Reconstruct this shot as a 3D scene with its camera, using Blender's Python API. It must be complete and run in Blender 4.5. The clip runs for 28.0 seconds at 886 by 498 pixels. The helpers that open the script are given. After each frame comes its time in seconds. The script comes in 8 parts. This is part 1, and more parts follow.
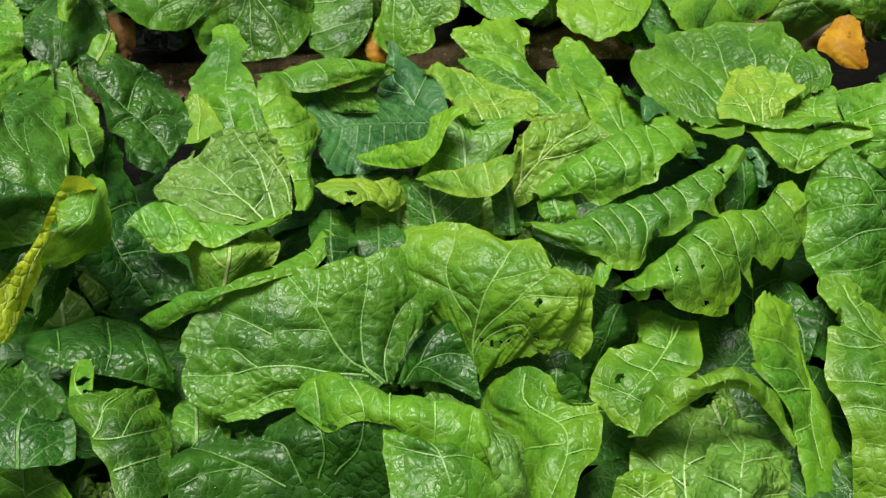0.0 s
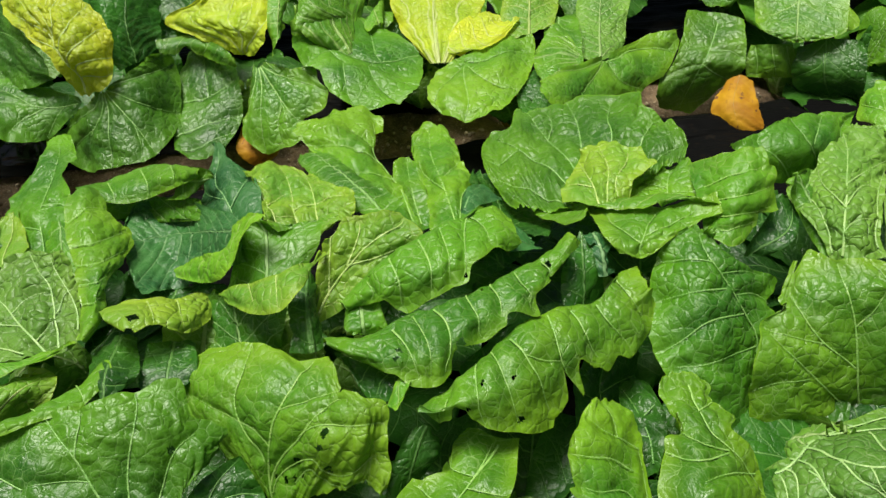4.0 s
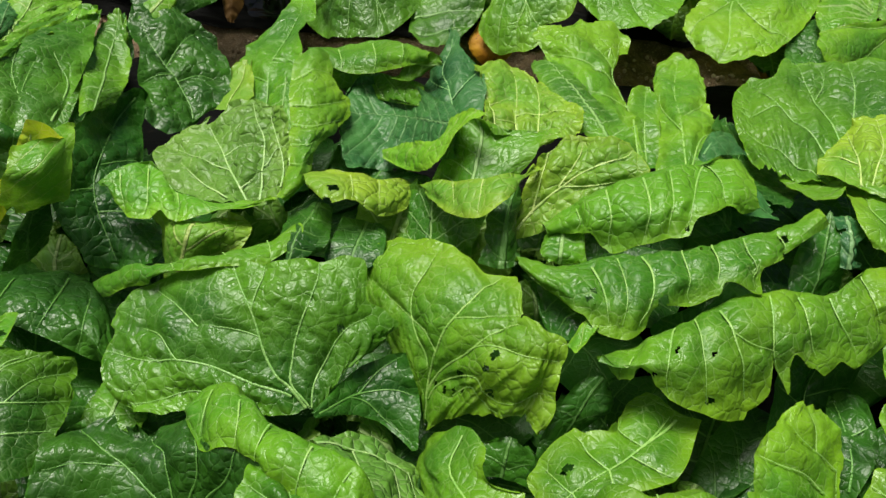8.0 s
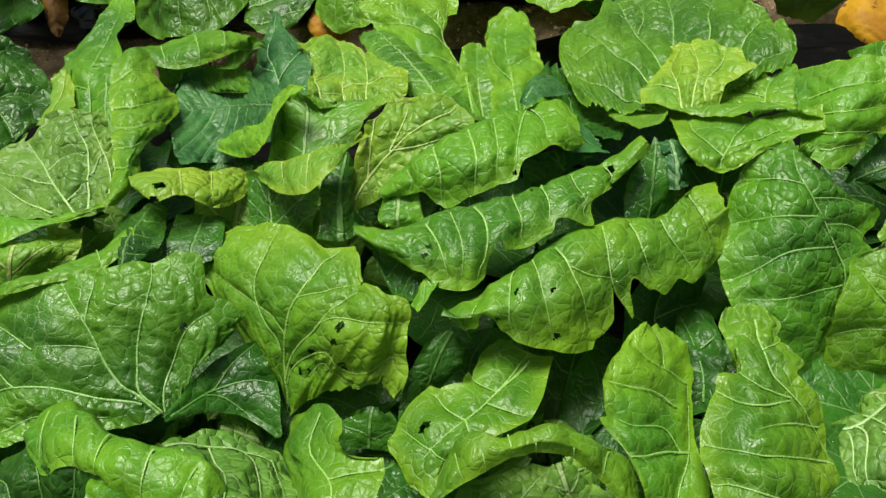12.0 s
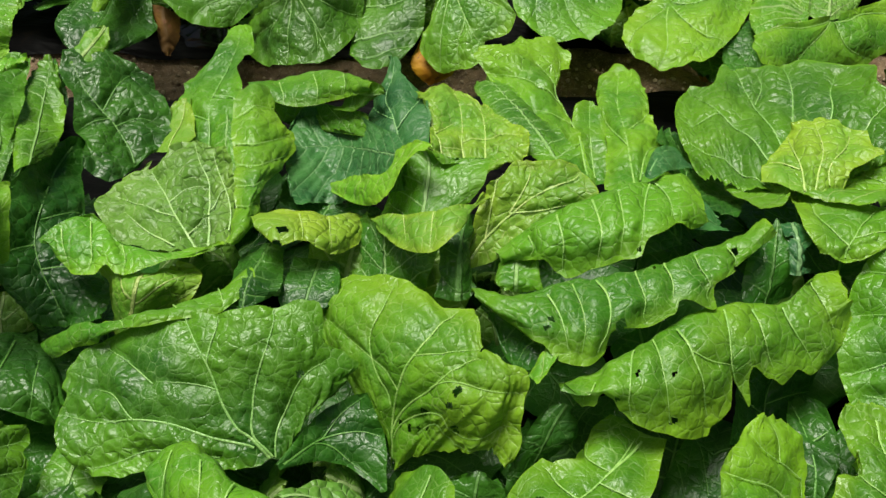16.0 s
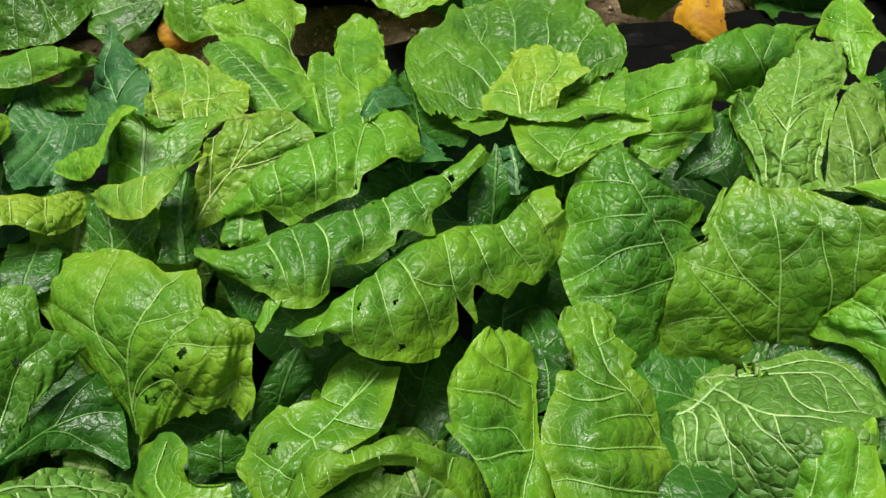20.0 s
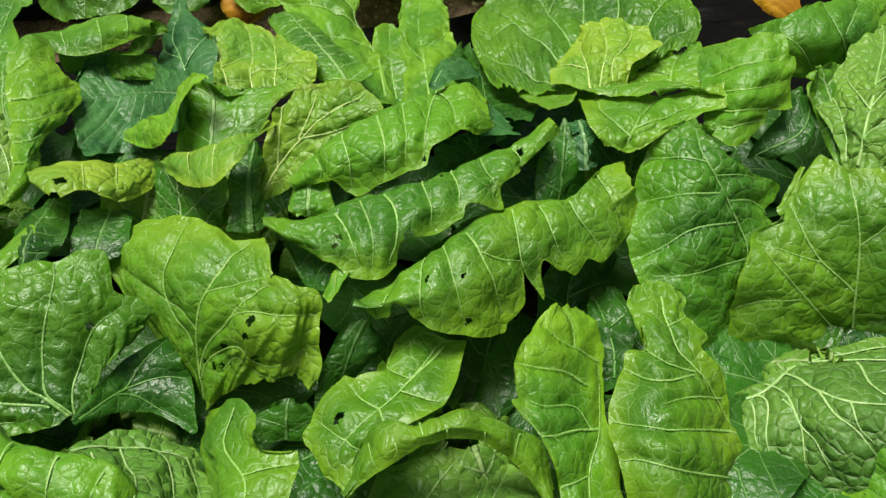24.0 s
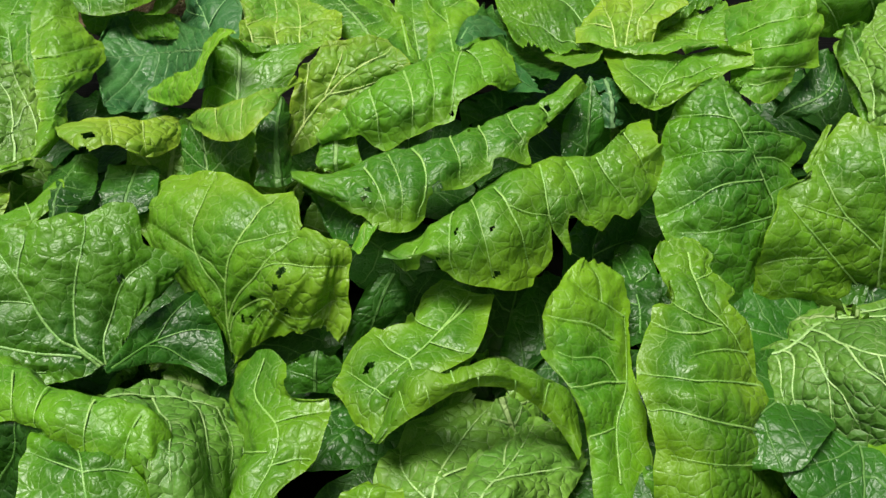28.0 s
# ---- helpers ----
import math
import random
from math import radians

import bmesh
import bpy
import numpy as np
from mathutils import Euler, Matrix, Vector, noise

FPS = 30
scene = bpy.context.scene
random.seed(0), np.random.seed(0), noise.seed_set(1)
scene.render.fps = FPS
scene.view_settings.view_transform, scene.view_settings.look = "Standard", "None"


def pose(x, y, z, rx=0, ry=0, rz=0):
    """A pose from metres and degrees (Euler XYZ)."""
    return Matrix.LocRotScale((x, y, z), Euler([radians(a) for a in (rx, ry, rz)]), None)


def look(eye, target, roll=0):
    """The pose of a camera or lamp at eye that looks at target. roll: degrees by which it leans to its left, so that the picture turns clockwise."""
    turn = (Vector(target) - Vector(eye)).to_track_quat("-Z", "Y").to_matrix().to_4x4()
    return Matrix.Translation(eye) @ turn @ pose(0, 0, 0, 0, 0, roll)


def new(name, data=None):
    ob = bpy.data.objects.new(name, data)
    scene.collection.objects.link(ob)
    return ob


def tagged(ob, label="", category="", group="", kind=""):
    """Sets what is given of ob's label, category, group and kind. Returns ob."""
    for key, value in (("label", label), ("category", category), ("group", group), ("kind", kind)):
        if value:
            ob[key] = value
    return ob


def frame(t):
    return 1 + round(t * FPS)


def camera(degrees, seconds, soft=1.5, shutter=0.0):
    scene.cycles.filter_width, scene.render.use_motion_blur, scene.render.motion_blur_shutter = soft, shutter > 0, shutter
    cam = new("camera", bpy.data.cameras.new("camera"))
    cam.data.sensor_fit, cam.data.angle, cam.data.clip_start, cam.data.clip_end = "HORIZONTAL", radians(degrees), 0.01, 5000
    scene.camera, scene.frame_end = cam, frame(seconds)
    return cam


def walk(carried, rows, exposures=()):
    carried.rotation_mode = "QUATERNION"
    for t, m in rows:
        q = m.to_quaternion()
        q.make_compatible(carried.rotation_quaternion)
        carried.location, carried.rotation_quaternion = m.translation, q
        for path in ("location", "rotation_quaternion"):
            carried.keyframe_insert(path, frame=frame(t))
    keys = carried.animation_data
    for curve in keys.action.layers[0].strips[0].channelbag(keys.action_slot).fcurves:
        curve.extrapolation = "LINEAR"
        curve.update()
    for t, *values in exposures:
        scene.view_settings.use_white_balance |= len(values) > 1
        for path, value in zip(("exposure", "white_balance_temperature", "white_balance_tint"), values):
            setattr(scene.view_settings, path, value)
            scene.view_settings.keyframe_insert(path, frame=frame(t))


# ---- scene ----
cam = camera(56.8, 28.0)
PATH = [
    (0, (0.018, -0.011, 1.119), (-0.009, 1.455, -0.241), -0.5),
    (0.5, (0.01, -0.039, 1.138), (-0.036, 1.496, -0.143), -1.0),
    (1, (0.009, -0.049, 1.14), (-0.073, 1.49, -0.134), -5.5),
    (1.5, (0.037, -0.078, 1.136), (-0.051, 1.486, -0.108), -8.0),
    (2, (0.157, -0.043, 1.132), (0.063, 1.54, -0.087), -8.7),
    (2.5, (0.347, 0.018, 1.091), (0.238, 1.611, -0.112), -8.1),
    (4.5, (0.286, 0.132, 1.065), (0.229, 1.685, -0.194), -4.1),
    (5, (0.317, 0.167, 1.004), (0.008, 1.592, -0.365), -5.2),
    (5.5, (0.311, 0.196, 0.988), (-0.227, 1.527, -0.405), -3.5),
    (6, (0.27, 0.195, 1.035), (-0.316, 1.506, -0.358), -3.4),
    (6.5, (0.275, 0.194, 1.044), (-0.335, 1.538, -0.305), -4.7),
    (7, (0.305, 0.183, 1.023), (-0.241, 1.568, -0.313), -4.2),
    (7.5, (0.295, 0.165, 1.01), (-0.206, 1.558, -0.336), -4.5),
    (8, (0.263, 0.163, 1.024), (-0.228, 1.556, -0.324), -2.3),
    (8.5, (0.271, 0.172, 1.028), (-0.229, 1.564, -0.318), -2.3),
    (9, (0.303, 0.16, 1.023), (-0.181, 1.568, -0.313), -3.9),
    (9.5, (0.35, 0.154, 1.014), (-0.033, 1.591, -0.324), -5.5),
    (10, (0.363, 0.149, 1.0), (0.023, 1.589, -0.346), -5.8),
    (10.5, (0.36, 0.15, 0.997), (0.057, 1.583, -0.364), -5.7),
    (11, (0.359, 0.156, 0.998), (0.061, 1.582, -0.372), -6.0),
    (11.5, (0.354, 0.165, 0.995), (0.051, 1.586, -0.379), -6.3),
    (13.5, (0.303, 0.187, 1.009), (0.059, 1.607, -0.378), -2.1),
    (14, (0.241, 0.179, 1.043), (-0.052, 1.582, -0.352), 0.1),
    (14.5, (0.234, 0.177, 1.057), (-0.185, 1.589, -0.296), -1.9),
    (15, (0.254, 0.19, 1.044), (-0.179, 1.602, -0.304), -3.1),
    (15.5, (0.254, 0.194, 1.045), (-0.164, 1.612, -0.302), -3.5),
    (16, (0.262, 0.194, 1.046), (-0.135, 1.618, -0.302), -3.8),
    (16.5, (0.279, 0.192, 1.04), (-0.108, 1.62, -0.306), -4.9),
    (17, (0.285, 0.188, 1.043), (-0.071, 1.623, -0.304), -5.2),
    (17.5, (0.325, 0.18, 1.025), (0.073, 1.632, -0.327), -3.9),
    (18, (0.407, 0.187, 1.008), (0.372, 1.644, -0.362), 0.7),
    (18.5, (0.432, 0.192, 1.007), (0.449, 1.634, -0.379), 1.4),
    (19, (0.431, 0.19, 1.009), (0.439, 1.619, -0.39), 0.6),
    (19.5, (0.418, 0.192, 1.016), (0.407, 1.616, -0.388), -0.6),
    (20, (0.408, 0.187, 1.017), (0.369, 1.61, -0.388), -2.0),
    (20.5, (0.395, 0.19, 1.019), (0.318, 1.612, -0.386), -3.1),
    (21, (0.389, 0.196, 1.018), (0.276, 1.611, -0.391), -3.2),
    (21.5, (0.388, 0.195, 1.021), (0.26, 1.609, -0.387), -2.8),
    (23.5, (0.384, 0.185, 1.007), (0.243, 1.574, -0.425), -3.7),
    (24, (0.381, 0.189, 1.007), (0.236, 1.572, -0.43), -3.8),
    (24.5, (0.381, 0.184, 1.008), (0.233, 1.568, -0.429), -3.9),
    (25, (0.377, 0.181, 1.007), (0.222, 1.563, -0.43), -4.1),
    (25.5, (0.378, 0.176, 1.006), (0.22, 1.558, -0.431), -4.3),
    (26, (0.366, 0.171, 0.998), (0.205, 1.548, -0.443), -4.1),
    (26.5, (0.37, 0.169, 0.997), (0.203, 1.536, -0.453), -3.5),
    (27, (0.384, 0.166, 0.992), (0.215, 1.526, -0.465), -3.6),
    (27.5, (0.38, 0.164, 0.991), (0.222, 1.519, -0.472), -4.0),
    (28, (0.358, 0.163, 0.989), (0.199, 1.514, -0.476), -4.1),
]
walk(cam, [(t, look(eye, target, roll)) for t, eye, target, roll in PATH])

# ---- light: bright overcast day ----
world = bpy.data.worlds.new("overcast_sky")
scene.world = world
world.use_nodes = True
wn = world.node_tree.nodes
sky = wn.new("ShaderNodeTexSky")
sky.sky_type = "NISHITA"
sky.sun_disc = False
sky.sun_elevation = radians(58)
sky.sun_rotation = radians(200)
sky.dust_density = 4.0
wn["Background"].inputs["Strength"].default_value = 0.024
world.node_tree.links.new(sky.outputs["Color"], wn["Background"].inputs["Color"])
sun_data = bpy.data.lights.new("sun", "SUN")
sun_data.energy = 4.1
sun_data.angle = radians(30)
sun_data.color = (1.0, 0.99, 0.86)
sun = new("sun", sun_data)
sun.matrix_world = look((-0.9, 1.5, 6.0), (0.2, 0.9, 0.0))
scene.view_settings.exposure = 0.61


# ---- materials ----
class Nodes:
    """Short hand for building a node tree."""

    def __init__(self, name):
        self.mat = bpy.data.materials.new(name)
        self.mat.use_nodes = True
        self.tree = self.mat.node_tree
        self.bsdf = self.tree.nodes["Principled BSDF"]
        self.out = self.tree.nodes["Material Output"]

    def node(self, kind, **inputs):
        n = self.tree.nodes.new("ShaderNode" + kind)
        for key, value in inputs.items():
            self.put(n.inputs[key.replace("_", " ")], value)
        return n

    def put(self, socket, value):
        if hasattr(value, "is_output"):
            self.tree.links.new(value, socket)
        else:
            socket.default_value = value

    def math(self, op, a, b=0.0, c=0.0, clamp=False):
        n = self.tree.nodes.new("ShaderNodeMath")
        n.operation, n.use_clamp = op, clamp
        for socket, value in zip(n.inputs, (a, b, c)):
            self.put(socket, value)
        return n.outputs[0]

    def ramp(self, value, lo, hi, a=0.0, b=1.0):
        n = self.tree.nodes.new("ShaderNodeMapRange")
        n.interpolation_type = "SMOOTHSTEP"
        for socket, v in zip(n.inputs[:5], (value, lo, hi, a, b)):
            self.put(socket, v)
        return n.outputs[0]

    def mix(self, fac, a, b):
        n = self.tree.nodes.new("ShaderNodeMix")
        n.data_type = "RGBA"
        self.put(n.inputs[0], fac)
        self.put(n.inputs[6], a)
        self.put(n.inputs[7], b)
        return n.outputs[2]

    def noise(self, vector, scale, detail=3.0, rough=0.55):
        n = self.node("TexNoise", Scale=scale, Detail=detail, Roughness=rough)
        if vector is not None:
            self.put(n.inputs["Vector"], vector)
        return n.outputs[0]


def rgb(r, g, b):
    return (r, g, b, 1.0)


def leaf_material(name, face, deep, fresh, vein, vein_width=1.0, rough=0.4, edge=0.5, relief=1.0, sheer=0.24):
    """Cabbage leaf: mottled blade, pale ribs with side veins, a fine net, and a yellowing margin."""
    k = Nodes(name)
    uv = k.node("UVMap")
    uv.uv_map = "blade"
    uv2 = k.node("UVMap")
    uv2.uv_map = "veins"
    uv3 = k.node("UVMap")
    uv3.uv_map = "gauge"
    gauge = k.node("SeparateXYZ", Vector=uv3.outputs[0]).outputs[0]
    rnd = k.node("ObjectInfo").outputs["Random"]
    shift = k.node("VectorMath")
    shift.operation = "ADD"
    k.put(shift.inputs[0], k.node("TexCoord").outputs["Object"])
    spread = k.node("CombineXYZ", X=k.math("MULTIPLY", rnd, 7.0), Y=k.math("MULTIPLY", rnd, 13.0), Z=0.0)
    k.put(shift.inputs[1], spread.outputs[0])
    place = shift.outputs[0]
    # wavering of all veins
    wob = k.node("TexNoise", Vector=place, Scale=28.0, Detail=2.0)
    wsub = k.node("VectorMath")
    wsub.operation = "SCALE"
    wsub.inputs["Scale"].default_value = 0.012
    wcen = k.node("VectorMath")
    wcen.operation = "SUBTRACT"
    k.put(wcen.inputs[0], wob.outputs[1])
    wcen.inputs[1].default_value = (0.5, 0.5, 0.5)
    k.put(wsub.inputs[0], wcen.outputs[0])
    wadd = k.node("VectorMath")
    wadd.operation = "ADD"
    k.put(wadd.inputs[0], place)
    k.put(wadd.inputs[1], wsub.outputs[0])
    bent = wadd.outputs[0]
    sep = k.node("SeparateXYZ", Vector=uv.outputs[0])
    sep2 = k.node("SeparateXYZ", Vector=uv2.outputs[0])
    across = k.math("ABSOLUTE", sep.outputs[0])
    # side veins: period 1 in the first veins coordinate
    phase = k.math("FRACT", sep2.outputs[0])
    dist = k.math("ABSOLUTE", k.math("SUBTRACT", phase, 0.5))
    fade = k.ramp(sep2.outputs[1], 0.45, 1.0, 1.0, 0.5)
    order = k.node("TexWhiteNoise", Vector=k.node("CombineXYZ", X=k.math("FLOOR", sep2.outputs[0]), Y=rnd, Z=0.0).outputs[0]).outputs["Value"]
    fade = k.math("MULTIPLY", fade, k.ramp(order, 0.1, 0.9, 0.72, 1.0))
    fade = k.math("MULTIPLY", fade, k.ramp(k.noise(place, 14.0, 2.0), 0.3, 0.55, 0.75, 1.0))
    side = k.math("MULTIPLY", k.ramp(k.math("MULTIPLY", dist, gauge), 0.0005 * vein_width, 0.0016 * vein_width, 1.0, 0.0), fade)
    # midrib
    ribw = k.math("MULTIPLY_ADD", sep.outputs[1], -0.006 * vein_width, 0.0023 * vein_width)
    ribw = k.math("MAXIMUM", ribw, 0.0008)
    rib = k.ramp(k.math("DIVIDE", across, ribw), 0.7, 1.5, 1.0, 0.0)
    # net of small veins
    vor = k.node("TexVoronoi", Vector=bent, Scale=66.0)
    vor.feature = "DISTANCE_TO_EDGE"
    net = k.ramp(vor.outputs["Distance"], 0.005, 0.045, 1.0, 0.0)
    vor2 = k.node("TexVoronoi", Vector=bent, Scale=170.0)
    vor2.feature = "DISTANCE_TO_EDGE"
    net2 = k.ramp(vor2.outputs["Distance"], 0.0, 0.09, 1.0, 0.0)
    # blade colour
    patch = k.ramp(k.noise(place, 9.0, 4.0, 0.6), 0.36, 0.66)
    blade = k.mix(patch, deep, face)
    lively = k.ramp(k.noise(place, 6.0, 2.0), 0.45, 0.72)
    blade = k.mix(k.math("MULTIPLY", lively, 0.55), blade, fresh)
    margin = k.math("MULTIPLY", k.ramp(sep2.outputs[1], 0.45, 1.0), k.ramp(k.noise(place, 12.0), 0.3, 0.7, 0.35, 1.3))
    blade = k.mix(k.math("MULTIPLY", margin, edge), blade, fresh)
    tone = k.node("HueSaturation", Hue=k.ramp(rnd, 0.0, 1.0, 0.496, 0.506), Saturation=1.0,
                  Value=k.ramp(k.math("FRACT", k.math("MULTIPLY", rnd, 17.3)), 0.0, 1.0, 0.88, 1.12), Color=blade)
    blade = tone.outputs[0]
    speck = k.ramp(k.noise(place, 230.0, 2.0), 0.60, 0.74, 0.0, 0.30)
    blade = k.mix(speck, blade, fresh)
    veins = k.math("MAXIMUM", k.math("MULTIPLY", side, 0.85), k.math("MULTIPLY", rib, 0.85))
    veins = k.math("MAXIMUM", veins, k.math("MULTIPLY", net, k.ramp(k.noise(place, 20.0, 2.0), 0.35, 0.65, 0.10, 0.40)))
    veins = k.math("MAXIMUM", veins, k.math("MULTIPLY", net2, 0.12))
    rim = k.ramp(sep2.outputs[1], 0.965, 0.995, 0.0, 0.55)
    colour = k.mix(rim, k.mix(veins, blade, vein), fresh)
    k.put(k.bsdf.inputs["Base Color"], colour)
    k.bsdf.inputs["Specular IOR Level"].default_value = 0.44
    # relief: swellings between the net, ribs standing proud, fine grain
    swell = k.math("POWER", k.math("MINIMUM", k.math("MULTIPLY", vor.outputs["Distance"], 2.8), 1.0), 0.6)
    h = k.math("MULTIPLY", swell, k.ramp(k.noise(place, 7.0, 2.0), 0.35, 0.65, 0.0007 * relief, 0.0019 * relief))
    h = k.math("ADD", h, k.math("MULTIPLY", k.math("POWER", vor2.outputs["Distance"], 0.7), 0.0007))
    h = k.math("ADD", h, k.math("MULTIPLY", k.noise(place, 30.0, 1.0), 0.0004))
    h = k.math("ADD", h, k.math("MULTIPLY", side, 0.0010 * vein_width))
    h = k.math("ADD", h, k.math("MULTIPLY", rib, 0.0022))
    # rain drops lying on the blade
    drop = k.node("TexVoronoi", Vector=place, Scale=150.0)
    chosen = k.ramp(k.node("SeparateColor", Color=drop.outputs["Color"]).outputs[0], 0.952, 0.958)
    dome = k.math("MULTIPLY", k.ramp(drop.outputs["Distance"], 0.0, 0.26, 1.0, 0.0), chosen)
    h = k.math("ADD", h, k.math("MULTIPLY", dome, 0.0012))
    wet = k.ramp(dome, 0.05, 0.2)
    dry = k.ramp(k.noise(place, 30.0, 4.0), 0.3, 0.7, rough - 0.03, rough + 0.13)
    k.put(k.bsdf.inputs["Roughness"], k.math("MULTIPLY", dry, k.ramp(wet, 0.0, 1.0, 1.0, 0.2)))
    bump = k.node("Bump", Strength=0.9, Distance=1.0, Height=h)
    k.put(k.bsdf.inputs["Normal"], bump.outputs[0])
    # light shines through the blade
    thin = k.node("BsdfTranslucent", Color=k.mix(0.55, colour, fresh))
    both = k.node("MixShader", Fac=sheer)
    k.put(both.inputs[1], k.bsdf.outputs[0])
    k.put(both.inputs[2], thin.outputs[0])
    k.put(k.out.inputs["Surface"], both.outputs[0])
    return k.mat


def rib_material(name, colour):
    k = Nodes(name)
    geo = k.node("NewGeometry").outputs["Position"]
    k.put(k.bsdf.inputs["Base Color"], k.mix(k.ramp(k.noise(geo, 70.0), 0.3, 0.7), colour, rgb(colour[0] * 0.62, colour[1] * 0.78, colour[2] * 0.6)))
    k.bsdf.inputs["Roughness"].default_value = 0.38
    k.put(k.bsdf.inputs["Normal"], k.node("Bump", Strength=0.5, Distance=0.004, Height=k.noise(geo, 220.0)).outputs[0])
    return k.mat


LEAF = {
    "n": leaf_material("leaf_fresh_green", rgb(0.105, 0.282, 0.011), rgb(0.049, 0.179, 0.009), rgb(0.197, 0.376, 0.013), rgb(0.348, 0.517, 0.179), 1.0, 0.32),
    "g": leaf_material("leaf_golden", rgb(0.54, 0.66, 0.022), rgb(0.36, 0.52, 0.018), rgb(0.68, 0.70, 0.026), rgb(0.72, 0.78, 0.34), 1.6, 0.37, 0.6, 1.4, 0.40),
    # Deep green, darkened further so gaps between plants carry their shade in the colour.
    "d": leaf_material("leaf_deep_green_shaded", rgb(0.025, 0.108, 0.008), rgb(0.012, 0.062, 0.008), rgb(0.052, 0.188, 0.011), rgb(0.141, 0.301, 0.075), 0.8, 0.30, 0.2),
    "f": leaf_material("leaf_dark_green", rgb(0.049, 0.155, 0.008), rgb(0.020, 0.088, 0.007), rgb(0.110, 0.275, 0.011), rgb(0.28, 0.47, 0.15), 1.0, 0.31),
    "m": leaf_material("leaf_green", rgb(0.075, 0.226, 0.008), rgb(0.033, 0.132, 0.008), rgb(0.146, 0.338, 0.011), rgb(0.310, 0.498, 0.179), 1.0, 0.31),
    "l": leaf_material("leaf_light_green", rgb(0.127, 0.334, 0.013), rgb(0.066, 0.230, 0.012), rgb(0.226, 0.414, 0.017), rgb(0.385, 0.536, 0.169), 1.0, 0.34),
    "y": leaf_material("leaf_yellowing", rgb(0.179, 0.362, 0.024), rgb(0.103, 0.273, 0.019), rgb(0.310, 0.442, 0.024), rgb(0.470, 0.564, 0.188), 1.2, 0.37, 0.5, 1.4),
    "p": leaf_material("leaf_pale_underside", rgb(0.155, 0.320, 0.032), rgb(0.089, 0.221, 0.023), rgb(0.188, 0.348, 0.038), rgb(0.395, 0.536, 0.216), 1.25, 0.40, 0.5, 2.0),
    "h": leaf_material("leaf_head_ribbed", rgb(0.122, 0.277, 0.034), rgb(0.080, 0.207, 0.024), rgb(0.174, 0.329, 0.038), rgb(0.432, 0.564, 0.254), 2.0, 0.36, 0.5, 2.0),
    "b": leaf_material("leaf_bluish_green", rgb(0.045, 0.174, 0.042), rgb(0.021, 0.105, 0.032), rgb(0.070, 0.226, 0.042), rgb(0.226, 0.404, 0.169), 1.0, 0.36, 0.2),
}


def soil_material():
    k = Nodes("moist_soil")
    geo = k.node("NewGeometry").outputs["Position"]
    a = k.noise(geo, 35.0, 6.0, 0.65)
    b = k.noise(geo, 260.0, 3.0, 0.6)
    c = k.mix(k.ramp(a, 0.35, 0.68), rgb(0.09, 0.056, 0.028), rgb(0.23, 0.148, 0.082))
    c = k.mix(k.ramp(b, 0.56, 0.66, 0.0, 0.9), c, rgb(0.33, 0.25, 0.17))
    k.put(k.bsdf.inputs["Base Color"], c)
    k.bsdf.inputs["Roughness"].default_value = 0.85
    h = k.math("ADD", k.math("MULTIPLY", a, 0.012), k.math("MULTIPLY", b, 0.007))
    k.put(k.bsdf.inputs["Normal"], k.node("Bump", Strength=0.9, Distance=1.0, Height=h).outputs[0])
    return k.mat


def film_material(name, gloss, rough):
    k = Nodes(name)
    geo = k.node("NewGeometry").outputs["Position"]
    stretch = k.node("VectorMath")
    stretch.operation = "MULTIPLY"
    k.put(stretch.inputs[0], geo)
    stretch.inputs[1].default_value = (0.25, 1.6, 1.0)
    dirt = k.ramp(k.noise(geo, 22.0, 6.0, 0.7), 0.55, 0.78, 0.0, 0.6)
    k.put(k.bsdf.inputs["Base Color"], k.mix(dirt, rgb(0.004, 0.004, 0.004), rgb(0.028, 0.020, 0.012)))
    k.put(k.bsdf.inputs["Roughness"], k.ramp(dirt, 0.0, 0.6, rough, 0.8))
    k.bsdf.inputs["Specular IOR Level"].default_value = gloss
    crease = k.node("TexNoise", Vector=stretch.outputs[0], Scale=24.0, Detail=3.0, Distortion=0.8)
    k.put(k.bsdf.inputs["Normal"], k.node("Bump", Strength=0.3, Distance=0.02, Height=crease.outputs[0]).outputs[0])
    return k.mat


def stone_material():
    k = Nodes("brown_stone")
    geo = k.node("NewGeometry")
    c = k.mix(geo.outputs["Random Per Island"], rgb(0.10, 0.065, 0.035), rgb(0.50, 0.39, 0.27))
    k.put(k.bsdf.inputs["Base Color"], c)
    k.bsdf.inputs["Roughness"].default_value = 0.8
    return k.mat


STONE = stone_material()


def withered_material(name, dull, clear):
    k = Nodes(name)
    geo = k.node("NewGeometry").outputs["Position"]
    a = k.noise(geo, 18.0, 4.0)
    c = k.mix(k.ramp(a, 0.35, 0.7), dull, clear)
    c = k.mix(k.ramp(k.noise(geo, 60.0, 4.0), 0.62, 0.7), c, rgb(0.12, 0.05, 0.02))
    k.put(k.bsdf.inputs["Base Color"], c)
    k.bsdf.inputs["Roughness"].default_value = 0.62
    k.bsdf.inputs["Specular IOR Level"].default_value = 0.2
    k.put(k.bsdf.inputs["Normal"], k.node("Bump", Strength=0.6, Distance=0.01, Height=a).outputs[0])
    return k.mat


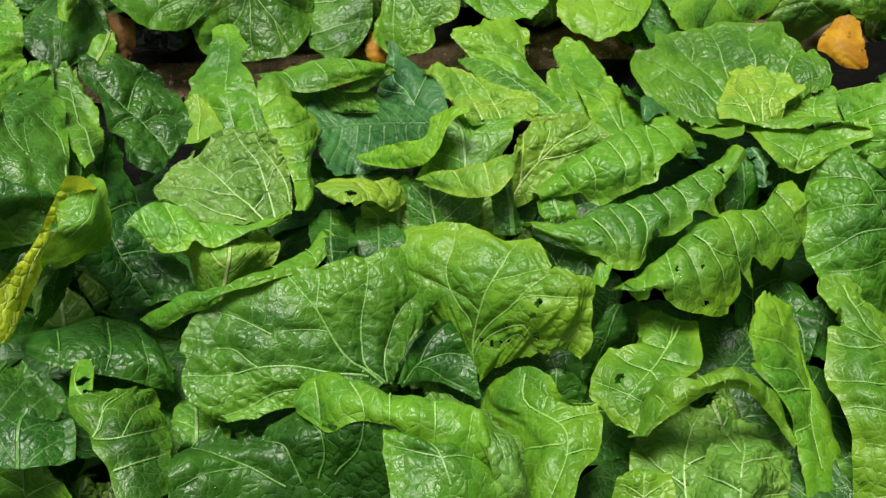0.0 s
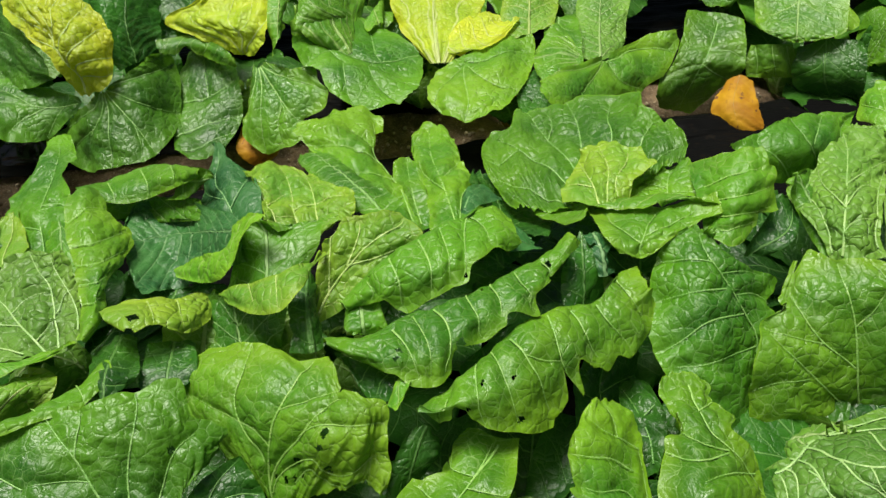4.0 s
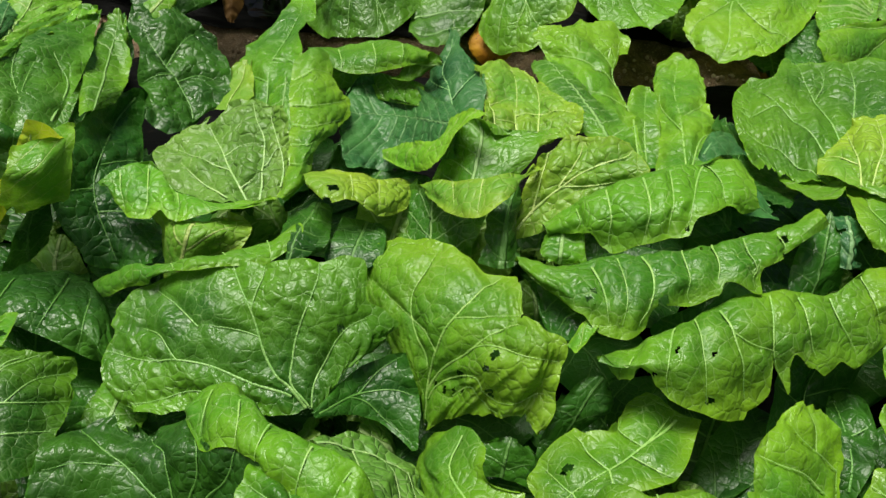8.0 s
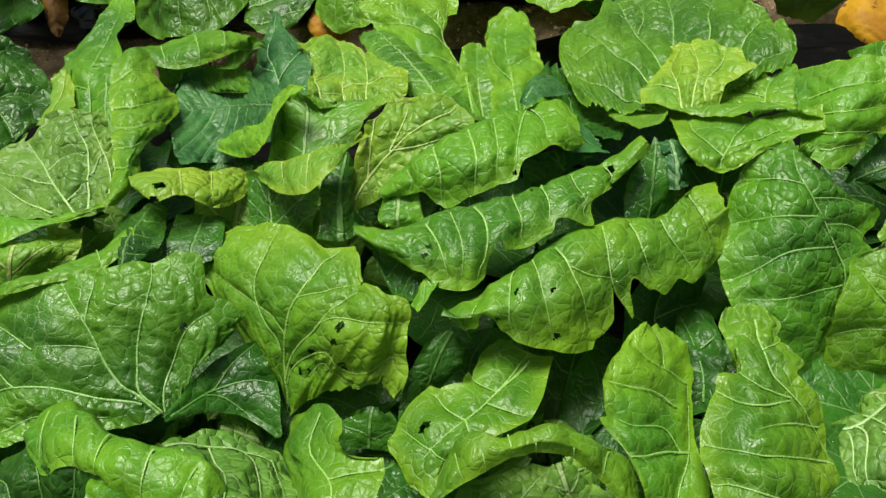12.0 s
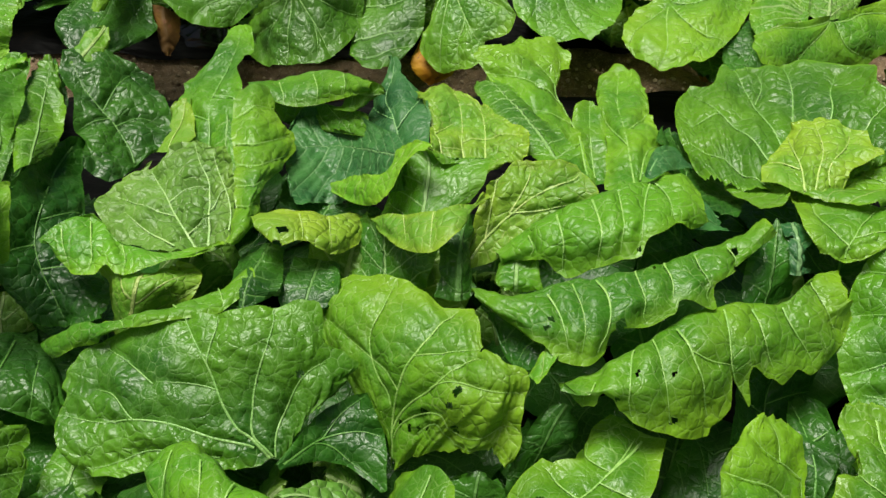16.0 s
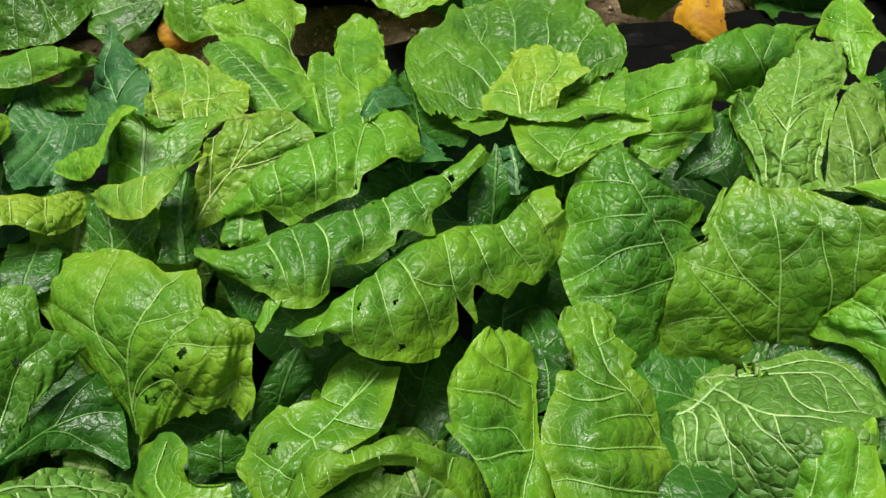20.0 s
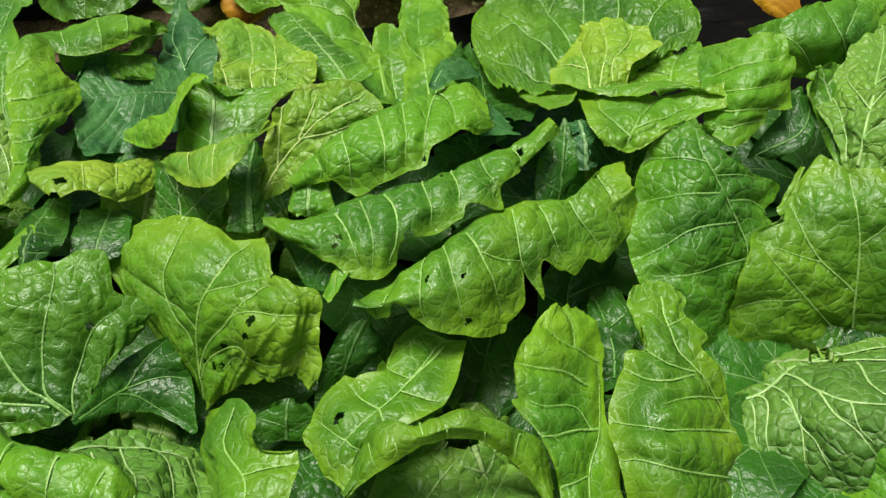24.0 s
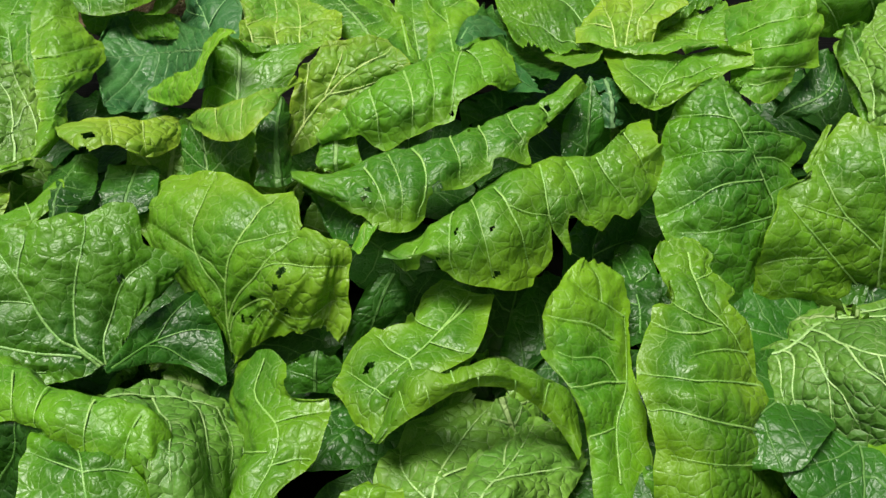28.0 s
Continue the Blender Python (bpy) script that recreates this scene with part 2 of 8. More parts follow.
RIB = {
    "n": rib_material("rib_clear_green", rgb(0.28, 0.46, 0.12)),
    "g": rib_material("rib_yellowish", rgb(0.55, 0.62, 0.22)),
    "d": rib_material("rib_dull_green", rgb(0.13, 0.28, 0.06)),
    "f": rib_material("rib_green", rgb(0.24, 0.42, 0.12)),
    "m": rib_material("rib_pale_green", rgb(0.24, 0.42, 0.12)),
    "l": rib_material("rib_light_green", rgb(0.31, 0.49, 0.12)),
    "y": rib_material("rib_cream", rgb(0.46, 0.56, 0.18)),
    "p": rib_material("rib_soft_green", rgb(0.34, 0.49, 0.17)),
    "h": rib_material("rib_whitish", rgb(0.36, 0.51, 0.20)),
    "b": rib_material("rib_grey_green", rgb(0.21, 0.39, 0.15)),
}
SOIL, WITHERED = soil_material(), withered_material("withered_orange_leaf", rgb(0.29, 0.125, 0.006), rgb(0.42, 0.225, 0.008))
FILM, SHINY_FILM = film_material("black_mulch_film", 0.02, 0.4), film_material("shiny_crumpled_film", 0.6, 0.18)
LEAF["w"], RIB["w"] = withered_material("rotting_brown_leaf", rgb(0.07, 0.035, 0.008), rgb(0.14, 0.070, 0.012)), rib_material("rib_dark_brown", rgb(0.16, 0.09, 0.03))
LEAF["o"], RIB["o"] = WITHERED, rib_material("rib_brown", rgb(0.42, 0.24, 0.06))

# ---- numeric helpers ----


def lattice(ix, iy, seed):
    h = np.sin(ix * 127.1 + iy * 311.7 + seed * 74.7) * 43758.5453
    return h - np.floor(h)


def waves(x, y, seed):
    """Smooth noise, -1 to 1, on arrays."""
    x, y = np.asarray(x, float), np.asarray(y, float)
    ix, iy = np.floor(x), np.floor(y)
    fx, fy = x - ix, y - iy
    fx, fy = fx * fx * (3 - 2 * fx), fy * fy * (3 - 2 * fy)
    a, b = lattice(ix, iy, seed), lattice(ix + 1, iy, seed)
    c, d = lattice(ix, iy + 1, seed), lattice(ix + 1, iy + 1, seed)
    return 2 * ((a + (b - a) * fx) * (1 - fy) + (c + (d - c) * fx) * fy) - 1


def spline(points, params):
    """Catmull-Rom through points (n, ...) at params 0 to 1."""
    p = np.asarray(points, float)
    n = len(p) - 1
    ext = np.concatenate([[2 * p[0] - p[1]], p, [2 * p[-1] - p[-2]]])
    s = np.clip(np.asarray(params) * n, 0, n - 1e-9)
    i = s.astype(int)
    t = (s - i).reshape((-1,) + (1,) * (p.ndim - 1))
    a, b, c, d = ext[i], ext[i + 1], ext[i + 2], ext[i + 3]
    return 0.5 * (2 * b + (c - a) * t + (2 * a - 5 * b + 4 * c - d) * t ** 2 + (3 * b - a - 3 * c + d) * t ** 3)


def link(name, verts, faces, material, parent=None, label="", uvs=None, smooth=True):
    mesh = bpy.data.meshes.new(name)
    mesh.from_pydata([tuple(v) for v in verts], [], faces)
    if uvs:
        loops = np.empty(len(mesh.loops), int)
        mesh.loops.foreach_get("vertex_index", loops)
        for layer, values in uvs.items():
            mesh.uv_layers.new(name=layer).data.foreach_set("uv", np.asarray(values, np.float32)[loops].ravel())
    mesh.materials.append(material)
    if smooth:
        mesh.polygons.foreach_set("use_smooth", [True] * len(mesh.polygons))
    mesh.update()
    ob = new(name, mesh)
    if parent:
        ob.parent = parent
    if label:
        ob["label"] = label
    return ob


# ---- ground ----
def furrow_line(x):
    return 1.735 + 0.16 * np.clip(x, -2.5, 2.5) + 0.012 * np.sin(x * 5.1)


def bed_height(x, y):
    """Two planting beds with a sunken furrow between them, level far away."""
    furrow = np.exp(-((y - furrow_line(x)) / 0.13) ** 4)
    near = np.exp(-((y - 1.2) / 4.0) ** 4) * np.exp(-((x - 0.2) / 6.0) ** 4)
    z = 0.15 - 0.06 * furrow
    lumps = 0.012 * waves(x * 9, y * 9, 3) + 0.006 * waves(x * 31, y * 31, 5)
    return z * near + lumps * near * (0.3 + furrow)


def grid_sheet(name, xs, ys, lift, material, height, **tags):
    gx, gy = np.meshgrid(xs, ys)
    gz = height(gx, gy) + lift
    verts = np.stack([gx, gy, gz], -1).reshape(-1, 3)
    w = len(xs)
    faces = [(j * w + i, j * w + i + 1, (j + 1) * w + i + 1, (j + 1) * w + i) for j in range(len(ys) - 1) for i in range(w - 1)]
    return tagged(link(name, verts, faces, material), **tags)


def spaced(lo, hi, step, far):
    """Even steps from lo to hi, then widening steps out to far on both sides."""
    inner = np.arange(lo, hi + step / 2, step)
    grow = step * np.cumsum(1.35 ** np.arange(1, 60))
    grow = grow[grow < far]
    return np.concatenate([(lo - grow)[::-1], inner, hi + grow])


grid_sheet("ground", spaced(-1.6, 2.0, 0.02, 900), spaced(-0.2, 2.8, 0.02, 900), 0.0, SOIL, bed_height,
           label="moist brown field soil with small stones", category="ground", kind="structure")


def film_height(x, y):
    return bed_height(x, y) + 0.006 + (0.006 + 0.010 * np.exp(-((y - furrow_line(x) + 0.14) / 0.08) ** 2)) * np.abs(waves(x * 4, y * 38, 9)) + 0.004 * waves(x * 24, y * 24, 11)


def mulch_film(lo, hi):
    """A sheet of film over one bed, its edge following the furrow."""
    xs, offs = np.arange(-2.4, 2.9, 0.03), np.arange(lo, hi, 0.012 if hi - lo < 1.9 else 0.018)
    gx, go = np.meshgrid(xs, offs)
    gy = furrow_line(gx) + go + 0.012 * waves(gx * 6, go * 0, 31)
    w = len(xs)
    verts = np.stack([gx, gy, film_height(gx, gy) + 0.004], -1).reshape(-1, 3)
    faces = [(j * w + i, j * w + i + 1, (j + 1) * w + i + 1, (j + 1) * w + i) for j in range(len(offs) - 1) for i in range(w - 1)]
    return tagged(link("mulch_film", verts, faces, FILM), "black wrinkled plastic mulch film laid over the planting bed", "mulch film", "", "structure")


mulch_film(-2.3, -0.09)
mulch_film(0.10, 1.7)


# ---- cabbages ----
def cabbage(x, y, label, group):
    root = new("napa_cabbage")
    root.location = (x, y, float(bed_height(np.array(x), np.array(y))) + 0.008)
    return tagged(root, label, "cabbage", group, "")


COUNT = [0]


def midrib(blade, line, up, side, size, material):
    """The raised rib along a blade, tapering to the tip."""
    side = side / np.maximum(np.linalg.norm(side, axis=-1, keepdims=True), 1e-9)
    n = len(line)
    f = np.linspace(0, 1, n)[:, None]
    r = size * (0.0024 * (1 - f) ** 1.5 + 0.0005)
    ring = [line + side * r * math.cos(a) * 1.15 + up * r * (0.8 * math.sin(a) + 0.05) for a in np.linspace(-0.3, math.pi + 0.3, 6)]
    verts = np.stack(ring, 1).reshape(-1, 3)
    faces = [(i * 6 + j, i * 6 + j + 1, i * 6 + j + 7, i * 6 + j + 6) for i in range(n - 1) for j in range(5)]
    return link("midrib", verts, faces, material, blade)


def branching_veins(blade, points, normals, su, sv, courses, material):
    """Raised veins that run over a blade along given courses (across, along), each tapering to its end."""
    pool, poolN = points.reshape(-1, 3), normals.reshape(-1, 3)
    grid = np.stack([su.ravel(), sv.ravel() * 2], -1)
    reach = 2.2 * 2 / su.shape[1]
    for course in courses:
        verts, faces = [], []
        width, path = course[0], np.array(course[1:], float)
        fine = spline(path, np.linspace(0, 1, 22))
        d2 = ((grid[None] - (fine * [1, 2])[:, None]) ** 2).sum(-1)
        w = np.exp(-(d2 - d2.min(1, keepdims=True)) / reach ** 2)
        w /= w.sum(1, keepdims=True)
        line, up = w @ pool, w @ poolN
        up /= np.maximum(np.linalg.norm(up, axis=1, keepdims=True), 1e-9)
        along = np.gradient(line, axis=0)
        side = np.cross(up, along)
        side /= np.maximum(np.linalg.norm(side, axis=1, keepdims=True), 1e-9)
        f = np.linspace(0, 1, 22)[:, None]
        rad = width ** 0.8 * (0.00105 * (1 - f) ** 0.9 + 0.0003)
        for sign in (1, -1) if up[:, 2].mean() < 0.25 else (1,):
            base = len(verts)
            for i in range(22):
                for a in np.linspace(0.0, math.pi, 5):
                    verts.append(line[i] + side[i] * rad[i] * math.cos(a) + sign * up[i] * (rad[i] * 0.45 * math.sin(a) + 0.0004))
            faces += [(base + i * 5 + j, base + i * 5 + j + 1, base + i * 5 + j + 6, base + i * 5 + j + 5) for i in range(21) for j in range(4)]
        link("vein", verts, faces, material, blade)


def eased(x, points):
    """Values at x along (place, value) points, with rounded turns."""
    px, py = np.array(points, float).T
    i = np.clip(np.searchsorted(px, x) - 1, 0, len(px) - 2)
    f = np.clip((x - px[i]) / np.maximum(px[i + 1] - px[i], 1e-6), 0, 1)
    return py[i] + (py[i + 1] - py[i]) * f * f * (3 - 2 * f)


def vein_grooves(points, su, sv, courses):
    """1 along the veins of a blade, falling to 0 a few millimetres to their sides."""
    flat, grid = points.reshape(-1, 3), np.stack([su.ravel(), sv.ravel() * 2], -1)
    near = np.full(len(flat), 9.0)
    for course in courses:
        fine = spline(np.array(course[1:], float), np.linspace(0, 1, 40)) * [1, 2]
        line = flat[((grid[None] - fine[:, None]) ** 2).sum(-1).argmin(1)]
        d = np.sqrt(((flat[:, None] - line[None]) ** 2).sum(-1).min(1))
        near = np.minimum(near, d / (0.55 + 0.45 * min(course[0], 1.6)))
    return (0.65 * np.exp(-(near / 0.015) ** 1.5) + 0.35 * np.exp(-(near / 0.005) ** 1.5)).reshape(su.shape)


def leaf(plant, kind, rows, slope=0.85, fan=0, mid=1, round_=0.55, puck=1.0, serr=0.022, ruffle=1.0, holes=(), lobe=0.11, rib=0.0, thick=0.35, step=0.0055, gap=0.034, veins=(), label="", name="", left=(), right=(), crest=()):
    """One leaf blade as a sheet lofted over stations from its base to its tip; each station runs across the blade.
    slope: how steeply side veins leave the midrib; fan: veins spread from the base; round_: rounding of the tip;
    puck: blistering; serr: notched margin; ruffle: waviness of the margin; holes: (across, along, radius).
    left, right: how far the blade reaches to each side at a height (along, reach); crest: how far its tip reaches (across, reach)."""
    COUNT[0] += 1
    seed = COUNT[0] * 1.37
    net = np.array(rows, float)
    long = np.linalg.norm(np.diff(net[:, net.shape[1] // 2], axis=0), axis=1).sum()
    wide = max(np.linalg.norm(np.diff(r, axis=0), axis=1).sum() for r in net)
    if holes:
        step = 0.0024
    nv = int(np.clip(long / step, 14, 190))
    nu = int(np.clip(wide / step, 14, 150)) // 2 * 2 + 1
    v, u = np.linspace(0, 1, nv), np.linspace(-1, 1, nu)
    U, V = np.meshgrid(u, v)
    # outline: rounded tip and notched, uneven margin
    tip = np.clip((V - 0.72) / 0.28, 0, 1)
    shrink = 1 - round_ * (1 - np.sqrt(np.clip(1 - 0.96 * tip ** 2.6, 0, 1)))
    notch = np.abs(waves(V * long * 55 + 40 * np.sign(U), seed, 1)) * 0.5 + np.abs(waves(V * long * 22, seed + 9, 2)) * 0.8
    su = U * shrink * (1 - serr * notch * np.abs(U) ** 3 * 1.6)
    bays = 0.5 + 0.5 * waves(V * long * 26 + 7 * np.sign(U), seed + 2, 14)
    if not mid:
        bays = np.where(U > 0, np.abs(waves(V * long * 19, seed + 2, 14)) ** 0.7 * 1.2, 0.15 * bays)
    su = su * (1 - lobe * np.abs(U) ** 4 * bays)
    top = np.abs(waves(U * wide * 16, seed + 4, 3)) * 0.9 + np.abs(waves(U * wide * 42, seed + 5, 4)) * 0.3
    sv = V * (1 - serr * 1.3 * top * V ** 4 - 0.10 * round_ * np.abs(U) ** 3 * V ** 5)
    if crest:
        sv = V * (1 + (eased(U, crest) - 1) * V ** 2) * (1 - serr * 0.7 * top * V ** 4)
    for side, hem in ((-1, left), (1, right)):
        if hem:
            su = np.where(U * side > 0, su * (1 + (eased(sv, hem) - 1) * np.abs(U) ** 1.3 * np.clip(sv / 0.16, 0, 1)), su)
    # loft
    dense = spline(net, np.linspace(0, 1, 65))
    cols = np.stack([spline(r, np.linspace(0, 1, 65)) for r in dense])
    fu, fv = (su + 1) / 2 * 64, np.maximum(sv, 0) * 64
    iu, iv = np.clip(fu.astype(int), 0, 63), np.clip(fv.astype(int), 0, 63)
    tu, tv = (fu - iu)[..., None], (fv - iv)[..., None]
    P = (cols[iv, iu] * (1 - tu) + cols[iv, iu + 1] * tu) * (1 - tv) + (cols[iv + 1, iu] * (1 - tu) + cols[iv + 1, iu + 1] * tu) * tv
    du, dv = np.gradient(P, axis=1), np.gradient(P, axis=0)
    N = np.cross(du, dv)
    N /= np.maximum(np.linalg.norm(N, axis=-1, keepdims=True), 1e-9)
    if N[..., 2].mean() < 0:
        N = -N
    # real-size blade coordinates
    half = wide / 2
    run = np.concatenate([np.zeros((nv, 1)), np.linalg.norm(np.diff(P, axis=1), axis=-1).cumsum(1)], 1)
    column = int(round((rib + 1) / 2 * (nu - 1)))
    bu = run - run[:, column:column + 1]
    climb = np.concatenate([[0], np.linalg.norm(np.diff(P[:, nu // 2], axis=0), axis=-1).cumsum()])
    bv = np.repeat(climb[:, None], nu, 1) * (sv / np.maximum(V, 1e-6)).clip(0.5, 1)
    spacing = gap
    gauge = np.full(bu.shape, spacing)
    if fan:
        ang = np.arctan2(np.abs(bu), bv + 0.10 * long)
        bend = 0.9 * bv / max(long, 0.05) * np.clip(ang, 0, 1)
        s = ang * 3.4 + bend + np.where(bu > 0, 0.45, 0.30)
        gauge = np.hypot(bu, bv + 0.10 * long) / 4.4
    else:
        s = (bv - slope * np.abs(bu) * (1 - 0.25 * np.abs(su - rib))) / spacing + np.where(bu > 0, 0.25, 0.0)
    if not mid:
        s = (bv + slope * bu) / spacing
    # veins narrow from the rib or the foot outwards
    taper = 1.9 - 1.3 * np.clip(bv / max(long, 0.05), 0, 1) if fan else 1.5 - 0.9 * np.clip(np.abs(bu) / max(half, 0.02), 0, 1) if mid else 1.25 - 0.7 * np.abs(U + 0.3)
    gauge = gauge / np.maximum(taper, 0.5)
    if veins:
        s = np.full(bu.shape, 0.02)
        s = s + 0.02 * np.sin(bu * 60)
        gauge = np.full(bu.shape, spacing)
    s = s + (0.0 if veins else 0.12 if fan else 0.26) * waves(bu * 15 + seed, bv * 15, 21) + (0.0 if veins else 0.10) * waves(bu * 40, bv * 40 + seed, 22)
    margin = np.maximum(np.abs(U) ** 1.0, np.clip((V - 0.5) * 2, 0, 1))
    # relief
    frac = s - np.floor(s)
    swell = np.sin(np.pi * np.clip(np.abs(frac - 0.5) * 2, 0, 1)) ** 0.8
    lump = waves(bu * 48 + seed, bv * 48, 5) + 0.6 * waves(bu * 90 + seed, bv * 90, 6)
    h = puck * ((0.0030 if mid else 0.0016) * swell + 0.0021 * lump) + 0.008 * min(1.0, long / 0.2) * waves(bu * 13, bv * 13 + seed, 8)
    edge = np.clip((np.maximum(np.abs(U), V ** 2 * 0.95) - 0.45) / 0.55, 0, 1)
    around = np.where(np.abs(U) > V, V * long, np.abs(U) * half + long)
    if veins:
        h = h - puck * 0.0030 * swell
        h = h - 0.0060 * min(1.0, wide / 0.12) * puck ** 0.5 * vein_grooves(P, su, sv, veins)
    h = h + ruffle * 0.014 * edge ** 2 * waves(around * 24 + 30 * np.sign(U) * (np.abs(U) > 0.4), seed, 7)
    P = P + N * h[..., None]
    origin = np.array(plant.location)
    verts = (P - origin).reshape(-1, 3)
    keep = np.ones((nv - 1, nu - 1), bool)
    cs, cv = (su[:-1, :-1] + su[1:, 1:]) / 2, (sv[:-1, :-1] + sv[1:, 1:]) / 2
    mids = (P[:-1, :-1] + P[1:, 1:]) / 2
    for hu, hv, r in holes:
        at = np.unravel_index(np.argmin((cs - hu) ** 2 + (2 * (cv - hv)) ** 2), cs.shape)
        away = mids - mids[at]
        turn = np.arctan2((away * du[at]).sum(-1) / np.linalg.norm(du[at]), (away * dv[at]).sum(-1) / np.linalg.norm(dv[at]))
        keep &= np.linalg.norm(away, axis=-1) > 1.15 * r * (0.85 + 0.5 * waves(turn * 1.5, seed, 12))
    jj, ii = np.nonzero(keep)
    a = jj * nu + ii
    faces = np.stack([a, a + 1, a + nu + 1, a + nu], -1).tolist()
    bu_out = bu if mid and not veins else bu + 5.0
    uvs = {"blade": np.stack([bu_out, bv], -1).reshape(-1, 2), "veins": np.stack([s, margin], -1).reshape(-1, 2), "gauge": np.stack([gauge, gauge], -1).reshape(-1, 2)}
    if not name:
        name = "rolled_leaf" if not mid else {"y": "inner_leaf", "p": "inner_leaf", "h": "heart_leaf"}.get(kind, "outer_leaf")
    blade = link(name, verts, faces, LEAF[kind], plant, label, uvs)
    if veins:
        branching_veins(blade, (P - origin), N, su, sv, veins, RIB[kind])
    elif mid and thick > 0:
        midrib(blade, (P - origin)[:, column], N[:, column], du[:, column], thick * min(1.0, long / 0.25), RIB[kind])
    return blade


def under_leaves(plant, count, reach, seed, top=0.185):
    """The shaded lower whorl of outer leaves that lies round the foot of a plant; part of the shade is put into their
    colour.
    """
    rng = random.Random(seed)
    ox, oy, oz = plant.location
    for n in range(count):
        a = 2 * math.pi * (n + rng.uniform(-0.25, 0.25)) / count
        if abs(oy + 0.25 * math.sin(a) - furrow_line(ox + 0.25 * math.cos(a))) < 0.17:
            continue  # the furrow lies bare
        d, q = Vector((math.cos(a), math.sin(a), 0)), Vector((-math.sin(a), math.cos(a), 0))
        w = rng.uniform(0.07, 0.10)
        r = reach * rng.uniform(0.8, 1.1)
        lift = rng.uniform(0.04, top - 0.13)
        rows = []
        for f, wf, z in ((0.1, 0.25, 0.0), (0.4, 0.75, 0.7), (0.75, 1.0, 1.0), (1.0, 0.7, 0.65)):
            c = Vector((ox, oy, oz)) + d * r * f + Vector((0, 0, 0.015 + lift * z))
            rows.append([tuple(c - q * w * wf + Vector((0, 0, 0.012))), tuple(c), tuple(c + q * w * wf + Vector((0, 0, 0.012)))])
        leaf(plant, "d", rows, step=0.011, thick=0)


def heart(plant, radius, height, seed):
    """The closed heart of a cabbage: a core wrapped in overlapping leaves."""
    rng = random.Random(seed)
    ox, oy, oz = plant.location
    for n in range(5):
        a0 = 2 * math.pi * n / 5 + rng.uniform(-0.2, 0.2)
        rows = []
        for f in (0.05, 0.35, 0.7, 1.0):
            rr = radius * math.sin(math.pi * (0.15 + 0.75 * f)) * (1 + 0.03 * n)
            rows.append([(ox + rr * math.cos(a0 + s * 0.75), oy + rr * math.sin(a0 + s * 0.75), oz + height * f) for s in (-1, 0, 1)])
        leaf(plant, "p", rows, step=0.011, thick=0, name="heart_leaf")



def arched(plant, angle, length, width, rise, droop, kind, rng, lean=0.0, step=0.012):
    """One free leaf that leaves the foot of a plant, rises and arches over."""
    ox, oy, oz = plant.location
    d, q = Vector((math.cos(angle), math.sin(angle), 0)), Vector((-math.sin(angle), math.cos(angle), 0))
    rows = []
    for f, wf, z in ((0.08, 0.2, 0.02), (0.38, 0.6, 0.75), (0.72, 1.0, 1.0), (1.0, 0.75, 1.0 - droop)):
        c = Vector((ox, oy, oz)) + d * length * f + Vector((0, 0, rise * z)) + q * lean * f * f
        side = q * width * wf * rng.uniform(0.85, 1.1)
        up = Vector((0, 0, rng.uniform(-0.02, 0.03)))
        rows.append([tuple(c - side + up), tuple(c), tuple(c + side + up)])
    leaf(plant, kind, rows, step=step, fan=rng.random() < 0.5)


def field_cabbage(x, y, seed, group):
    """A whole plant of the rows round about."""
    rng = random.Random(seed)
    plant = cabbage(x, y, "green napa cabbage with spreading outer leaves and closed heart", group)
    for n in range(9):
        arched(plant, 2 * math.pi * (n + rng.uniform(-0.3, 0.3)) / 9, rng.uniform(0.23, 0.29), rng.uniform(0.08, 0.12), rng.uniform(0.11, 0.19), rng.uniform(0.2, 0.6), rng.choice("dmm"), rng, rng.uniform(-0.04, 0.04))
    for n in range(6):
        arched(plant, 2 * math.pi * (n + 0.5 + rng.uniform(-0.3, 0.3)) / 6, rng.uniform(0.13, 0.17), rng.uniform(0.07, 0.10), rng.uniform(0.19, 0.24), rng.uniform(0.0, 0.25), rng.choice("mlly"), rng)
    heart(plant, 0.07, 0.17, seed)



def pebbles(count, seed):
    """Small stones and clods strewn along the furrow."""
    rng = random.Random(seed)
    bm = bmesh.new()
    for _ in range(count):
        x, y = rng.uniform(-1.3, 1.6), rng.gauss(0.0, 0.06)
        y += float(furrow_line(np.array(x)))
        r = rng.choice((0.0012, 0.0015, 0.002, 0.003, 0.004, 0.006))
        z = float(bed_height(np.array(x), np.array(y)))
        m = Matrix.LocRotScale((x, y, z + r * 0.35), Euler((rng.random() * 6, rng.random() * 6, rng.random() * 6)), (r, r * rng.uniform(0.7, 1.2), r * rng.uniform(0.5, 0.9)))
        bmesh.ops.create_icosphere(bm, subdivisions=1, radius=1.0, matrix=m)
    mesh = bpy.data.meshes.new("pebbles")
    bm.to_mesh(mesh)
    bm.free()
    mesh.materials.append(STONE)
    return tagged(new("pebbles", mesh), "small brown stones and soil crumbs strewn on the furrow", "pebbles", "", "stuff")


